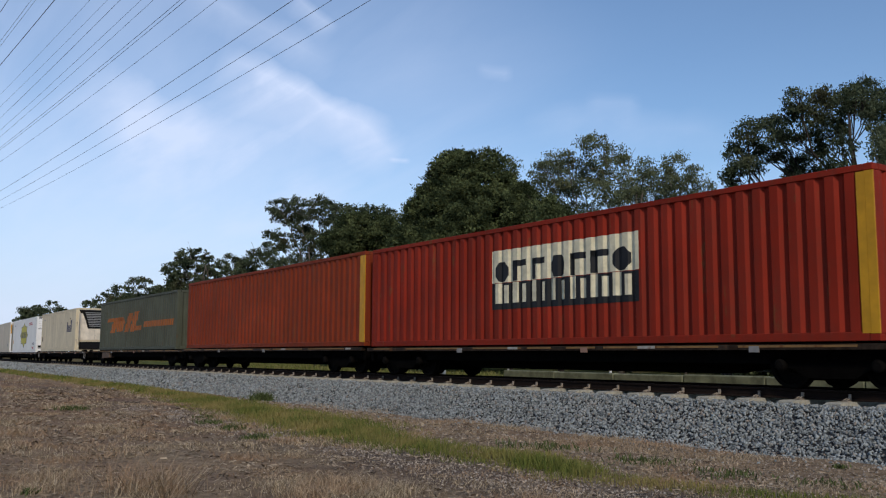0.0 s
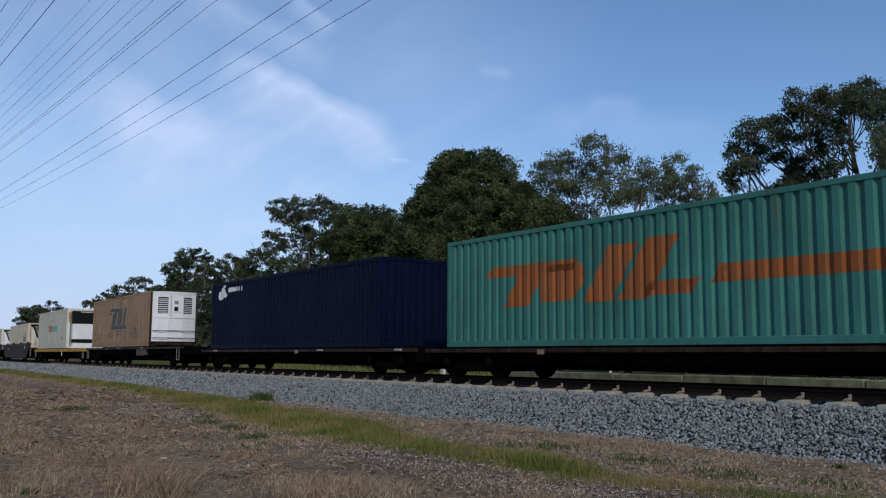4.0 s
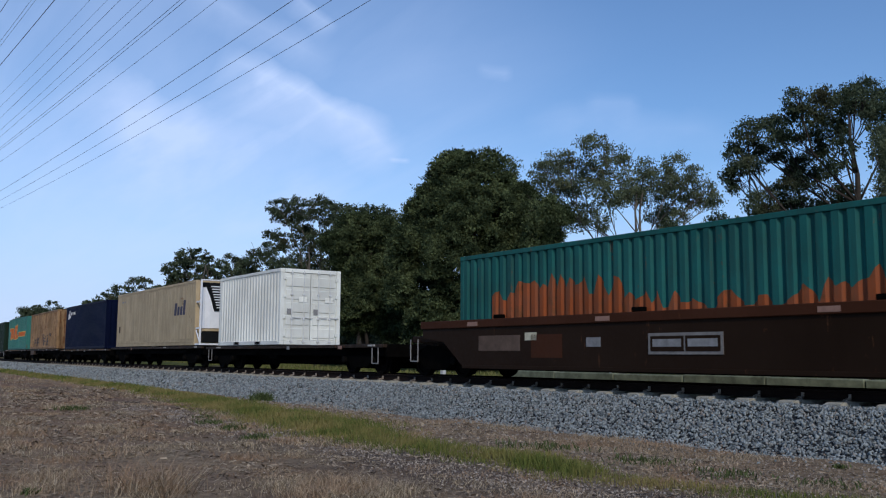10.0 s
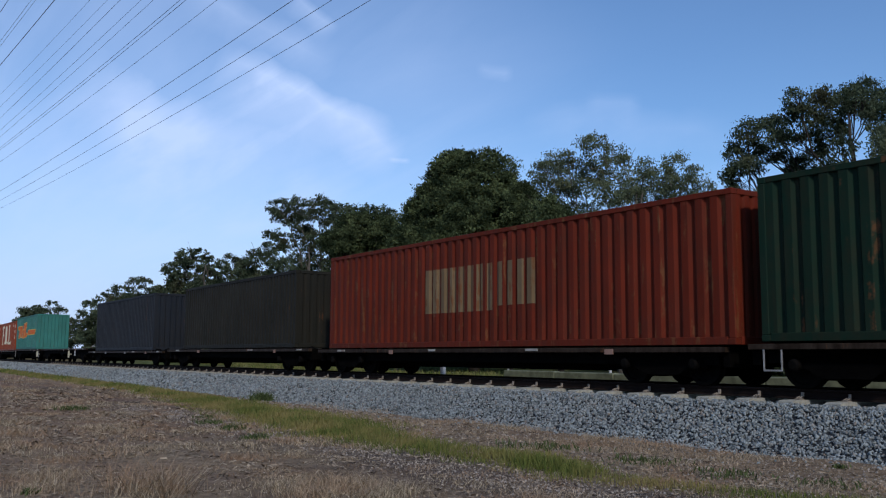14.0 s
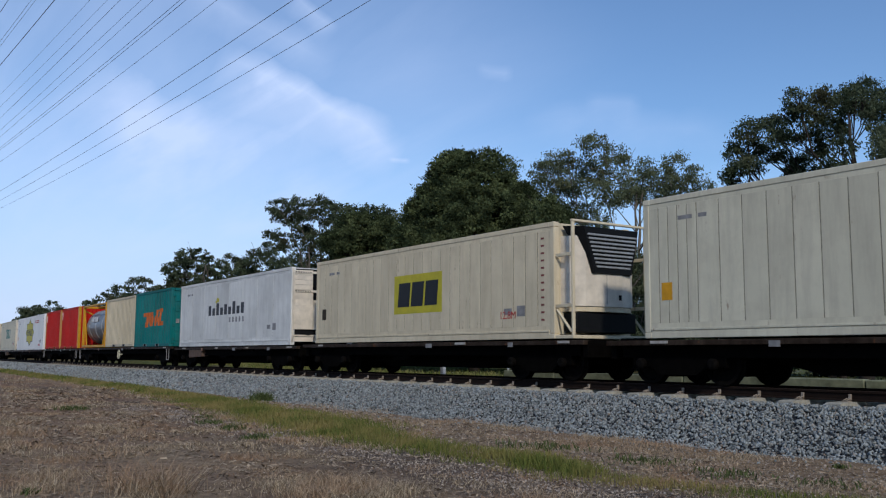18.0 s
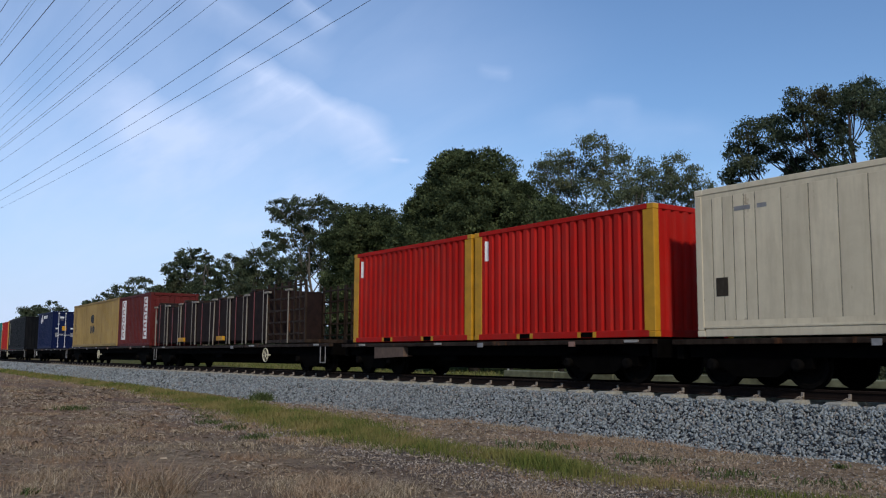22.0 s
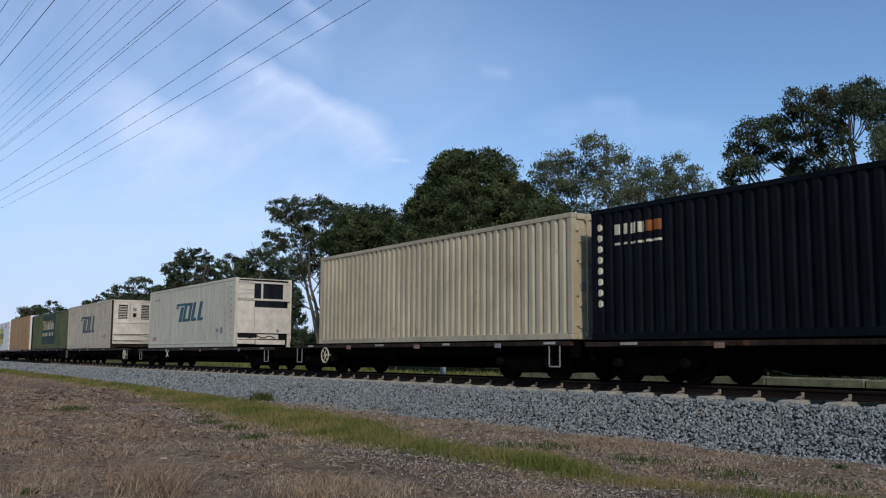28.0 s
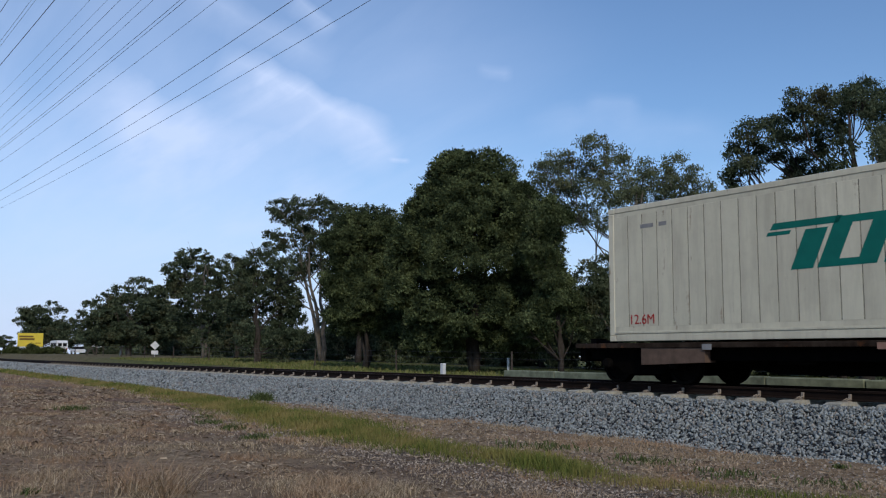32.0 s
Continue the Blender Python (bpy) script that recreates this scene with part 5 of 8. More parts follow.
# kind, tail, head, floor, top, paint, look, front, signs, more
LOADS = [
    ("box", -23.84, -7.93, 0.82, 3.71, "red_a", "dull red corrugated container with a cream and black band", "corr", [("band", 5.81, 10.78, 0.87, 2.33)], {"pitch": 0.36, "head_post": 1}),
    ("box", -40.50, -24.28, 0.84, 3.74, "red_b", "faded orange-red long corrugated container", "corr", [], {"pitch": 0.36, "head_post": 1}),
    ("box", -56.77, -42.08, 0.81, 3.56, "grey_green", "weathered grey-green container with worn orange lettering", "corr", [("speed_orange", 1.58, 14.1, 0.95, 2.0)], {"pitch": 0.36}),
    ("van", -77.11, -63.70, 0.76, 3.59, "cream", "cream refrigerated container with a dark painted name", "unit_a", [("swoop", 10.1, 11.9, 1.30, 2.20)], {"seam": 0.53}),
    ("van", -94.25, -79.67, 0.70, 3.57, "white", "white smooth-sided container with a yellow star sign", "unit_b", [("star", 4.94, 9.61, 0.38, 2.56)], {"seam": 0, "text": RED48, "ribs": 9}),
    ("van", -110.63, -97.05, 0.73, 3.62, "cream_grey", "dusty cream refrigerated container with dark nose grille", "unit_c", [], {"seam": 0.50}),
    ("box", -128.01, -113.39, 0.78, 3.55, "aqua", "pale aqua container with orange sign and bar", "corr", [("speed_orange", 1.64, 13.29, 0.95, 2.2)], {"pitch": 0.30}),
    ("box", -145.55, -131.54, 0.80, 3.50, "navy", "navy blue corrugated container with a white emblem", "corr", [("horse", 0.7, 3.3, 1.95, 2.6)], {}),
    ("van", -166.94, -154.50, 0.97, 3.75, "tan", "sun-bleached tan refrigerated container, graffiti low on the side", "unit_d", [("haulier_dark", 4.10, 7.95, 0.98, 2.15)], {"seam": 0.53, "graffiti": 1}),
    ("van", -186.75, -175.07, 0.97, 3.71, "white_old", "aged white refrigerated container with faded orange and cyan sign", "unit_c", [("shipper", 4.32, 8.11, 1.18, 1.85)], {"seam": 0.405, "ribs": 9}),
    ("van", -204.97, -192.54, 0.42, 3.17, "cream", "cream refrigerated container sunk in a well wagon", "unit_a", [("swoop", 9.6, 11.3, 1.2, 2.0)], {"seam": 0.53}),
    ("van", -226.18, -212.86, 0.40, 3.15, "cream_stained", "stained cream refrigerated container sunk in a well wagon", "unit_a", [("swoop", 10.02, 11.81, 1.22, 2.0)], {"seam": 0.53, "white_unit": 1}),
    ("van", -246.49, -234.40, 0.36, 3.08, "white_old", "off-white refrigerated container with green sign in a well wagon", "unit_b", [("haulier_green", 4.30, 8.2, 1.12, 2.03)], {"seam": 0.29, "ribs": 9}),
    ("van", -267.50, -255.61, 0.28, 2.98, "cream", "cream bow-nosed refrigerated container in a well wagon", "unit_d", [("haulier_green", 4.18, 7.99, 1.03, 2.03)], {"seam": 0.53, "ribs": 9}),
    ("box", -289.77, -275.18, 0.38, 3.12, "aqua_dark", "teal container with orange lower flank in a well wagon", "corr", [("flank", 1.3, 14.2, 0.4, 2.0)], {"pitch": 0.30}),
    ("box", -307.06, -300.97, 0.93, 3.69, "white20", "clean white 20-foot container with bolted doors", "door", [], {"pockets": True, "bar": "white"}),
    ("van", -323.30, -309.77, 0.97, 3.85, "beige", "beige refrigerated container with rust runs and a white nose unit", "unit_a", [("swoop", 10.25, 11.96, 1.39, 2.15)], {"seam": 0.53}),
    ("box", -337.73, -326.05, 0.90, 3.75, "navy", "navy blue corrugated container with a white emblem", "corr", [("horse", 0.61, 2.85, 1.93, 2.6)], {}),
    ("box", -353.27, -341.05, 0.96, 3.77, "rust_tan", "rusty tan corrugated container with dark graffiti", "corr", [], {"pitch": 0.33, "graffiti": 2}),
    ("box", -368.39, -355.76, 0.96, 3.80, "aqua", "light aqua container with edged orange sign and bar", "corr", [("speed_edged", 0.73, 11.6, 0.95, 2.2)], {"pitch": 0.30}),
    ("box", -389.11, -372.67, 0.83, 3.78, "dark_green", "grimy dark green long container with faded orange sign", "corr", [("speed_faded", 2.49, 8.0, 1.04, 2.2)], {"pitch": 0.36}),
    ("box", -405.52, -389.67, 0.78, 3.70, "red_c", "dusty red long container with a worn cream plate", "corr", [("plate", 5.54, 10.3, 0.91, 2.2)], {"pitch": 0.36}),
    ("box", -419.92, -408.16, 0.82, 3.52, "char", "dark olive-grey corrugated container", "corr", [], {"pitch": 0.28}),
    ("box", -436.72, -424.68, 0.77, 3.60, "slate", "slate blue-grey corrugated container with rusty end", "corr", [], {"pitch": 0.28}),
    ("box", -470.73, -458.62, 0.97, 3.77, "aqua", "aqua container with edged orange sign and bar", "corr", [("speed_edged", 0.74, 11.07, 0.99, 2.26)], {"pitch": 0.30}),
    ("box", -486.30, -471.52, 0.90, 3.60, "brick", "brick-red container with large cream slab sign", "corr", [("slabs", 3.2, 11.4, 0.56, 2.42)], {"pitch": 0.30, "text": []}),
    ("van", -500.72, -487.26, 0.92, 3.74, "white_old", "off-white ribbed refrigerated container with dark sign", "unit_a", [("swoop", 9.59, 11.30, 1.39, 2.1)], {"seam": 0.53}),
    ("van", -515.40, -503.22, 0.95, 3.64, "cream", "cream refrigerated container with yellow and black sign", "unit_a", [("block", 4.96, 7.40, 0.78, 1.88)], {"seam": 0.45, "ribs": 12, "text": [("12.8M", 0.26, M_REDSIGN, 9.9, 0.5)]}),
    ("van", -529.38, -517.36, 0.91, 3.66, "white_grey", "pale grey smooth container with grey words and a lime dot", "unit_b", [("words", 3.59, 7.72, 1.27, 1.78)], {"seam": 1.5}),
    ("box", -537.00, -530.90, 0.95, 3.72, "teal", "teal 20-foot container with orange sign", "door", [("speed_short", 1.42, 4.90, 0.97, 1.84)], {"pockets": True}),
    ("box", -543.25, -537.15, 0.98, 3.68, "cream20", "ivory 20-foot corrugated container", "corr", [], {"pockets": True}),
    ("tank", -549.65, -543.50, 0.98, 3.60, "yellow", "grey tank in a yellow 20-foot frame", "", [], {}),
    ("box", -556.95, -550.90, 0.95, 3.68, "bright_red", "bright red 20-foot container with yellow corner posts", "corr", [], {"posts": True, "pockets": True}),
    ("box", -563.18, -557.08, 0.95, 3.68, "bright_red", "bright red 20-foot container with yellow corner posts", "corr", [], {"posts": True, "pockets": True}),
    ("van", -578.83, -564.01, 0.90, 3.66, "white", "white smooth-sided container with a yellow star sign", "unit_b", [("star", 5.10, 9.78, 0.31, 2.55)], {"seam": 0, "text": RED48, "ribs": 9, "bars": [(1.0, 2.45, 12, M_GROOVE), (0.64, 2.66, 4, M_GROOVE)]}),
    ("van", -592.67, -580.56, 0.91, 3.68, "white_old", "off-white ribbed refrigerated container with green sign", "unit_b", [("haulier_green", 4.17, 8.2, 1.13, 2.02)], {"seam": 0.305, "ribs": 12, "bars": [(11.35, 2.45, 14, M_GREY)], "text": [("12.6M", 0.30, M_REDSIGN, 10.4, 0.45)]}),
    ("van", -608.68, -595.43, 0.93, 3.75, "cream", "cream refrigerated container with purple and red sign", "unit_a", [("oval_words", 3.95, 8.87, 1.0, 2.2)], {"seam": 0.53}),
    ("box", -615.81, -609.75, 0.95, 3.68, "bright_red", "bright red 20-foot container with yellow corner posts", "corr", [], {"posts": True, "pockets": True}),
    ("box", -622.13, -615.95, 0.95, 3.68, "bright_red", "bright red 20-foot container with yellow corner posts", "corr", [], {"posts": True, "pockets": True}),
    ("stakes", -642.53, -625.58, 0.98, 3.25, "dark", "dark steel bundles strapped behind stakes on a flat rack", "", [], {}),
    ("box", -649.72, -643.50, 1.00, 3.68, "maroon", "maroon 20-foot container with two white upright signs", "door", [("uprights", 0.67, 4.93, 0.35, 2.48)], {}),
    ("box", -661.79, -649.96, 1.03, 3.73, "mustard", "mustard corrugated container with small black emblem", "corr", [("stack", 5.0, 6.1, 0.80, 1.94)], {}),
    ("box", -676.04, -669.80, 0.98, 3.71, "navy2", "dark blue 20-foot container, white emblem and door bars", "door", [("horse", 1.06, 3.97, 1.90, 2.66)], {"bar": "white"}),
    ("box", -695.12, -683.51, 0.97, 3.80, "black", "charcoal black container with a pale upright stripe", "corr", [("stripe", 0.74, 1.06, 0.45, 2.5)], {}),
    ("box", -701.86, -695.80, 0.97, 3.73, "bright_red", "bright red 20-foot container with yellow corner posts", "door", [], {"posts": True, "pockets": True}),
    ("box", -709.15, -703.06, 0.95, 3.79, "teal", "teal 20-foot container with orange sign", "door", [("speed_short", 1.32, 4.79, 1.05, 1.75)], {"pockets": True}),
    ("box", -721.83, -715.81, 0.93, 3.65, "bright_red", "bright red 20-foot container, doors to the front", "door", [], {"pockets": True}),
    ("box", -735.62, -723.46, 0.95, 3.75, "navy", "dark navy container with a pale upright stripe", "corr", [("stripe", 11.1, 11.5, 0.45, 2.5)], {}),
    ("box", -762.20, -750.00, 1.00, 3.70, "navy", "navy blue corrugated container with a white emblem", "corr", [("horse", 0.7, 3.3, 1.9, 2.55)], {}),
    ("box", -776.58, -765.00, 0.90, 3.72, "ink", "blue-black container with a white upright sign", "corr", [("column", 0.68, 2.0, 1.97, 2.46)], {}),
    ("box", -789.48, -777.20, 0.93, 3.78, "cream40", "khaki-cream corrugated container with side doors", "door", [], {"bar": "same"}),
    ("van", -808.65, -797.00, 0.88, 3.65, "white_old", "off-white refrigerated container with dark teal sign", "unit_b", [("haulier_teal", 4.13, 8.05, 1.16, 2.0)], {"seam": 0.315, "ribs": 9, "bars": [(10.5, 1.6, 10, M_GREY), (10.93, 2.5, 9, M_GREY)], "text": [("12.6M", 0.26, M_REDSIGN, 0.6, 0.35)]}),
    ("van", -828.63, -816.34, 0.92, 3.70, "cream_stained", "rust-stained cream container with a bowed nose", "unit_d", [("haulier_dark", 4.10, 8.13, 0.97, 2.0)], {"seam": 0.53, "ribs": 9}),
    ("box", -843.75, -829.18, 0.95, 3.62, "olive", "mossy green container with a dark green name board", "corr", [("board", 4.6, 10.0, 0.36, 2.50)], {"pitch": 0.36}),
    ("van", -858.86, -845.33, 0.92, 3.79, "orange_tan", "orange-tan stained container with an open white nose frame", "open", [], {"seam": 0.53}),
    ("van", -874.43, -859.77, 0.90, 3.68, "white", "white smooth-sided container with a yellow star sign", "door", [("star", 5.04, 9.78, 0.28, 2.59)], {"seam": 0, "text": [("48'PLUS", 0.24, M_REDSIGN, 0.25, 0.3), ("CAUTION DO NOT", 0.16, M_REDSIGN, 10.6, 2.45), ("LOAD IN WELL WAGON", 0.14, M_REDSIGN, 10.4, 2.27)]}),
    ("van", -886.97, -875.20, 0.87, 3.68, "white_old", "off-white ribbed container with green sign at the train's end", "door", [("haulier_green", 3.9, 7.82, 1.20, 2.05)], {"seam": 0.39, "ribs": 0, "text": [("12.6M", 0.28, M_REDSIGN, 0.55, 0.35)]}),
]


def graffiti_lines(kind, L, seed):
    rng = random.Random(seed)
    out = []
    spots = ((3.9, 0.45, 0.5, 4), (5.9, 0.5, 0.6, 4), (8.6, 0.45, 0.8, 5), (1.2, 0.35, 0.5, 3)) if kind == 1 else ((2.2, 0.2, 0.8, 9), (6.0, 0.25, 0.9, 10), (9.0, 0.9, 0.35, 3))
    for u, v, h, n in spots:
        for k in range(n):
            a = u + k * 0.27
            t = 0.035 if kind == 1 else rng.uniform(0.05, 0.12)
            b, c = rng.uniform(-0.12, 0.2), rng.uniform(0.6, 1.0) * h
            out += [para(a, a + t, v, v + c, b), para(a + b, a + b + 0.22, v + c - t, v + c, 0), para(a + 0.02, a + 0.2, v + 0.3 * h, v + 0.3 * h + t, 0.05)]
    return out


def build_loads():
    for kind, tail, head, z, top, col, look_, front, signs, more in LOADS:
        L, H = head - tail, top - z
        mat = M_YELLOW if col == "yellow" else PAINTS.get(col)
        name = {"box": "shipping_container", "van": "refrigerated_container", "tank": "tank_container", "stakes": "steel_load"}[kind]
        ob = thing(name, look_ + (" on a rail wagon" if "wagon" not in look_ and len(look_.replace("-", " ").split()) < 9 else ""), "container" if kind != "stakes" else "steel load", "containers on the train")
        ob["floor"] = z
        if kind == "box":
            bars = {"white": M_WHITE, "same": mat}.get(more.get("bar"), None) or (mat if col in ("bright_red", "teal", "maroon") else M_STEEL)
            marks = ()
            if col == "navy2":
                marks = ((0.52, 0.80, 1.32, 1.66, M_ORANGESIGN), (0.08, 0.24, 0.85, 1.15, M_GREY), (0.08, 0.26, 1.42, 1.52, M_WHITE), (0.36, 0.62, 2.22, 2.36, M_WHITE), (0.40, 0.60, 2.08, 2.13, M_GREY), (0.34, 0.64, 1.02, 1.08, M_GREY))
            elif front == "door":
                marks = ((0.1, 0.28, 1.1, 1.3, M_GREY), (0.55, 0.85, 1.55, 1.75, mat if col == "white20" else M_WHITE if col != "teal" else M_GREY))
            logo = [s for s in signs if s[0] != "flank"]
            corrugated(ob, L, H, mat, logo, more.get("pitch", 0.275), RIB, M_YELLOW if more.get("posts") else None, front, bars, marks, more.get("pockets", False))
            prof = wave(L - (0.6 if more.get("posts") else 0.3), more.get("pitch", 0.275), RIB)
            if more.get("head_post"):
                part("painted_post", Geo().box(L / 2 - 0.30, L / 2 - 0.152, -HALF - 0.002, -HALF + 0.02, 0.125, H - 0.125), M_YELLOW, ob, "worn yellow paint on the head post")
                part("painted_post", Geo().box(L / 2 - 0.148, L / 2 + 0.003, -HALF - 0.003, -HALF + 0.02, 0.122, H - 0.122), M_YELLOW, ob)
            if any(s[0] == "flank" for s in signs):
                teeth = random.Random(12)
                tops = [(1.3 + 0.15 * k, 1.5 + 0.35 * math.sin(0.09 * k + 0.3) + teeth.uniform(-0.22, 0.28)) for k in range(86)]
                lows = [(1.3 + 0.15 * k, teeth.uniform(0.5, 0.75)) for k in range(86)]
                part("painted_flank", painted([lows + tops[::-1]], prof, L, -(HALF - 0.014)), M_FLANK, ob, "rust-orange faded lower flank")
            if more.get("graffiti"):
                part("graffiti", painted(graffiti_lines(2, L, 3), prof, L, -(HALF - 0.014), 0.006), M_GRAFF, ob)
            if col == "bright_red":
                part("painted_marking", painted([para(0.42, 0.50, H - 0.75, H - 0.25)], prof, L, -(HALF - 0.014)), M_WHITE, ob)
            if front == "corr" and col in ("brick",):
                part("painted_marking", painted([q for k in range(3) for q in ring(14.06, 14.26, 1.05 + 0.50 * k, 1.36 + 0.50 * k, 0.04)] + [q for k in range(3) for q in ring(0.45, 0.65, 1.05 + 0.50 * k, 1.36 + 0.50 * k, 0.04)] + [para(12.74, 12.9, 2.2, 2.5), para(12.95, 13.25, 2.2, 2.32)], prof, L, -(HALF - 0.014)), M_CREAMSIGN, ob)
        elif kind == "van":
            marks = [(M_GREY, [para(0.9, 1.25, H - 0.5, H - 0.42), para(1.4, 1.6, H - 0.5, H - 0.42)])]
            if front in ("unit_b", "unit_d", "unit_c") or more.get("seam") == 0.45:
                marks.append((M_GREY, [para(L - 1.6, L - 1.3, 0.55, 0.8), para(L - 2.1, L - 1.8, 0.6, 0.75)]))
            if front == "unit_a":
                marks.append((M_ORANGESIGN if col == "white_old" else M_GROOVE, [para(0.45, 0.72, 0.75, 1.1)]))
            if more.get("seam") == 0:
                marks.append((M_REDSIGN, [para(L - 4.6 + 0.1 * k, L - 4.53 + 0.1 * k, H - 0.48, H - 0.40) for k in range(20)] + [para(L - 4.7 + 0.1 * k, L - 4.63 + 0.1 * k, H - 0.62, H - 0.55) for k in range(22)] if front != "door" else []))
                marks.append((M_ORANGESIGN, [para(0.35, 0.62, 0.8, 1.15)] if front != "door" else [para(L - 0.9, L - 0.6, 0.8, 1.15)]))
            smooth_van(ob, L, H, mat, signs, more.get("seam", 0.5), front, PAINTS["white"] if more.get("white_unit") else mat, [m for m in marks if m[1]], more.get("ribs", 0))
            if more.get("graffiti"):
                part("graffiti", painted(graffiti_lines(1, L, 7), [(-L / 2, 0), (L / 2, 0)], L, -(HALF - 0.014), 0.005), M_GRAFF, ob)
        elif kind == "tank":
            tank_container(ob, L, H, mat)
        else:
            stake_load(ob, L, H, mat)
        for u, v, n, m in more.get("bars", []):
            flat = [(-L / 2, 0.0), (L / 2, 0.0)]
            part("painted_marking", painted([para(u, u + 0.055, v - 0.1 * k - 0.06, v - 0.1 * k) for k in range(n) if k % 5 != 4], flat, L, -(HALF - 0.014), 0.006), m, ob)
        for t, size, m, u, v in more.get("text", []):
            lettering(t, size, m, ob, u, v, L)
        TRAIN.append((ob, (tail + head) / 2, z))


build_loads()
# ---- wagons ----
WHEEL_R = 0.42


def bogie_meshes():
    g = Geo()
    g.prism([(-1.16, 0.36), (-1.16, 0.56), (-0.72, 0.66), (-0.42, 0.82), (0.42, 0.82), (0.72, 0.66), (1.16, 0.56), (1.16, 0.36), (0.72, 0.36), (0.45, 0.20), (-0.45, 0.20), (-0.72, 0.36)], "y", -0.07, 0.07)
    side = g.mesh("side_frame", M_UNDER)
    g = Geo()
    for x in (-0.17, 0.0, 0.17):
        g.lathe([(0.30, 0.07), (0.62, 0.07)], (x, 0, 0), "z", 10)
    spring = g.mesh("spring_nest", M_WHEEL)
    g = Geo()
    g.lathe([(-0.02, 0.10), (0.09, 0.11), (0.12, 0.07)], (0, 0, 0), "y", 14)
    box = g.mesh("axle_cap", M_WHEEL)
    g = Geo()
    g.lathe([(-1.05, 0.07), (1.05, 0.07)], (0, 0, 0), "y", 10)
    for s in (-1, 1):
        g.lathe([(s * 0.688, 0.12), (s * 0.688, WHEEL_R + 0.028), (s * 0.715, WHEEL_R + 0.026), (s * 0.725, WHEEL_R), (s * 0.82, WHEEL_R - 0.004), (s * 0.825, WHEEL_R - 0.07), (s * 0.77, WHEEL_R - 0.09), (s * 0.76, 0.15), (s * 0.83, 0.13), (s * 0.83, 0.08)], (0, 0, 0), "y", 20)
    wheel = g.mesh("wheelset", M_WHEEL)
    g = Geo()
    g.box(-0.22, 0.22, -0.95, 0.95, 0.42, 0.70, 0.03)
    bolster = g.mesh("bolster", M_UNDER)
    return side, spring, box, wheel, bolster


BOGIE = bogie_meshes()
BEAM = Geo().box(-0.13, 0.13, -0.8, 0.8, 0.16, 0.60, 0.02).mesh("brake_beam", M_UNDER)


def bogie(ob, x):
    side, spring, box, wheel, bolster = BOGIE
    b = part("bogie", bolster, None, ob, at=Matrix.Translation((x, 0, 0)))
    for s in (-1, 1):
        part("side_frame", side, None, b, at=Matrix.Translation((0, s * 0.98, 0)))
        part("spring_nest", spring, None, b, at=Matrix.Translation((0, s * 0.98, 0.02)))
        for a in (-0.9, 0.9):
            part("axle_cap", box, None, b, at=Matrix.Translation((a, s * 1.05, WHEEL_R)) @ Matrix.Rotation(0 if s > 0 else math.pi, 4, "Z"))
    for a in (-0.9, 0.9):
        part("wheelset", wheel, None, b, at=Matrix.Translation((a, 0, WHEEL_R)))
        part("brake_beam", BEAM, None, b, at=Matrix.Translation((a * 0.42, 0, 0)))
    return b


def hand_wheel(ob, x, y, z, mat, r=0.24):
    g = Geo()
    g.tube([(x + r * math.cos(2 * math.pi * k / 20), y, z + r * math.sin(2 * math.pi * k / 20)) for k in range(21)], 0.018, 6, False)
    for k in range(6):
        a = 2 * math.pi * k / 6 + 0.2
        g.tube([(x, y, z), (x + r * math.cos(a), y, z + r * math.sin(a))], 0.012, 5)
    g.tube([(x, y, z), (x, y + 0.2, z)], 0.03, 8)
    part("hand_brake_wheel", g, mat, ob, "spoked hand brake wheel")


def steps(ob, x, y, z0, z1, mat, w=0.36):
    g = Geo()
    for u in (x - w / 2, x + w / 2):
        g.tube([(u, y, z0), (u, y, z1)], 0.016, 6)
    g.tube([(x - w / 2, y, z0), (x + w / 2, y, z0)], 0.018, 6)
    part("foot_step", g, mat, ob, "pale steel foot step")


def coupler(ob, x, sx):
    g = Geo()
    g.box(*sorted((x, x + sx * 0.45)), -0.09, 0.09, 0.74, 0.92, 0.02)
    g.prism([(-0.16, x + sx * 0.45), (0.16, x + sx * 0.45), (0.17, x + sx * 0.62), (0.02, x + sx * 0.72), (-0.13, x + sx * 0.66)], "z", 0.70, 0.96)
    part("coupler", g, M_WHEEL, ob)
    part("brake_hose", Geo().tube([(x, 0.35, 0.75), (x + sx * 0.2, 0.36, 0.55), (x + sx * 0.45, 0.34, 0.48)], 0.025, 6), M_UNDER, ob)


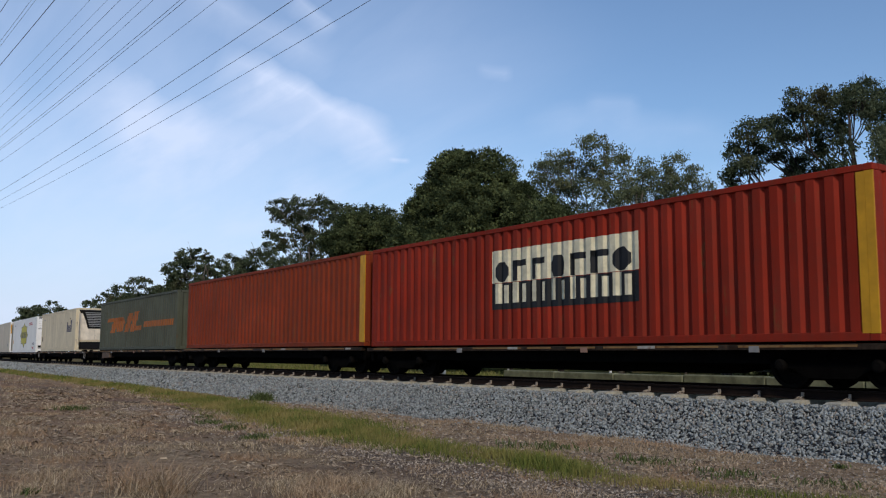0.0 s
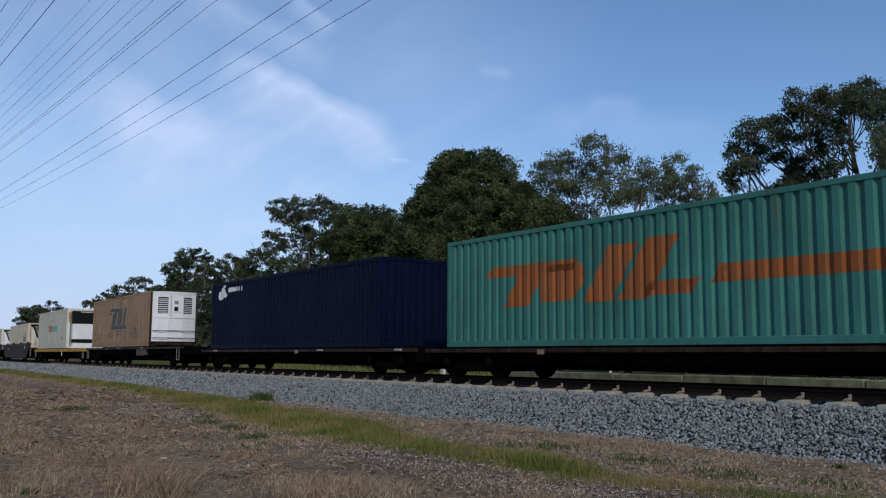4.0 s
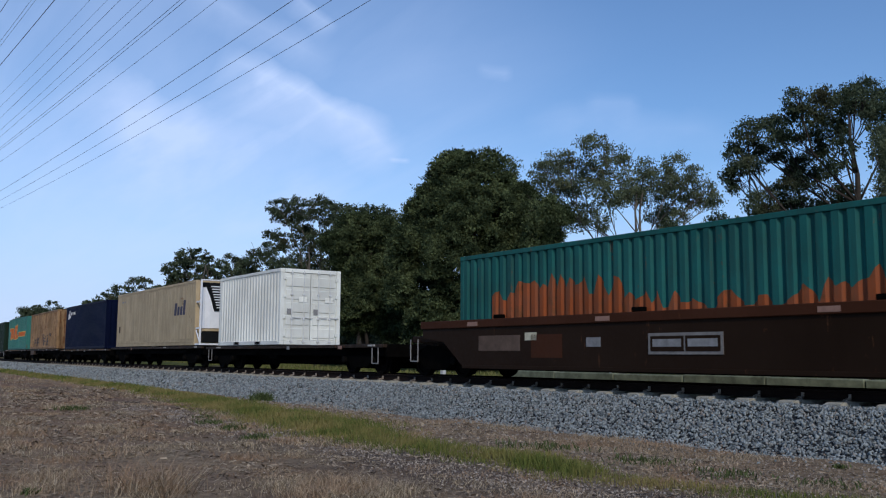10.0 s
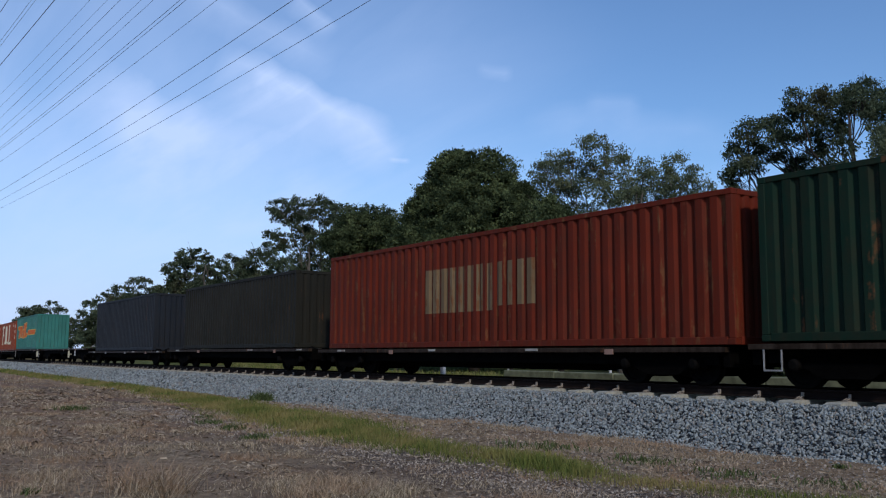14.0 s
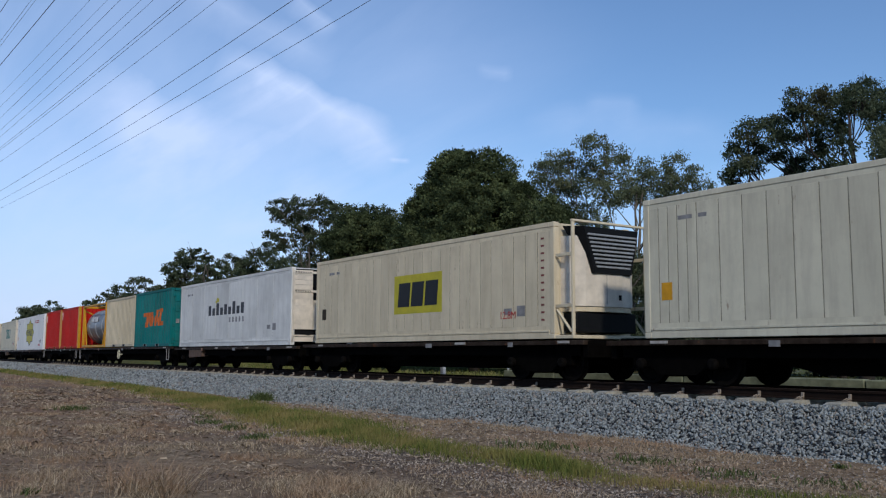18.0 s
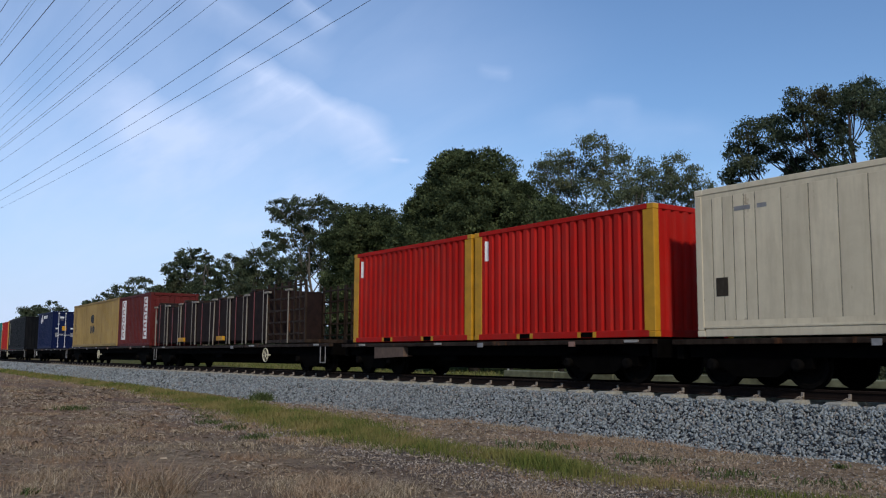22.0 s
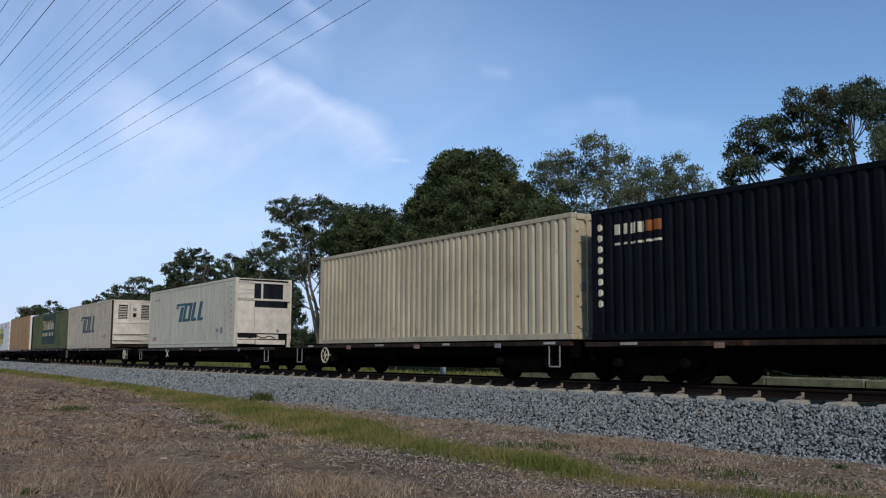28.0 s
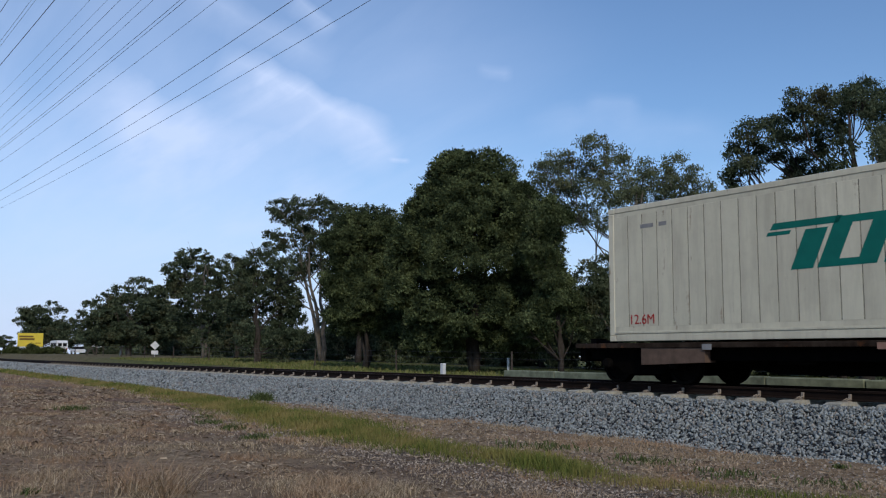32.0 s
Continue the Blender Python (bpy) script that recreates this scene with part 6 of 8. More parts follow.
def flat_wagon(ob, L, deck, sill_mat, opts, rng):
    x = L / 2
    bx = x - 1.75
    for sy in (-1, 1):
        a, b = sorted((sy * 1.24, sy * 1.10))
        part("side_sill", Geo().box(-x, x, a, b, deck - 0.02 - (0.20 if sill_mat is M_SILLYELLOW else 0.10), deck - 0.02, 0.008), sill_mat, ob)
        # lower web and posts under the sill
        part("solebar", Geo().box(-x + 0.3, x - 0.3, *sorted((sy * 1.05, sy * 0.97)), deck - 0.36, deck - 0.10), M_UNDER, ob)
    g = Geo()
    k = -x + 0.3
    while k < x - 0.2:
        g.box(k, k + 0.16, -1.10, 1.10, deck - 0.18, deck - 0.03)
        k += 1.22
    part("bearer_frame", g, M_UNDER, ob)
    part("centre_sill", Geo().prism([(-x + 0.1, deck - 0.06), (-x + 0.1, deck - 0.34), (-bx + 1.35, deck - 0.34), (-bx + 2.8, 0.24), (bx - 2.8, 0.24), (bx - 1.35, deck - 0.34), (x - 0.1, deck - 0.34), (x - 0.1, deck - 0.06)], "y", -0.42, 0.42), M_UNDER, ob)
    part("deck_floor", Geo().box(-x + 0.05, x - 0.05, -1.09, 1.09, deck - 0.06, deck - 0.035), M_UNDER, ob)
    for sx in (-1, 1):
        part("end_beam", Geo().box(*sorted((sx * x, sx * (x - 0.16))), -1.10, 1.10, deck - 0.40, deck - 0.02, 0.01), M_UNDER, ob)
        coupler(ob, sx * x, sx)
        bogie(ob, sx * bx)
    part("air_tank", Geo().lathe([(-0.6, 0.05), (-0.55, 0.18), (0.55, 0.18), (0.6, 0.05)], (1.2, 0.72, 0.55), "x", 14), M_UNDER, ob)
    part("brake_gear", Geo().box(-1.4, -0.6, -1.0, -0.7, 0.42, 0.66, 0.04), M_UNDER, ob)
    for u in (-x * 0.45, x * 0.1, x * 0.62):
        if rng.random() < 0.8:
            part("data_plate", Geo().box(u, u + rng.uniform(0.14, 0.28), -1.252, -1.24, deck - 0.16 if sill_mat is not M_SILLYELLOW else deck - 0.2, deck - 0.05), M_SIDEMARK if rng.random() < 0.6 else M_GREY, ob)
    for u in (-x * 0.83, -x * 0.2, x * 0.3, x * 0.88):
        if rng.random() < 0.6:
            part("sill_tag", Geo().box(u, u + rng.uniform(0.3, 0.5), -1.254, -1.24, deck - 0.085, deck - 0.03), M_TAG, ob)
    if "stripe" in opts:
        u = -x + 0.4
        while u < x - 1.0:
            w = rng.uniform(0.8, 2.6)
            part("sill_stripe", Geo().box(u, min(u + w, x - 0.3), -1.248, -1.24, deck - 0.075, deck - 0.035), M_STRIPEOCHRE, ob)
            u += w + rng.uniform(0.1, 0.9)
    if "steps" in opts:
        for u in (-x + 0.5, x - 0.5):
            steps(ob, u, -1.22, 0.32, deck - 0.1, M_GREY)
    if "wheel" in opts:
        hand_wheel(ob, opts["wheel"], -1.26, 0.56, M_CREAMSIGN)
    if "cross" in opts:
        u = opts["cross"]
        part("lever", Geo().tube([(u - 0.16, -1.25, 0.46), (u + 0.16, -1.25, 0.74)], 0.02, 5).tube([(u + 0.16, -1.25, 0.46), (u - 0.14, -1.25, 0.74)], 0.02, 5), M_WHITE, ob)
    if "box" in opts:
        u = opts["box"]
        part("tool_box", Geo().prism([(u, deck - 0.08), (u, deck - 0.46), (u + 1.6, deck - 0.40), (u + 1.6, deck - 0.08)], "y", -1.22, -0.9), M_GREYBROWN, ob, "rusty grey battery box")


M_TAG = paint("chipped_tag_paint", (0.46, 0.43, 0.38), 0.4, 0.5)
M_STRIPEOCHRE = paint("worn_ochre_stripe", (0.26, 0.14, 0.05), 0.5, 0.5)
M_GREYBROWN = plain_paint("rusty_grey_paint", (0.13, 0.085, 0.06), 0.8, 0.0, 0.35, 4.0)


def well_wagon(ob, L, opts, first, last):
    """Deep well between the bogies: plate sides with a chord along the top and sloped ends."""
    x = L / 2
    a = x - 0.75
    for sy in (-1, 1):
        y0, y1 = sorted((sy * 1.38, sy * 1.32))
        part("well_side", Geo().prism([(-a, 1.32), (-a, 1.02), (-a + 0.95, 0.92), (-a + 1.8, 0.30), (a - 1.8, 0.30), (a - 0.95, 0.92), (a, 1.02), (a, 1.32)], "y", y0, y1), M_WELL, ob)
        part("top_chord", Geo().box(-a - 0.05, a + 0.05, *sorted((sy * 1.43, sy * 1.28)), 1.26, 1.46, 0.015), M_WELLTOP, ob)
        part("bottom_chord", Geo().box(-a + 1.8, a - 1.8, *sorted((sy * 1.40, sy * 1.25)), 0.24, 0.33, 0.01), M_WELL, ob)
    part("well_floor", Geo().box(-a + 1.6, a - 1.6, -1.3, 1.3, 0.22, 0.28), M_UNDER, ob)
    for sx in (-1, 1):
        part("end_platform", Geo().box(*sorted((sx * (a - 2.0), sx * (x - 0.1))), -1.3, 1.3, 0.90, 1.08, 0.02), M_WELL, ob)
        part("end_bulkhead", Geo().box(*sorted((sx * (a - 2.05), sx * (a - 1.95))), -1.3, 1.3, 0.28, 1.05), M_WELL, ob)
        for k in (-0.8, 0.0, 0.8):
            part("end_post", Geo().tube([(sx * (x - 0.25), k, 1.0), (sx * (x - 0.25), k, 1.34)], 0.03, 6), M_UNDER, ob)
    for u in (-a * 0.78, -a * 0.3, a * 0.25, a * 0.72):
        part("chord_marker", Geo().box(u, u + 0.42, -1.436, -1.43, 1.30, 1.40), M_SIDEMARK, ob)
        part("guide_block", Geo().box(u + 1.0, u + 1.3, -1.40, -1.24, 1.46, 1.56, 0.015), M_UNDER, ob)
    part("data_plate", Geo().box(-a * 0.55, -a * 0.55 + 0.42, -1.386, -1.38, 0.92, 1.10), M_CREAMSIGN, ob)
    part("data_plate", Geo().box(a * 0.66, a * 0.66 + 0.5, -1.386, -1.38, 1.02, 1.20), M_CREAMSIGN, ob)
    prof = [(-L / 2, 0.0), (L / 2, 0.0)]
    rng = random.Random(L)
    if opts == "teal_art":
        layers = ((M_GRAFFBLUE, [[(4.1, 0.40), (8.7, 0.34), (8.9, 0.62), (8.6, 1.0), (7.9, 1.2), (5.0, 1.22), (4.3, 0.8)]]),
                  (M_GRAFFGREEN, [[(4.7, 0.92), (6.9, 0.86), (7.5, 1.02), (7.3, 1.24), (4.8, 1.24), (4.5, 1.08)], disc(5.3, 0.66, 0.4, 0.16), disc(7.3, 0.62, 0.35, 0.2)]),
                  (M_GRAFFYELLOW, [disc(5.0, 0.80, 0.5, 0.08), disc(5.8, 0.74, 0.45, 0.10), disc(6.5, 0.82, 0.4, 0.07), disc(7.0, 0.66, 0.16, 0.18), disc(8.75, 0.55, 0.2, 0.14), disc(6.1, 0.94, 0.3, 0.06)]),
                  (M_GRAFFGREY, [[(7.75, 0.72), (8.05, 0.60), (8.1, 0.86)], [(6.7, 0.44), (7.0, 0.46), (6.8, 0.66)], disc(5.6, 0.50, 0.22, 0.06), [(8.3, 0.42), (8.5, 0.42), (8.35, 0.7)]]))
        for k, (m, polys) in enumerate(layers):
            for q, poly in enumerate(polys):
                part("graffiti", painted([poly], prof, L, -1.38, 0.004 + 0.005 * k + 0.0006 * q), m, ob)
        part("graffiti", painted([para(4.6, 7.0, 1.28, 1.44, 0.1)], prof, L, -1.43), M_GRAFFGREEN, ob)
        part("graffiti", painted([para(7.0, 8.0, 1.27, 1.45, 0.12)], prof, L, -1.43, 0.007), M_GRAFFYELLOW, ob)
    if opts == "grey_art":
        for k in range(5):
            u, v = 6.9 + k * 0.78, 0.78 + 0.03 * (-1) ** k
            part("graffiti", painted([disc(u, v, 0.56, 0.46, 9)], prof, L, -1.38, 0.003 + 0.001 * (k % 2)), M_WHITE, ob)
        for k in range(5):
            u, v = 6.9 + k * 0.78, 0.78 + 0.03 * (-1) ** k
            part("graffiti", painted([disc(u, v, 0.50, 0.39, 9)], prof, L, -1.38, 0.006 + 0.001 * (k % 2)), M_GRAFFGREY, ob)
            part("graffiti", painted([para(u - 0.3, u - 0.22, 0.5, 1.05, 0.12)], prof, L, -1.38, 0.0095), M_GRAFF, ob)
    if opts == "scrawl":
        sign_parts("graffiti", [para(0.9 + 0.16 * k, 0.95 + 0.16 * k, 0.95 - 0.03 * (k % 3), 1.2, 0.1 * (-1) ** k) for k in range(9)], prof, L, -1.38, 0.004, M_CREAMSIGN, ob)
    if opts == "boards":
        part("notice_board", Geo().box(-1.40, 0.42, -1.40, -1.385, 0.60, 1.02), M_NOTICE, ob)
        for k in range(2):
            part("notice", Geo().box(-1.34 + 0.88 * k, -0.50 + 0.86 * k, -1.406, -1.40, 0.66, 0.96), M_WELL, ob)
            part("notice_text", Geo().box(-1.28 + 0.88 * k, -0.56 + 0.86 * k, -1.41, -1.406, 0.75, 0.90), M_GREY, ob)
        part("patch", Geo().box(-7.0, -5.4, -1.386, -1.38, 0.68, 1.05), M_GREYBROWN, ob)
        part("patch", Geo().box(-5.0, -3.95, -1.386, -1.38, 0.52, 1.05), M_WELLTOP, ob)
        part("data_plate", Geo().box(-3.18, -2.75, -1.386, -1.38, 0.76, 0.96), M_GREY, ob)
    if first:
        bogie(ob, x - 0.2)
        coupler(ob, x - 0.1, 1)
        steps(ob, x - 0.3, -1.36, 0.4, 1.0, M_GREY)
        hand_wheel(ob, x - 0.6, -1.0, 1.45, M_STEEL, 0.28)
    bogie(ob, -x + (0.9 if last else 0.0))
    if last:
        coupler(ob, -x + 0.1, -1)
        steps(ob, -x + 0.3, -1.36, 0.4, 1.0, M_GREY)


M_NOTICE = plain_paint("notice_frame_paint", (0.22, 0.20, 0.18), 0.7, 0.0, 0.25, 6.0)
M_SIDEMARK = plain_paint("pale_side_marker", (0.30, 0.17, 0.12), 0.5, 0.0, 0.2, 5.0)
M_GRAFFGREEN = plain_paint("graffiti_sage", (0.13, 0.19, 0.11), 0.5, 0.0, 0.35, 3.0)

# tail, head, kind, deck height, details
WAGONS = [
    (-24.05, -7.2, "flat", 0.80, {"stripe": 1}), (-41.1, -24.4, "flat", 0.82, {"stripe": 1}), (-58.6, -41.4, "flat", 0.79, {"box": -6.0, "stripe": 1}),
    (-78.3, -60.2, "flat", 0.74, {"steps": 1, "stripe": 1}), (-95.1, -78.9, "flat", 0.68, {"stripe": 1}), (-111.5, -95.7, "flat", 0.71, {}), (-129.0, -112.1, "flat", 0.76, {}), (-146.6, -129.6, "flat", 0.78, {}),
    (-168.3, -149.3, "tan", 0.95, {"steps": 1, "box": 2.0}), (-188.0, -168.8, "yellow", 0.95, {"steps": 1, "cross": 2.1}),
    (-209.3, -189.0, "well", 0, "plain"), (-230.5, -209.3, "well", 0, "grey_art"), (-251.0, -230.5, "well", 0, "scrawl"), (-271.5, -251.0, "well", 0, "teal_art"), (-292.0, -271.5, "well", 0, "boards"),
    (-308.4, -293.6, "flat", 0.91, {"steps": 1}), (-324.3, -309.0, "flat", 0.95, {}), (-339.1, -325.0, "flat", 0.88, {"stripe": 1}), (-354.6, -339.8, "flat", 0.94, {"box": -5.5}), (-370.4, -355.2, "flat", 0.94, {"stripe": 1}),
    (-389.4, -371.2, "flat", 0.81, {"steps": 1}), (-406.3, -389.9, "flat", 0.76, {}), (-422.2, -407.0, "flat", 0.80, {}), (-438.5, -423.0, "flat", 0.75, {}),
    (-455.7, -439.4, "flat", 0.95, {"wheel": 3.0, "cross": 5.0}), (-471.2, -456.6, "flat", 0.95, {"steps": 1, "wheel": 6.4}), (-486.7, -471.9, "flat", 0.88, {}), (-501.8, -487.3, "flat", 0.90, {}), (-516.3, -502.5, "flat", 0.93, {}),
    (-530.0, -516.8, "flat", 0.89, {"box": -4.6}), (-550.3, -530.5, "flat", 0.95, {"wheel": 0.5, "steps": 1}), (-563.8, -550.7, "flat", 0.93, {"steps": 1}), (-578.9, -564.3, "flat", 0.88, {}), (-593.9, -579.1, "flat", 0.89, {"box": -1.5}),
    (-609.3, -594.4, "flat", 0.91, {}), (-622.8, -609.8, "flat", 0.93, {"box": -4.5}), (-642.8, -623.6, "flat", 0.96, {"wheel": 4.5, "steps": 1}), (-662.6, -643.3, "flat", 1.01, {"wheel": -1.0}),
    (-677.6, -663.1, "flat", 0.96, {"cross": -5.6, "steps": 1}), (-702.3, -682.2, "flat", 0.95, {"wheel": -2.8, "steps": 1}), (-722.2, -702.8, "flat", 0.92, {"wheel": -4.4, "steps": 1}), (-736.5, -722.7, "flat", 0.93, {"steps": 1}),
    (-763.4, -746.2, "flat", 0.97, {"steps": 1}), (-776.8, -764.2, "flat", 0.88, {"box": 1.2}), (-791.4, -777.3, "flat", 0.91, {"wheel": -4.6, "steps": 1}), (-810.4, -793.2, "flat", 0.86, {"cross": -3.6, "steps": 1}),
    (-829.0, -812.2, "flat", 0.90, {"steps": 1, "wheel": 7.6}), (-844.4, -829.6, "flat", 0.93, {}), (-859.3, -844.9, "flat", 0.90, {}), (-874.9, -859.8, "flat", 0.88, {}), (-888.0, -875.4, "flat", 0.85, {"box": -4.4}),
]


def build_wagons():
    rng = random.Random(11)
    wells = [w for w in WAGONS if w[2] == "well"]
    for w in WAGONS:
        tail, head, kind, deck, opts = w
        if kind == "well":
            ob = thing("well_wagon", "dark brown steel well wagon, low between its bogies" + (", sprayed with graffiti" if "art" in opts else ""), "rail wagon", "wagons of the train")
            well_wagon(ob, head - tail, opts, w is wells[0], w is wells[-1])
        else:
            lab = {"flat": "black skeletal container wagon with a rusty brown sill", "tan": "weathered brown flat wagon with pale steps", "yellow": "flat wagon with a yellow side sill"}[kind]
            ob = thing("container_wagon", lab + " on the rails", "rail wagon", "wagons of the train")
            flat_wagon(ob, head - tail, deck, M_SILLYELLOW if kind == "yellow" else M_SILL, opts, rng)
        TRAIN.append((ob, (tail + head) / 2, 0.0))


build_wagons()
# ---- trees ----
def leaf_material(name, a, b, dry=None):
    m = Mat(name, 0.85, 0.0, 0.12)
    g = m.nt.nodes.new("ShaderNodeNewGeometry")
    r = g.outputs["Random Per Island"]
    lump = m.span(m.noise(1.3, 3.0, where=m.plain), 0.40, 0.62)
    col = m.mix(m.calc("MULTIPLY", m.calc("MULTIPLY", m.calc("ADD", r, 0.25), lump), 0.9), a, b)
    if dry:
        col = m.mix(m.calc("MULTIPLY", m.span(m.noise(0.6, 3.0, where=m.plain), 0.52, 0.72), 0.4), col, dry)
    m.colour(col)
    m.bsdf.inputs["Transmission Weight"].default_value = 0.0
    tr = m.nt.nodes.new("ShaderNodeBsdfTranslucent")
    m.nt.links.new(col, tr.inputs[0])
    mixs = m.nt.nodes.new("ShaderNodeMixShader")
    mixs.inputs[0].default_value = 0.25
    m.nt.links.new(m.bsdf.outputs[0], mixs.inputs[1]), m.nt.links.new(tr.outputs[0], mixs.inputs[2])
    m.nt.links.new(mixs.outputs[0], m.nt.nodes["Material Output"].inputs[0])
    return m.m


M_LEAF = {
    "gum": leaf_material("gum_leaves", (0.034, 0.048, 0.026), (0.15, 0.18, 0.10), (0.13, 0.085, 0.04)),
    "dense": leaf_material("dense_dark_leaves", (0.030, 0.043, 0.018), (0.18, 0.215, 0.092)),
    "pale": leaf_material("pale_gum_leaves", (0.085, 0.105, 0.058), (0.20, 0.225, 0.125), (0.20, 0.175, 0.07)),
    "bush": leaf_material("bush_leaves", (0.05, 0.065, 0.02), (0.12, 0.13, 0.05)),
}
M_BARK = plain_paint("grey_bark", (0.05, 0.04, 0.032), 0.9, 0.0, 0.4, 7.0)
M_BARKPALE = plain_paint("pale_gum_bark", (0.15, 0.128, 0.105), 0.9, 0.0, 0.45, 3.0)


def leaves(rng, lobes, leaf, lai, clump_r, droop=0.5):
    """Leaf blades in clumps round the shells of ellipsoids (x, y, z, rx, ry, rz); lai: leaf area over the lobe's outline."""
    V = []
    for bx, by, bz, rx, ry, rz in lobes:
        per = 22
        n = max(4, int(lai * math.pi * (rx + 0.5 * clump_r) * (rz + 0.5 * clump_r) / (0.8 * leaf * leaf) / per))
        d = rng.normal(size=(n, 3))
        d /= np.linalg.norm(d, axis=1)[:, None]
        d[:, 2] = np.where(d[:, 2] < -0.75, -d[:, 2], d[:, 2])
        rad = rng.uniform(0.5, 1.0, n) ** 0.6 * rng.uniform(0.9, 1.1, n)
        c = d * rad[:, None] * np.array([rx, ry, rz]) + np.array([bx, by, bz])
        m = n * per
        size = np.repeat(rng.uniform(0.5, 1.25, n) * clump_r, per)
        p = np.repeat(c, per, 0) + np.clip(rng.normal(size=(m, 3)), -1.9, 1.9) * size[:, None] * np.array([0.6, 0.6, 0.38])
        a = rng.normal(size=(m, 3))
        a[:, 2] -= droop * rng.random(m) * 2
        a /= np.linalg.norm(a, axis=1)[:, None]
        b = np.cross(a, rng.normal(size=(m, 3)))
        b /= np.linalg.norm(b, axis=1)[:, None] + 1e-9
        s = (leaf * rng.uniform(0.6, 1.35, m))[:, None]
        V.append(np.stack([p - a * s, p + b * s * 0.4, p + a * s, p - b * s * 0.4], 1).reshape(-1, 3))
    return np.concatenate(V)


def quads(name, V, mat):
    n = len(V) // 4
    me = bpy.data.meshes.new(name)
    me.vertices.add(len(V)), me.loops.add(4 * n), me.polygons.add(n)
    me.vertices.foreach_set("co", V.ravel())
    me.loops.foreach_set("vertex_index", np.arange(4 * n))
    me.polygons.foreach_set("loop_start", np.arange(0, 4 * n, 4))
    me.materials.append(mat)
    me.update(calc_edges=True)
    return me


LEAF_AREA = {"gum": 2.3, "dense": 3.4, "pale": 1.5, "bush": 2.6}


def tree(name, label, x, y, kind, seed, lobes, leaf=0.1, stems=1, trunk=0.16, lean=0.0, sub=0.0, lai=None, clump=0.24):
    """A tapered trunk whose limbs reach into lobes of leaf clumps (across, height over the rails, half width, half height)."""
    rng = np.random.default_rng(seed)
    z0 = ground_height(x, y) - 0.1
    ob = thing(name, label, "tree", "trees along the paddock", at=Matrix.Translation((x, y, z0)) @ Matrix.Rotation(math.atan2(-x, y), 4, "Z"))
    spread = max(abs(a) + r for a, _, r, _ in lobes)
    full, sprays = [], []
    for a, z, ra, rz in lobes:
        w = 0.4 * spread * math.sqrt(max(0.08, 1 - (a / spread) ** 2))
        d = 0.0 if sub and ra > 1.5 * sub else rng.uniform(-w, w)
        if not sub:
            rz *= 1.35
        core = (a, d, z - z0, ra, 0.6 * (ra + rz), rz)
        if sub and min(ra, rz) > 1.15 * sub:
            # a large lobe breaks up into smaller ones over its shell
            full.append((a, d, z - z0, ra * 0.86, 0.65 * (ra + rz) * 0.86, rz * 0.88))
            for k in range(int(7 * ra * rz / sub ** 2)):
                v = Vector(rng.normal(size=3)).normalized()
                q = sub * rng.uniform(0.4, 1.05)
                full.append((a + v.x * (ra - q * 0.5), d + v.y * (0.65 * (ra + rz) - q * 0.5), z - z0 + v.z * (rz - q * 0.5), q, q, q * 0.85))
        else:
            full.append(core)
            # looser sprays round and below the lobe
            for k in range(0 if sub else 3):
                v = Vector((rng.uniform(-1, 1) * ra, rng.uniform(-1, 1) * ra, rng.uniform(-1.6, 0.3) * rz))
                q = rng.uniform(0.4, 0.7)
                sprays.append((a + v.x * 0.9, d + v.y, z - z0 + v.z, ra * q, ra * q, rz * q))
    h = max(b[2] for b in full)
    bark = M_BARKPALE if kind == "pale" or (kind == "gum" and stems > 2) else M_BARK
    limbs = [b for b in full if b[3] > 0.8 * sub][:34]
    full += sprays
    for st in range(stems):
        off = Vector((rng.uniform(-0.5, 0.5), rng.uniform(-0.3, 0.3), 0)) * (0.5 if stems > 1 else 0)
        end = Vector((lean + rng.uniform(-1, 1) * spread * 0.3 * (stems > 1), rng.uniform(-1, 1) * spread * 0.3 * (stems > 1), h * rng.uniform(0.8, 0.92)))
        pts, rad = [], []
        for k in range(10):
            f = k / 9
            w = Vector((rng.normal(), rng.normal(), 0)) * 0.010 * h * (f > 0)
            pts.append(off + (end - off) * f + w)
            rad.append(trunk * (1.12 - f) / (1.0 if stems == 1 else 1.35) + 0.012 + (0.05 if k == 0 else 0))
        tr = part("trunk", Geo().tube(pts, rad, 8), bark, ob, smooth=True)
        for b in limbs[st::stems]:
            p3 = Vector(b[:3])
            low = max(0.28 * p3.z, p3.z - 0.95 * math.hypot(p3.x - end.x * 0.7, p3.y) - 0.5)
            k = int(min(8, max(1, low / end.z * 9)))
            p0 = pts[k]
            bend = (p3 - p0).length
            mid = p0.lerp(p3, 0.5) + Vector((rng.normal() * 0.11, rng.normal() * 0.11, -0.06 + rng.normal() * 0.05)) * bend
            g = Geo().tube([p0, p0.lerp(mid, 0.5), mid, mid.lerp(p3, 0.6), p3], [rad[k] * 0.5, rad[k] * 0.38, rad[k] * 0.28, rad[k] * 0.16 + 0.008, 0.01], 5)
            for q in range(4):
                t = p3 + Vector(rng.normal(size=3) * np.array([b[3], b[4], b[5]]) * 0.65)
                f = mid.lerp(p3, 0.2 + 0.2 * q)
                g.tube([f, f.lerp(t, 0.55) + Vector((0, 0, 0.06)) * bend, t], [0.024, 0.016, 0.007], 4, False)
            part("limb", g, bark, tr, smooth=True)
    part("crown", quads("crown", leaves(rng, full, leaf, lai or LEAF_AREA[kind], clump, 0.9 if kind in ("gum", "pale") else 0.4), M_LEAF[kind]), None, ob, "clumped narrow leaves with gaps")
    return ob


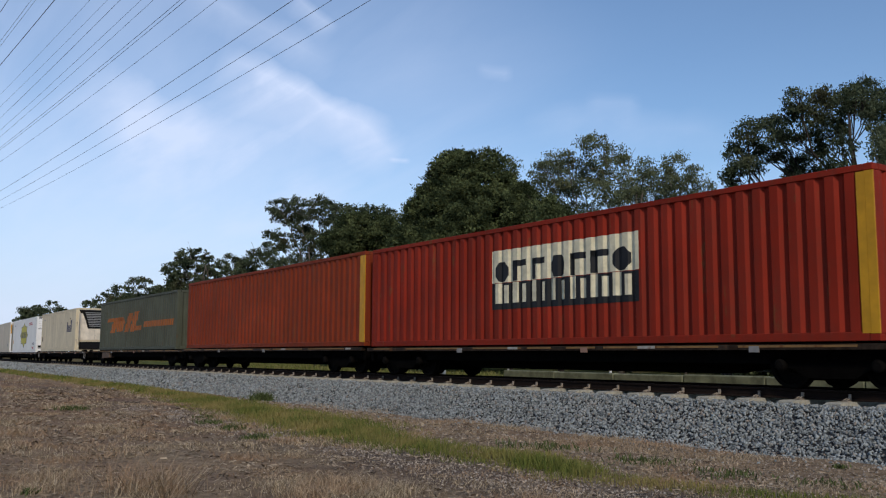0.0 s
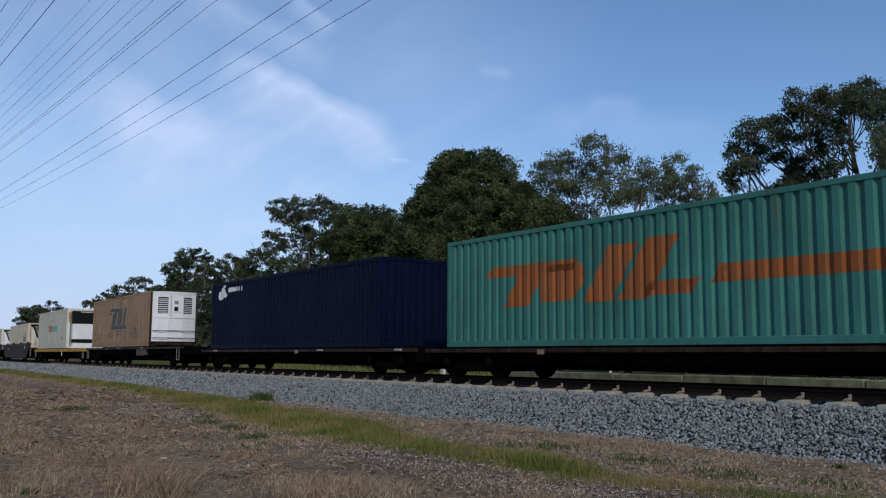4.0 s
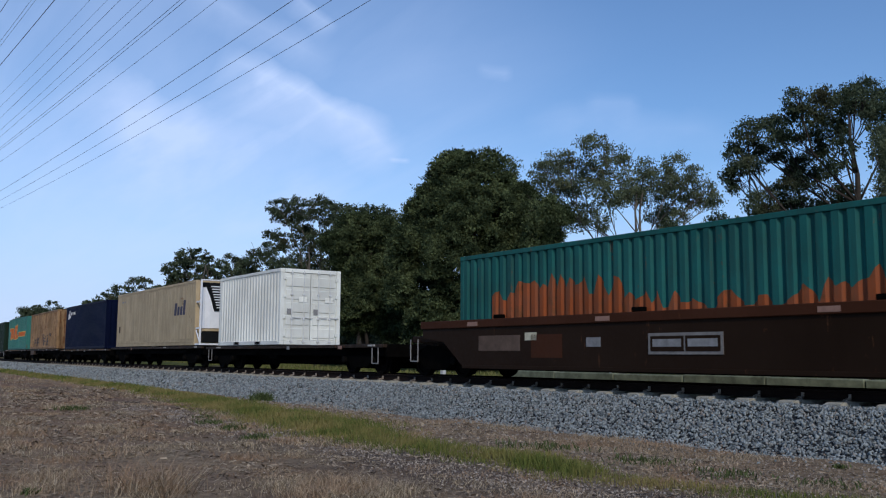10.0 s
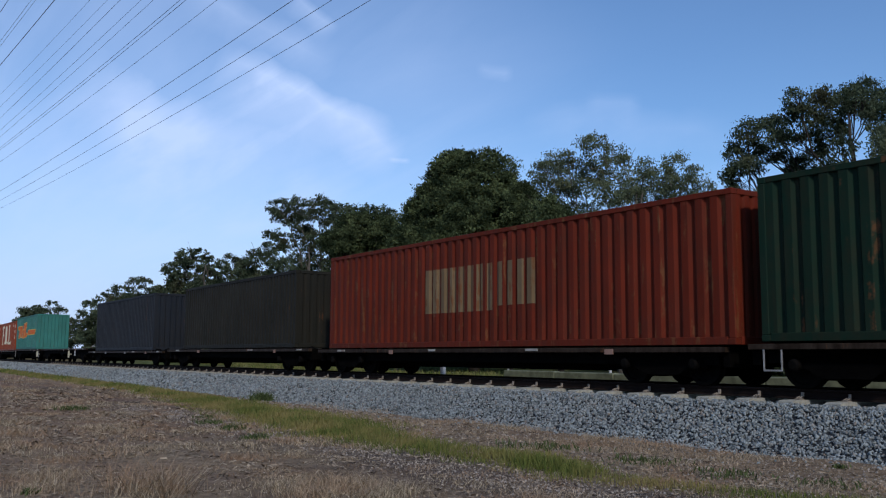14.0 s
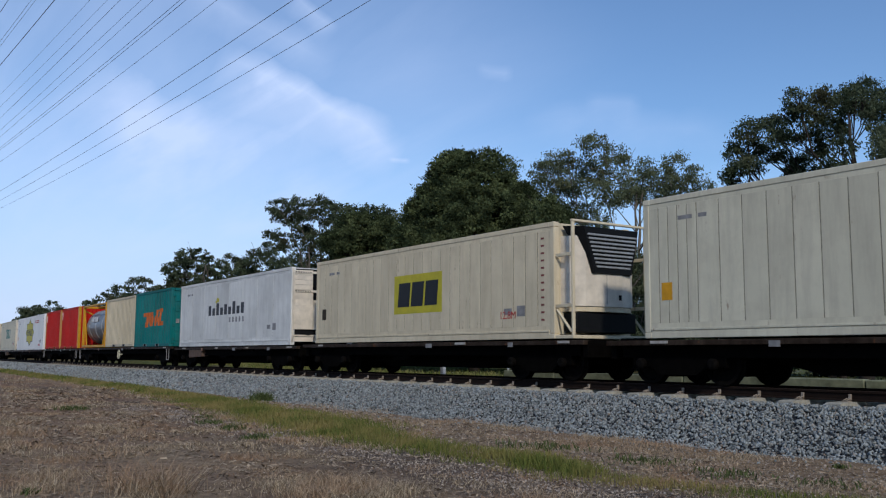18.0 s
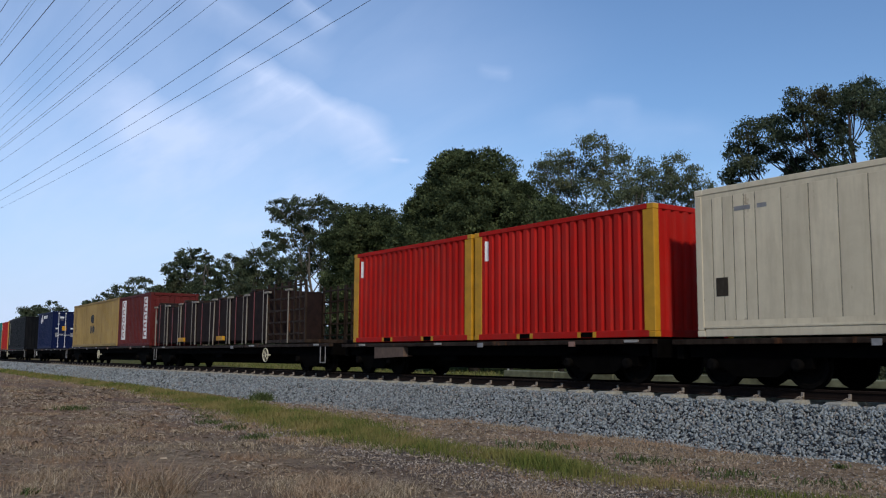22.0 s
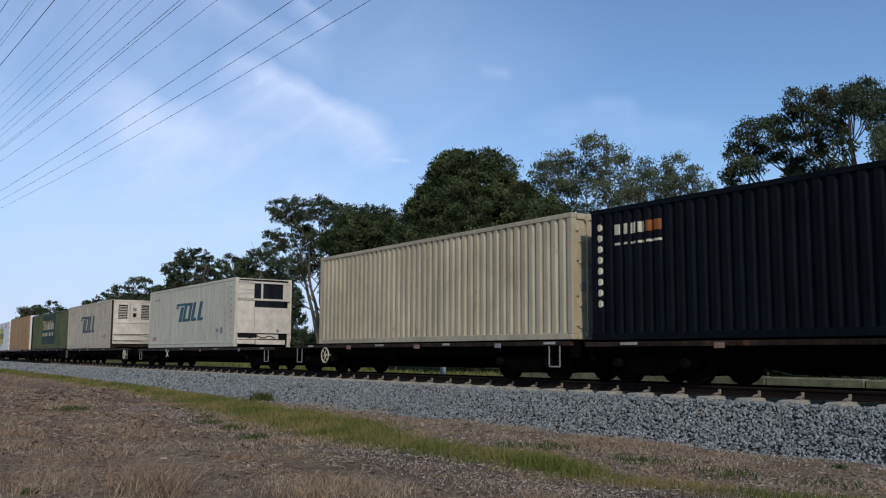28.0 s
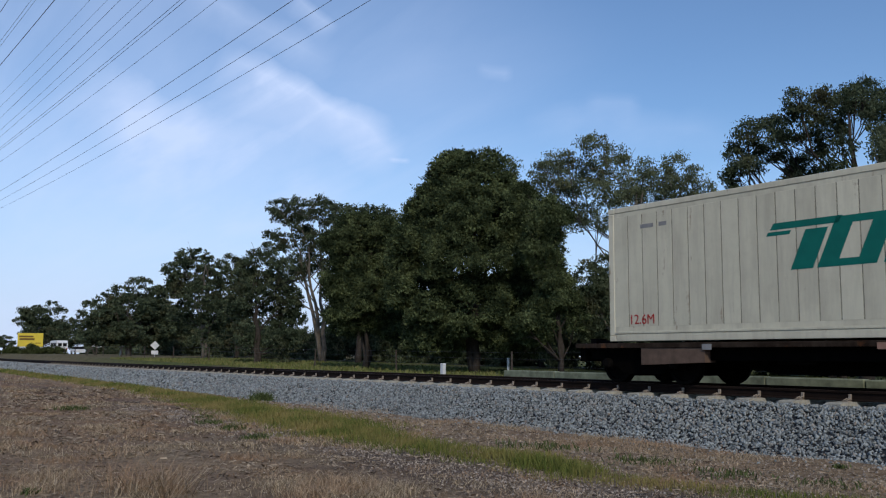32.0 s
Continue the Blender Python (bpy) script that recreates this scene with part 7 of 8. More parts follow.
def bush_lobes(rng, h, s):
    """A low uneven crown s wide to each side and h high."""
    out = []
    for k in range(11):
        f = (k + 0.5) / 11
        w = s * (1 - 0.75 * f ** 2.2)
        out.append((rng.uniform(-1, 1) * w * 0.85, h * (0.06 + 0.82 * f), s * rng.uniform(0.30, 0.48), h * rng.uniform(0.12, 0.19)))
    return out


def build_trees():
    T = tree
    T("dense_tree", "broad dark green dome-shaped tree with low skirts", -34.9, 26.8, "dense", 1,
      [(-1.1, 9.6, 0.9, 0.8), (-0.2, 9.5, 0.9, 0.7), (0.7, 9.6, 0.7, 0.6), (1.5, 8.9, 0.8, 0.7), (-1.7, 8.8, 0.8, 0.8), (-2.7, 7.3, 0.8, 0.9), (2.3, 7.9, 0.9, 0.9), (-2.1, 8.2, 0.8, 0.8), (1.2, 9.3, 0.8, 0.7), (0, 8.3, 2.1, 1.3), (0, 7.0, 2.7, 1.6), (-3.2, 5.7, 0.9, 1.1), (2.9, 6, 0.9, 1.2), (-0.1, 5.1, 3, 1.9), (-3.1, 3.5, 1, 1.3), (2.7, 3.5, 1.1, 1.5), (-0.1, 2.6, 3.1, 1.4), (-1.8, 1.3, 1.4, 1.0), (1.8, 1.4, 1.5, 1.0)], 0.068, 2, 0.22, sub=0.62)
    T("dense_tree", "smaller dark tree leaning on the dome-shaped one", -30.2, 27.7, "dense", 20,
      [(-0.3, 6.5, 0.8, 1), (0.4, 6.7, 0.5, 0.5), (-0.6, 5.1, 0.9, 1.1), (0, 3.3, 0.7, 1.1), (-0.9, 2.1, 0.9, 1), (0.9, 2.3, 0.6, 1)], 0.068, 2, 0.12, sub=0.55)
    T("dense_tree", "dark green bushy tree beside the dome-shaped one", -43.8, 26.2, "dense", 2,
      [(-0.4, 7.5, 1.4, 0.9), (-1.5, 6.7, 0.9, 0.9), (0.9, 7.1, 0.8, 0.8), (-0.4, 5.8, 1.7, 1.2), (1.2, 5.5, 0.8, 1.3), (-1.3, 4.6, 1.2, 1.4), (0.3, 3.6, 1.7, 1.6), (1.2, 2.7, 0.9, 1.4), (-0.9, 2.6, 1.3, 1.0)], 0.078, 4, 0.14, sub=0.62)
    T("gum_tree", "tall open gum with pale limbs and sky gaps", -64.4, 34.8, "gum", 3,
      [(-3.7, 12, 1, 0.5), (-2.4, 12.4, 0.9, 0.5), (-3, 11.3, 1, 0.6), (-0.7, 12.5, 1, 0.4), (0.1, 11.9, 0.9, 0.5), (-1.6, 11.6, 1.2, 0.6), (0.7, 11.3, 1.3, 0.7), (-4.2, 9.9, 0.8, 0.4), (-4.4, 8.7, 0.9, 0.5), (-2, 10.2, 1.2, 0.7), (-1, 9.3, 1.2, 0.7), (-3.1, 9.3, 0.7, 0.6), (1.6, 10.9, 1.2, 0.7), (-1.5, 8.1, 1.3, 0.7), (-2.6, 7.1, 1.2, 0.9), (2.7, 11.2, 0.9, 0.5)], 0.095, 3, 0.22, lean=-1.6, lai=1.9)
    T("gum_tree", "gum with a russet green crown", -57.0, 33.4, "gum", 4,
      [(-0.9, 10.6, 1.3, 0.7), (0.8, 10.4, 1.3, 0.8), (2.0, 9.6, 1.1, 0.9), (-0.4, 9.4, 1.6, 0.9), (1.2, 8.6, 1.5, 0.9), (-1.6, 8.5, 1.0, 0.7), (0.2, 7.4, 1.5, 0.9), (1.7, 7.0, 1.2, 1.0), (-1.0, 6.2, 1.2, 0.9), (0.6, 5.4, 1.6, 1.0)], 0.1, 1, 0.2, lai=2.6)
    T("gum_tree", "low spreading gum with forked trunk", -58.9, 26.8, "gum", 5,
      [(-0.1, 6.8, 1.7, 0.8), (-1.2, 6.2, 0.9, 0.8), (1.3, 6, 1.1, 0.9), (-0.2, 5.1, 1.7, 0.9), (-1.3, 4.4, 1, 0.8), (1.8, 4.2, 1.2, 1), (2.2, 2.5, 1, 1), (0.5, 3.2, 0.7, 0.5), (1.5, 1.4, 1.2, 0.8), (-1.2, 2, 0.8, 0.9)], 0.095, 2, 0.17, lai=2.6)
    T("gum_tree", "gum with bare lower trunks", -79.5, 30.8, "gum", 6,
      [(-1.8, 9.2, 1, 0.6), (-0.7, 9.5, 0.9, 0.5), (-3.2, 7.9, 0.7, 0.7), (-2, 8, 1.4, 0.8), (0.1, 8.6, 1, 0.8), (-1, 6.7, 1.8, 0.9), (-2.7, 6.3, 0.9, 0.7), (0.3, 7, 0.9, 0.9), (-0.5, 5.4, 1.9, 1.1), (-1.6, 4, 1.7, 1.1), (0.8, 4, 1.2, 1.5)], 0.12, 3, 0.22, lean=-0.8)
    T("gum_tree", "slim gum in the row of trees", -83.1, 35.4, "gum", 7,
      [(-1.1, 9.3, 1.1, 0.6), (0, 8.8, 0.9, 0.6), (-1.3, 8.1, 0.8, 0.7), (0.2, 7.2, 1.2, 1.1), (-0.7, 5.8, 1.4, 1.3), (-0.9, 3.7, 1.5, 1.5), (0.8, 3.0, 1.4, 1.4)], 0.12, 1, 0.2)
    T("gum_tree", "wide dark gum with dense crown", -110.0, 33.4, "gum", 8,
      [(1.1, 8.8, 1.9, 0.8), (-1, 7.7, 1.9, 1), (3.2, 7, 1.6, 1.5), (0.6, 5.7, 3.5, 2), (-2.9, 7, 1.5, 0.8), (-4.5, 5.9, 1.4, 0.9), (-5, 4.9, 0.8, 0.7), (-2.5, 4.9, 2, 1.3), (1.4, 3.1, 3.9, 1.9), (4.5, 4.5, 1.6, 2.3), (-1.7, 2.6, 2.4, 1.5), (-3.9, 3, 1.4, 1.4)], 0.16, 3, 0.25, sub=1.0, lai=2.4, clump=0.34)
    T("gum_tree", "distant dark gums grown together near the billboard", -277.0, 57.8, "gum", 10,
      [(-2.1, 12.6, 2.5, 1.6), (3.6, 13.6, 3.2, 1.9), (0.9, 10.8, 4.7, 2.8), (-3.8, 9.4, 1.9, 1.6), (2.1, 6.4, 6.3, 3.8), (6.7, 11.9, 1.9, 1.9), (8.6, 8.9, 2.9, 1.9), (11.5, 9.4, 1.9, 1.9), (7.3, 5.7, 5.4, 3.8)], 0.34, 3, 0.35, sub=2.0, lai=2.4, clump=0.7)
    T("small_tree", "far tree on the horizon", -324.7, 58.9, "gum", 90, [(-0.4, 3.9, 2.2, 1.5), (-1.3, 5.6, 1.5, 1.1), (1.2, 4.6, 1.6, 1.2)], 0.4, 1, 0.3, clump=0.6)
    T("pale_gum_tree", "pale open gum with airy crown", -31.2, 33.3, "pale", 14,
      [(-3.6, 10.2, 0.8, 0.5), (-4.3, 9.7, 0.5, 0.5), (-2.8, 9.9, 0.6, 0.5), (-3, 8.9, 0.9, 0.4), (-1.4, 10.6, 0.7, 0.4), (-0.6, 10.8, 0.7, 0.4), (-1.6, 9.6, 0.9, 0.5), (-0.4, 9.5, 0.9, 0.6), (1, 10.1, 0.6, 0.4), (1.2, 9.3, 1, 0.5), (2.3, 9.7, 0.6, 0.4), (2.2, 8.9, 0.6, 0.4), (3.2, 9.1, 0.5, 0.4), (2.9, 8.4, 0.8, 0.4), (4, 8.8, 0.4, 0.3), (4.1, 7.9, 0.3, 0.3), (-1, 8.2, 1, 0.5), (-2.4, 7.9, 0.7, 0.4), (0.4, 8.5, 0.7, 0.4), (1.5, 7.8, 0.6, 0.4), (-1.3, 7.1, 0.6, 0.3), (2.2, 7.2, 0.8, 0.5)], 0.065, 2, 0.2, lai=1.5, clump=0.26)
    T("small_tree", "dark undergrowth tree below the pale gum", -29.1, 30.3, "gum", 15,
      [(-0.1, 4.6, 0.9, 0.6), (1, 4.4, 0.9, 0.7), (2, 4.6, 0.9, 0.7), (2.5, 5.6, 0.7, 0.7), (-1.2, 3.9, 0.8, 0.8), (1.3, 2.9, 1.3, 1), (-0.7, 2.6, 1, 1), (2.7, 3.6, 0.8, 0.7), (2.2, 1.9, 1, 0.9), (0.4, 1.6, 1.1, 0.8)], 0.075, 3, 0.14)
    T("gum_tree", "large gum with spreading dark crown", -16.7, 28.9, "gum", 16,
      [(-3.4, 8.5, 0.5, 0.3), (-3.9, 7.8, 0.4, 0.3), (-3.3, 7.9, 0.4, 0.3), (-3.5, 7.2, 0.6, 0.3), (-4.1, 6.9, 0.3, 0.3), (-2.6, 8.9, 0.5, 0.3), (-1.7, 9.1, 0.5, 0.2), (-2, 8.2, 0.8, 0.4), (-1.2, 8.7, 0.4, 0.3), (-0.9, 9.2, 0.3, 0.3), (-0.4, 9.5, 0.3, 0.3), (0.4, 9.4, 0.7, 0.5), (0.1, 8.8, 0.5, 0.3), (-0.4, 8.7, 0.3, 0.4), (0.9, 9.2, 0.6, 0.5), (-0.8, 8.1, 0.5, 0.4), (-0.4, 7.3, 0.4, 0.3), (-1.6, 7.2, 0.6, 0.5), (-1.2, 6.5, 0.9, 0.5), (-2.3, 6.3, 0.8, 0.4), (-3.2, 5.8, 0.5, 0.4), (-0.3, 6, 0.5, 0.3), (1.5, 8.6, 0.7, 0.6), (-2.3, 7.7, 0.4, 0.2)], 0.055, 1, 0.19, lai=2.0, clump=0.2)
    T("small_tree", "dark undergrowth tree under the gums", -23.6, 30.9, "gum", 17,
      [(-0.2, 5.8, 0.8, 0.5), (0.6, 5.6, 0.7, 0.5), (-0.8, 5.1, 0.6, 0.5), (0.3, 4.7, 1.1, 0.7), (-0.6, 3.8, 0.8, 0.6), (0.9, 3.8, 0.9, 0.8), (0, 2.2, 1.1, 0.8), (1.4, 5.4, 0.5, 0.9), (1.9, 6, 0.5, 0.5), (0.9, 2.6, 0.9, 0.8)], 0.07, 2, 0.14, lai=2.8)
    T("small_tree", "low dark bush tree under the gums", -19.7, 32.2, "gum", 19,
      [(-0.6, 5.7, 1, 0.6), (0.6, 5.5, 0.9, 0.6), (-1.4, 5.2, 0.8, 0.7), (-0.1, 4.5, 1.3, 0.9), (1.3, 5.1, 0.8, 0.8), (0.5, 3, 1.5, 1.1), (-1.1, 3, 1.1, 1.1), (0, 1.6, 1.6, 0.9)], 0.075, 2, 0.14, lai=2.8)
    T("gum_tree", "yellowish gum beside the large one", -14.4, 26.3, "pale", 18,
      [(0.15, 6.7, 0.3, 0.5), (0.5, 6.3, 0.5, 0.7), (0.8, 7.1, 0.5, 0.4), (0.6, 5.3, 0.7, 0.7), (0.1, 5.6, 0.3, 0.5), (1.2, 6.2, 0.6, 0.7), (1.0, 4.6, 0.7, 0.6)], 0.055, 1, 0.14, lean=0.5, lai=2.4)
    rng = np.random.default_rng(77)
    for x, y, h, w in ((-186.0, 39.2, 2.2, 2.6), (-192.0, 43.5, 2.0, 3.0), (-181.0, 39.0, 1.7, 2.2), (-200.0, 38.6, 1.9, 2.6), (-208.0, 39.0, 1.8, 3.2)):
        T("roadside_bush", "low olive bush on the bank by the billboard", x, y, "bush", int(-x), bush_lobes(rng, h, w), 0.2, 1, 0.05, clump=0.4)
    belt = ((-227, 64, 7.0, 6.5), (-213, 63, 7.0, 6), (-206, 60, 6.5, 5.5), (-189, 60, 7.5, 6), (-179, 60, 8, 6), (-167, 60, 8.5, 6), (-119, 45.2, 6, 4), (-106.7, 44.1, 5, 4), (-98, 43.4, 4.6, 3.8), (-89.8, 42.7, 3.4, 3.6), (-82, 42.2, 3.0, 3.4),
            (-75.8, 41.8, 3.4, 3.4), (-70, 41.5, 5.5, 3.4), (-65, 41.2, 5.5, 3.2), (-60, 40.9, 5, 3.2), (-52, 40.5, 5.5, 3.2), (-45.2, 40.3, 5.2, 3), (-40, 40.1, 5, 3), (-37, 43, 3.6, 3.2), (-34.6, 40, 5, 3), (-48.5, 43, 4.5, 3.4), (-56, 43, 4.5, 3.4), (-150, 50, 6, 5), (-135, 47, 6, 5), (-160, 52, 5, 5), (-29, 39.8, 4.6, 3), (-24, 39.7, 5.2, 3), (-18, 39.5, 5.6, 3))
    for k, (x, y, h, w) in enumerate(belt):
        T("small_tree", "dark tree in the belt behind the paddock", x, y, "gum", 40 + k, bush_lobes(rng, h, w * 1.15), 0.12 if x > -60 else 0.15 if x > -125 else 0.32, 2, 0.14, lai=2.2, clump=0.32 if x > -125 else 0.7)


build_trees()

# ---- overhead wires ----
M_WIRE = plain_paint("aluminium_wire", (0.10, 0.10, 0.11), 0.5, 0.4, 0.1, 1.0)


def build_wires():
    ob = thing("power_line", "many dark conductors of a high power line", "power line")
    for ratio, z, r in WIRES:
        y = (z - EYE.z) * ratio
        pts = []
        for k in range(41):
            x = -260 + k * 8.0
            pts.append((x, y, z + 0.00018 * (x + 25) ** 2 - 0.1))
        part("wire", Geo().tube(pts, r, 5), M_WIRE, ob)


WIRES = [(a, b, c) for a, b, c in ((0.40, 24.0, 0.012), (0.465, 24.0, 0.02), (0.518, 24.0, 0.012), (0.528, 24.0, 0.012), (0.574, 27.0, 0.03), (0.656, 27.0, 0.011), (0.696, 27.0, 0.011), (0.719, 20.0, 0.012), (0.767, 20.0, 0.010), (0.795, 20.0, 0.010),
         (0.859, 23.0, 0.016), (0.872, 23.0, 0.016), (0.943, 23.0, 0.014), (1.109, 16.0, 0.014), (1.197, 16.0, 0.013), (1.285, 16.0, 0.013))]
build_wires()

# ---- things beyond the track ----
M_CONCRETE = plain_paint("mossy_concrete", (0.21, 0.225, 0.15), 0.95, 0.0, 0.5, 3.0)
M_POST = plain_paint("weathered_timber", (0.075, 0.06, 0.048), 0.95, 0.0, 0.4, 9.0)
M_SIGNWHITE = plain_paint("white_board", (0.62, 0.62, 0.60), 0.6, 0.0, 0.12, 3.0)
M_BILL = plain_paint("billboard_yellow", (0.66, 0.50, 0.05), 0.5, 0.0, 0.08, 0.8)
M_BILLINK = plain_paint("billboard_brown_ink", (0.16, 0.085, 0.02), 0.6, 0.0, 0.15, 1.5)
M_VEHICLE = plain_paint("vehicle_white", (0.74, 0.74, 0.73), 0.3, 0.0, 0.06, 2.0)
M_TYRE = plain_paint("tyre_rubber", (0.012, 0.012, 0.012), 0.9, 0.0, 0.2, 8.0)


def build_lineside():
    kerb = thing("concrete_kerb", "low mossy concrete edging in blocks beyond the track", "kerb", kind="structure")
    block = Geo().box(-1.29, 1.29, -0.14, 0.14, -0.45, 0.09, 0.03).mesh("kerb_block", M_CONCRETE)
    for k in range(8):
        part("kerb_block", block, None, kerb, at=on_track(-23.3 + k * 2.61, 4.5, -0.012 * (k % 3)))
    fence = thing("wire_fence", "sagging wire fence on dark timber posts", "fence")
    post = Geo().tube([(0, 0, -0.5), (0.01, 0, 0.55), (0.0, 0.01, 1.05)], [0.045, 0.04, 0.038], 7).mesh("fence_post", M_POST)
    n = 14
    pos = []
    for k in range(n):
        m = on_track(-128 + k * 9.0, 8.2)
        z = ground_height(m.translation.x, m.translation.y)
        pos.append(Vector((m.translation.x, m.translation.y, z)))
        part("fence_post", post, None, fence, at=Matrix.Translation(pos[-1]) @ Matrix.Rotation(0.05 * math.sin(k * 2.3), 4, "Y"))
    for h in (0.45, 0.75, 1.0):
        part("fence_wire", Geo().tube([p + Vector((0, 0, h)) for p in pos], 0.004, 4), M_WIRE, fence)

    def white_post(x, y, h, w=0.07, label="small white marker post in the grass"):
        z = ground_height(x, y)
        g = Geo().box(-w, w, -w * 0.8, w * 0.8, -0.2, h, 0.012)
        part("post_body", g, M_SIGNWHITE, thing("marker_post", label, "post", at=Matrix.Translation((x, y, z))))
    white_post(-26.9, 19.25, 0.62, 0.085, "white concrete marker post beside the track")
    white_post(-32.65, 27.0, 0.75, 0.05)
    white_post(-25.7, 26.4, 0.6, 0.05)
    white_post(-112.4, 33.2, 1.0, 0.12)
    # road signs and the far billboard
    z = ground_height(-95.0, 31.5) - 0.45
    s = thing("road_sign", "white diamond sign above a small plate on a post", "sign", at=Matrix.Translation((-95.0, 31.5, z)) @ Matrix.Rotation(radians(70), 4, "Z"))
    part("sign_post", Geo().tube([(0, 0.03, -0.2), (0, 0.03, 2.0)], 0.035, 8), M_STEEL, s)
    part("diamond_plate", Geo().prism([(-0.46, 1.65), (0, 1.19), (0.46, 1.65), (0, 2.11)], "y", -0.02, 0.0), M_SIGNWHITE, s)
    part("small_plate", Geo().box(-0.34, 0.34, -0.02, 0.0, 0.72, 1.12), M_SIGNWHITE, s)
    z = ground_height(-126.5, 34.2) - 0.6
    s = thing("name_board", "low white board on a dark post", "sign", at=Matrix.Translation((-126.5, 34.2, z)) @ Matrix.Rotation(radians(72), 4, "Z"))
    part("sign_post", Geo().box(-0.1, 0.1, 0.0, 0.15, -0.2, 1.75), M_POST, s)
    part("board", Geo().box(-0.62, 0.62, -0.04, 0.0, 1.62, 1.98, 0.01), M_SIGNWHITE, s)
    z = ground_height(-124.9, 33.0)
    s = thing("trestle", "small dark trestle by the far track", "trestle", at=Matrix.Translation((-124.9, 33.0, z)) @ Matrix.Rotation(radians(72), 4, "Z"))
    for a in (-1, 1):
        part("trestle_leg", Geo().tube([(a * 0.6, 0, -0.1), (0.15, 0, 1.1)], 0.09, 6), M_POST, s)
    z = ground_height(-199.6, 41.0) - 0.95
    s = thing("billboard", "yellow billboard with brown bars on posts", "billboard", at=Matrix.Translation((-199.6, 41.0, z)) @ Matrix.Rotation(radians(78.4), 4, "Z"))
    part("panel", Geo().box(-2.35, 2.35, -0.08, 0.08, 2.35, 5.05, 0.02), M_BILL, s)
    part("lower_strip", Geo().box(-2.35, 2.35, -0.08, 0.08, 1.85, 2.30, 0.02), M_SIGNWHITE, s)
    part("headline_bar", Geo().box(-2.1, 0.55, -0.1, -0.08, 4.2, 4.55), M_BILLINK, s)
    part("headline_bar", Geo().box(-2.0, 0.75, -0.1, -0.08, 3.65, 4.05), M_BILLINK, s)
    part("small_bar", Geo().box(0.9, 1.9, -0.1, -0.08, 3.0, 3.15), M_BILLINK, s)
    for a in (-1.8, 0.0, 1.8):
        part("billboard_post", Geo().box(a - 0.12, a + 0.12, 0.08, 0.3, -0.3, 5.0), M_POST, s)


build_lineside()


def wheel_part(ob, x, y, r, w):
    t = part("wheel", Geo().lathe([(-w / 2, r * 0.6), (-w / 2, r), (w / 2, r), (w / 2, r * 0.6)], (0, 0, 0), "y", 18), M_TYRE, ob, at=Matrix.Translation((x, y, r)))
    part("hub", Geo().lathe([(-w / 2 - 0.01, r * 0.55), (w / 2 + 0.01, r * 0.55)], (0, 0, 0), "y", 14), M_STEEL, t)


def build_vehicles():
    bus = thing("minibus", "white minibus driving away on the far road", "bus")
    part("body", Geo().prism([(-3.1, 0.35), (-3.15, 1.3), (-3.0, 2.45), (-2.7, 2.68), (2.2, 2.68), (2.75, 2.4), (3.1, 1.35), (3.2, 0.9), (3.2, 0.35)], "y", -1.02, 1.02), M_VEHICLE, bus)
    for k in range(4):
        part("side_window", Geo().box(-2.6 + k * 1.2, -1.55 + k * 1.2, -1.035, -1.02, 1.45, 2.2, 0.01), M_DARKGLASS, bus)
        part("side_window", Geo().box(-2.6 + k * 1.2, -1.55 + k * 1.2, 1.02, 1.035, 1.45, 2.2, 0.01), M_DARKGLASS, bus)
    for y in (-0.47, 0.47):
        part("rear_window", Geo().box(-3.14, -3.05, y - 0.36, y + 0.36, 1.5, 2.15, 0.01), M_DARKGLASS, bus)
    part("rear_bumper", Geo().box(-3.28, -3.1, -0.95, 0.95, 0.35, 0.6, 0.03), M_GREY, bus)
    for y in (-0.85, 0.85):
        part("tail_light", Geo().box(-3.2, -3.13, y - 0.1, y + 0.1, 0.85, 1.2), M_REDSIGN, bus)
        for x in (-2.0, 2.1):
            wheel_part(bus, x, y, 0.36, 0.22)
    car = thing("white_car", "small white car following the minibus", "car")
    part("body", Geo().prism([(-2.1, 0.3), (-2.15, 0.85), (-1.5, 0.95), (1.1, 0.95), (2.1, 0.75), (2.15, 0.3)], "y", -0.85, 0.85), M_VEHICLE, car)
    part("cabin", Geo().prism([(-1.5, 0.95), (-1.0, 1.42), (0.4, 1.42), (1.1, 0.95)], "y", -0.75, 0.75), M_DARKGLASS, car)
    part("roof", Geo().box(-1.0, 0.4, -0.72, 0.72, 1.42, 1.46, 0.01), M_VEHICLE, car)
    for y in (-0.78, 0.78):
        for x in (-1.3, 1.3):
            wheel_part(car, x, y, 0.31, 0.2)
    return bus, car


BUS, CAR = build_vehicles()
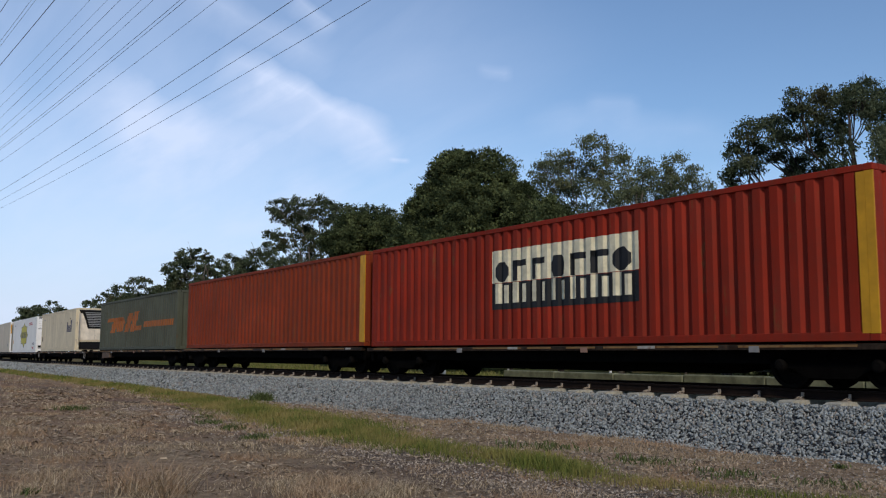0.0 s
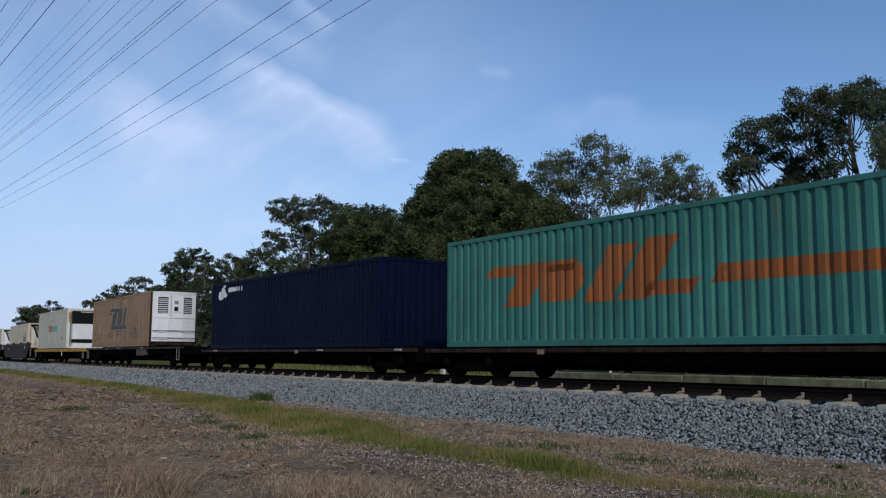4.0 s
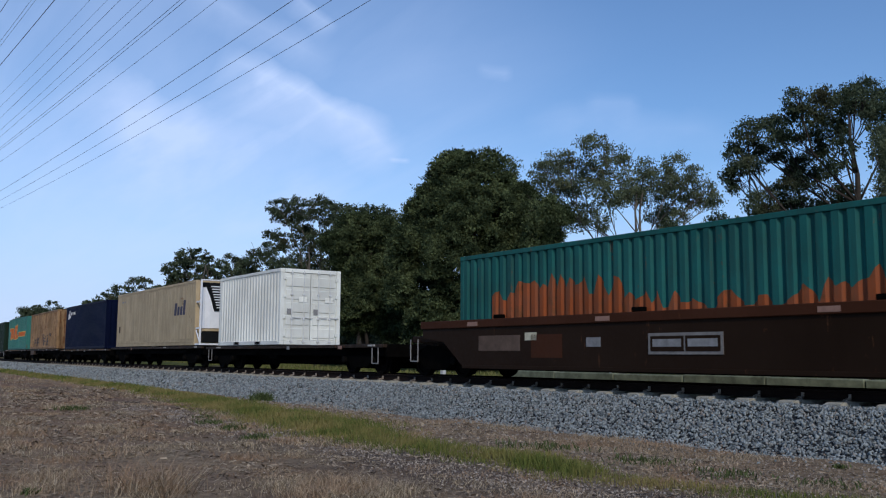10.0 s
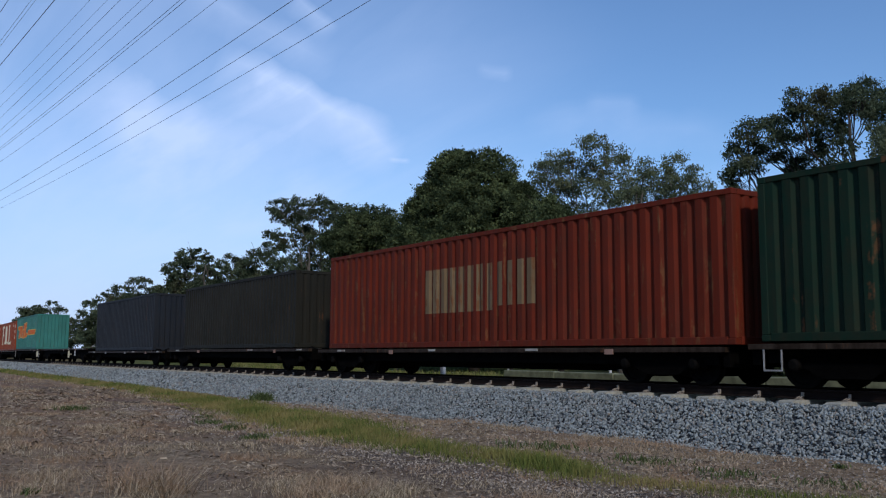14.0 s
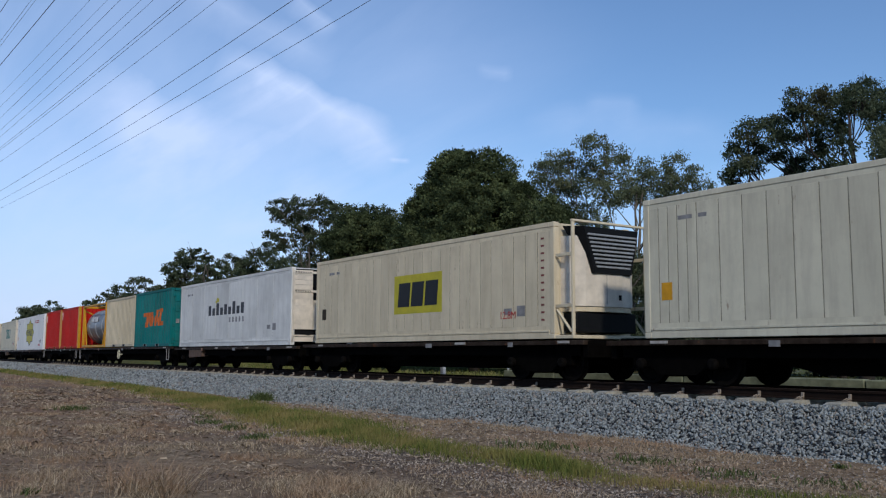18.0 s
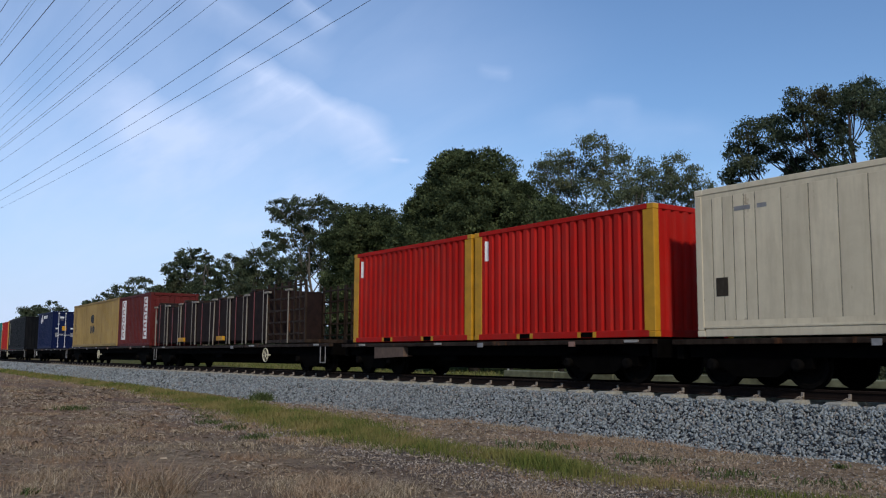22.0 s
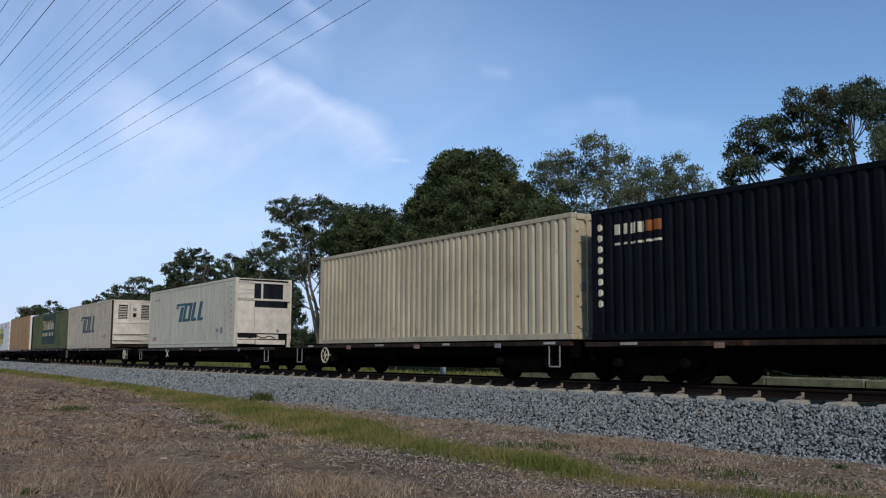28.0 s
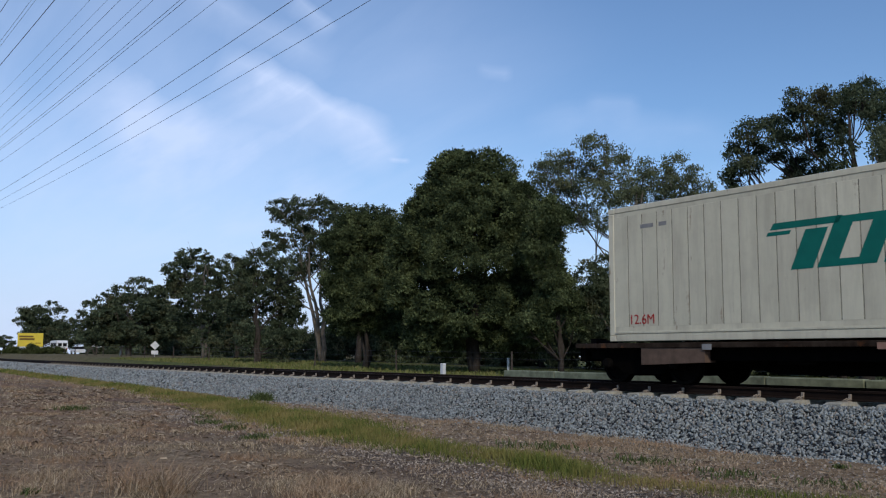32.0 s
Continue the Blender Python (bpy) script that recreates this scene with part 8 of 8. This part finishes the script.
# ---- grasses ----
def blade_mesh(name, pts, heights, widths, rng, mat, lean=0.5, bend=0.35):
    """Bent two-piece blades at the points."""
    n = len(pts)
    an = rng.uniform(0, 6.283, n)
    side = np.stack([np.cos(an), np.sin(an), np.zeros(n)], 1)
    ln = rng.uniform(0, 6.283, n)
    tilt = np.stack([np.cos(ln), np.sin(ln), np.zeros(n)], 1) * (lean * rng.random(n) * heights)[:, None]
    up = np.stack([np.zeros(n), np.zeros(n), heights], 1)
    w = widths[:, None]
    a, b = pts - side * w * 0.5, pts + side * w * 0.5
    mid = pts + up * 0.55 + tilt * 0.45
    tip = pts + up * (1 - bend * rng.random(n))[:, None] + tilt * 1.25
    V = np.stack([a, b, mid + side * w * 0.36, mid - side * w * 0.36, tip], 1).reshape(-1, 3)
    k = np.arange(n) * 5
    quad = np.stack([k, k + 1, k + 2, k + 3], 1)
    tri = np.stack([k + 3, k + 2, k + 4], 1)
    loops = np.concatenate([quad.ravel(), tri.ravel()])
    starts = np.concatenate([np.arange(n) * 4, 4 * n + np.arange(n) * 3])
    me = bpy.data.meshes.new(name)
    me.vertices.add(len(V)), me.loops.add(len(loops)), me.polygons.add(2 * n)
    me.vertices.foreach_set("co", V.ravel())
    me.loops.foreach_set("vertex_index", loops)
    me.polygons.foreach_set("loop_start", starts)
    me.materials.append(mat)
    me.update(calc_edges=True)
    return me


def blade_material(name, a, b, c=None):
    m = Mat(name, 0.9, 0.0, 0.1)
    g = m.nt.nodes.new("ShaderNodeNewGeometry")
    col = m.mix(g.outputs["Random Per Island"], a, b)
    if c:
        col = m.mix(m.span(m.noise(0.9, 4.0, where=m.plain), 0.42, 0.62), col, c)
    m.colour(col)
    return m.m


def grass_strip():
    """Middle and half width of the green strip along x."""
    xs = [-75, -60, -35, -25, -20, -17, -13, -11, -9.8, -8, -6.5, -5]
    ys = [13.0, 12.2, 11.1, 10.1, 9.35, 9.0, 8.1, 8.1, 8.25, 7.8, 8.0, 8.6]
    ws = [0.6, 0.6, 0.75, 1.0, 1.2, 1.5, 0.95, 0.65, 0.7, 0.5, 0.45, 0.4]
    return xs, ys, ws


def build_grass():
    rng = np.random.default_rng(21)
    xs, ys, ws = grass_strip()

    def ground_z(p):
        return np.array([ground_height(a, b) for a, b in p])
    # the green strip
    pts, hts, wid = [], [], []
    for x0, x1, per, h, w in ((-14, -8, 1300, 0.20, 0.010), (-8, -4.5, 650, 0.13, 0.008), (-28, -14, 1300, 0.24, 0.013), (-45, -28, 380, 0.24, 0.026), (-75, -45, 150, 0.26, 0.05)):
        n = int((x1 - x0) * per)
        x = rng.uniform(x0, x1, n)
        mid, half = np.interp(x, xs, ys), np.interp(x, xs, ws)
        y = mid + np.clip(rng.normal(size=n) * 0.55, -1.25, 1.25) * half
        keep = np.array([noise.noise((a * 0.9, b * 1.4, 7)) for a, b in zip(x, y)]) > -0.28 - 0.2 * rng.random(n)
        x, y = x[keep], y[keep]
        p = np.stack([x, y], 1)
        pts.append(np.column_stack([p, ground_z(p) - 0.01]))
        edge = 1 - 0.6 * np.minimum(1, abs(y - np.interp(x, xs, ys)) / (np.interp(x, xs, ws) + 0.01))
        hts.append(h * rng.uniform(0.5, 1.25, len(x)) * edge)
        wid.append(np.full(len(x), w))
    m = blade_material("green_grass", (0.055, 0.085, 0.018), (0.175, 0.18, 0.045), (0.25, 0.20, 0.075))
    me = blade_mesh("green_grass", np.concatenate(pts), np.concatenate(hts), np.concatenate(wid), rng, m, 0.6)
    tagged(new("green_grass", me), "strip of green grass along the track", "grass", kind="stuff")
    # dead straw over the verge
    pts, hts, wid = [], [], []
    for x0, x1, y0, y1, n, h, w in ((-13, -3.5, 1.2, 10.9, 80000, 0.045, 0.006), (-26, -13, 1.5, 10.9, 60000, 0.055, 0.010), (-50, -26, 1.5, 10.9, 26000, 0.07, 0.02), (-90, -50, 2, 11, 6000, 0.10, 0.045)):
        x, y = rng.uniform(x0, x1, n), rng.uniform(y0, y1, n)
        f = np.array([noise.noise((a * 0.7, b * 0.9, 1)) + 0.6 * noise.noise((a * 2.6, b * 2.6, 2)) for a, b in zip(x, y)])
        keep = f > rng.uniform(-0.32, 0.55, n)
        x, y, f = x[keep], y[keep], f[keep]
        p = np.stack([x, y], 1)
        pts.append(np.column_stack([p, ground_z(p) - 0.004]))
        hts.append(h * rng.uniform(0.4, 1.6, len(x)) * (0.8 + np.maximum(f, 0)))
        wid.append(np.full(len(x), w))
    # taller dead tufts, and a mat of dead stalks at the ballast's foot
    tufts = [(-9.5, 3.15, 0.45, 0.36, 700), (-9.7, 3.4, 0.25, 0.55, 30), (-8.5, 4.5, 0.45, 0.16, 700), (-7.9, 4.9, 0.3, 0.14, 420), (-13.2, 3.2, 0.5, 0.12, 380), (-10.3, 2.3, 0.35, 0.15, 300), (-6.6, 5.6, 0.4, 0.1, 320), (-12.0, 5.2, 0.4, 0.1, 300), (-17.5, 5.0, 0.6, 0.14, 380), (-20.5, 3.6, 0.6, 0.16, 380),
             (-15.7, 11.7, 0.7, 0.12, 700), (-13.8, 11.6, 0.7, 0.11, 700), (-11.4, 11.5, 0.8, 0.11, 900), (-10.2, 11.4, 0.8, 0.10, 800), (-8.4, 11.2, 0.6, 0.10, 600), (-19.5, 12.2, 0.8, 0.14, 420), (-17.5, 3.3, 0.7, 0.15, 600), (-11.4, 2.6, 0.5, 0.13, 500), (-9.0, 5.1, 0.4, 0.15, 700), (-8.3, 5.3, 0.4, 0.13, 500), (-13.7, 6.7, 0.6, 0.1, 400), (-6.7, 6.2, 0.4, 0.12, 400), (-22, 12.2, 0.9, 0.16, 500)]
    for x, y, r, h, n in tufts:
        p = np.stack([rng.normal(x, r * 0.6, n), rng.normal(y, r * 0.5, n)], 1)
        pts.append(np.column_stack([p, ground_z(p) - 0.004]))
        hts.append(h * rng.uniform(0.3, 1.3, n))
        wid.append(np.full(n, 0.006))
    m = blade_material("dead_straw", (0.13, 0.095, 0.06), (0.60, 0.48, 0.32), (0.34, 0.22, 0.135))
    me = blade_mesh("dry_grass", np.concatenate(pts), np.concatenate(hts), np.concatenate(wid), rng, m, 1.9, 0.5)
    tagged(new("dry_grass", me), "dead straw and stubble over the verge", "dry grass", kind="stuff")
    # broken stalks, chips and leaf litter lying flat
    n = 46000
    far = rng.random(n) ** 1.6
    x = -3.6 - 34.0 * far
    y = rng.uniform(1.2, 11.6, n)
    f = np.array([noise.noise((a * 0.8, b * 1.1, 4)) for a, b in zip(x, y)])
    keep = f > rng.uniform(-0.5, 0.5, n)
    x, y, far = x[keep], y[keep], far[keep]
    n = len(x)
    p = np.column_stack([x, y, ground_z(np.stack([x, y], 1)) + rng.uniform(0.002, 0.02, n)])
    an = rng.uniform(0, 6.283, n)
    long_ = np.stack([np.cos(an), np.sin(an), rng.normal(0, 0.18, n)], 1) * (rng.uniform(0.012, 0.05, n) * (1 + 1.2 * far))[:, None]
    wide = np.stack([-np.sin(an), np.cos(an), rng.normal(0, 0.3, n)], 1) * (rng.uniform(0.003, 0.009, n) * (1 + 2.0 * far))[:, None]
    litter = quads("ground_litter", np.stack([p - long_ - wide, p + long_ - wide, p + long_ + wide, p - long_ + wide], 1).reshape(-1, 3), blade_material("dead_litter", (0.07, 0.048, 0.034), (0.50, 0.385, 0.26)))
    tagged(new("ground_litter", litter), "broken straw stalks and dead leaves lying on the earth", "litter", kind="stuff")
    # small green weeds
    pts, hts, wid = [], [], []
    for x, y, r, h, n in ((-10.2, 2.15, 0.10, 0.07, 60), (-26.0, 11.9, 0.35, 0.30, 500), (-18.2, 7.2, 0.3, 0.10, 110), (-19.5, 7.6, 0.3, 0.10, 90), (-16.6, 7.0, 0.25, 0.12, 160), (-14.6, 6.6, 0.2, 0.12, 140), (-38.0, 13.4, 0.5, 0.3, 400), (-6.9, 11.2, 0.12, 0.08, 60), (-8.6, 9.4, 0.5, 0.10, 160), (-7.2, 9.3, 0.5, 0.09, 140), (-10.8, 9.6, 0.6, 0.12, 200), (-6.0, 9.6, 0.4, 0.08, 100), (-24.0, 6.0, 0.4, 0.12, 200)):
        p = np.stack([rng.normal(x, r * 0.6, n), rng.normal(y, r * 0.5, n)], 1)
        pts.append(np.column_stack([p, ground_z(p) - 0.004]))
        hts.append(h * rng.uniform(0.4, 1.2, n))
        wid.append(np.full(n, 0.02))
    m = blade_material("weed_leaves", (0.045, 0.065, 0.02), (0.10, 0.12, 0.045))
    me = blade_mesh("weeds", np.concatenate(pts), np.concatenate(hts), np.concatenate(wid), rng, m, 1.0)
    tagged(new("weeds", me), "small grey-green weeds on the verge", "weeds", kind="stuff")
    # longer grass of the paddock
    n = 22000
    s, o = -4 - 76 * rng.random(n) ** 1.3, rng.uniform(4.4, 16.0, n)
    P = np.array([tuple(on_track(a, b).translation)[:2] for a, b in zip(s, o)])
    me = blade_mesh("paddock_grass", np.column_stack([P, ground_z(P) - 0.01]), 0.16 * rng.uniform(0.5, 1.5, n), 0.03 + 0.0006 * abs(s), rng, blade_material("paddock_grass", (0.065, 0.095, 0.020), (0.17, 0.18, 0.055), (0.19, 0.175, 0.07)), 0.6)
    tagged(new("paddock_grass", me), "rough green grass of the paddock", "grass", kind="stuff")
    # loose stones thrown over the verge
    n = 26000
    x = -4.0 - 22.0 * rng.random(n) ** 1.2
    y = np.where(rng.random(n) < 0.45, np.clip(rng.normal(np.interp(x, [-24, -5], [7.6, 6.9]), 0.5, n), 2, 12), rng.uniform(np.interp(x, [-24, -5], [9.5, 8.2]), 11.9, n))
    base = np.array([(0.9, 0, -0.2), (-0.5, 0.8, -0.2), (-0.5, -0.8, -0.2), (0.1, 0.1, 0.7), (-0.3, 0.2, 0.5)])
    tri = np.array([(0, 1, 3), (1, 2, 4), (2, 0, 3), (1, 4, 3), (2, 3, 4), (0, 2, 1)])
    z = ground_z(np.stack([x, y], 1))
    an, sc = rng.uniform(0, 6.28, n), 0.007 + 0.024 * rng.random(n) ** 1.6
    V = np.empty((n, 5, 3))
    V[:, :, 0] = (base[:, 0] * np.cos(an)[:, None] - base[:, 1] * np.sin(an)[:, None]) * sc[:, None] + x[:, None]
    V[:, :, 1] = (base[:, 0] * np.sin(an)[:, None] + base[:, 1] * np.cos(an)[:, None]) * sc[:, None] + y[:, None]
    V[:, :, 2] = base[:, 2] * sc[:, None] + z[:, None]
    F = (tri[None] + (np.arange(n) * 5)[:, None, None]).reshape(-1, 3)
    me = mesh_from("pebbles", V.reshape(-1, 3).tolist(), F.tolist(), [blade_material("pebble", (0.07, 0.056, 0.046), (0.44, 0.37, 0.30))])
    tagged(new("pebbles", me), "loose pebbles strewn beside the grass", "pebbles", kind="stuff")


build_grass()
# ---- what moves ----
def travelled(t):
    return 27.0845 * t + 0.012445 * t * (t - 16) + 0.00028858 * t * (t - 16) * (t - 32)


def motions():
    for ob, s, z in TRAIN:
        walk(ob, [(t, on_track(s + travelled(t), 0.0, z)) for t in range(0, 33, 2)])
    for ob, back in ((BUS, 0.0), (CAR, 15.0)):
        rows = []
        for t in range(0, 33, 2):
            x = -179.6 + back - 18.2 * (t - 31)
            rows.append((t, pose(x, 46.0, ground_height(x, 46.0), 0, 0, 180)))
        walk(ob, rows)


motions()
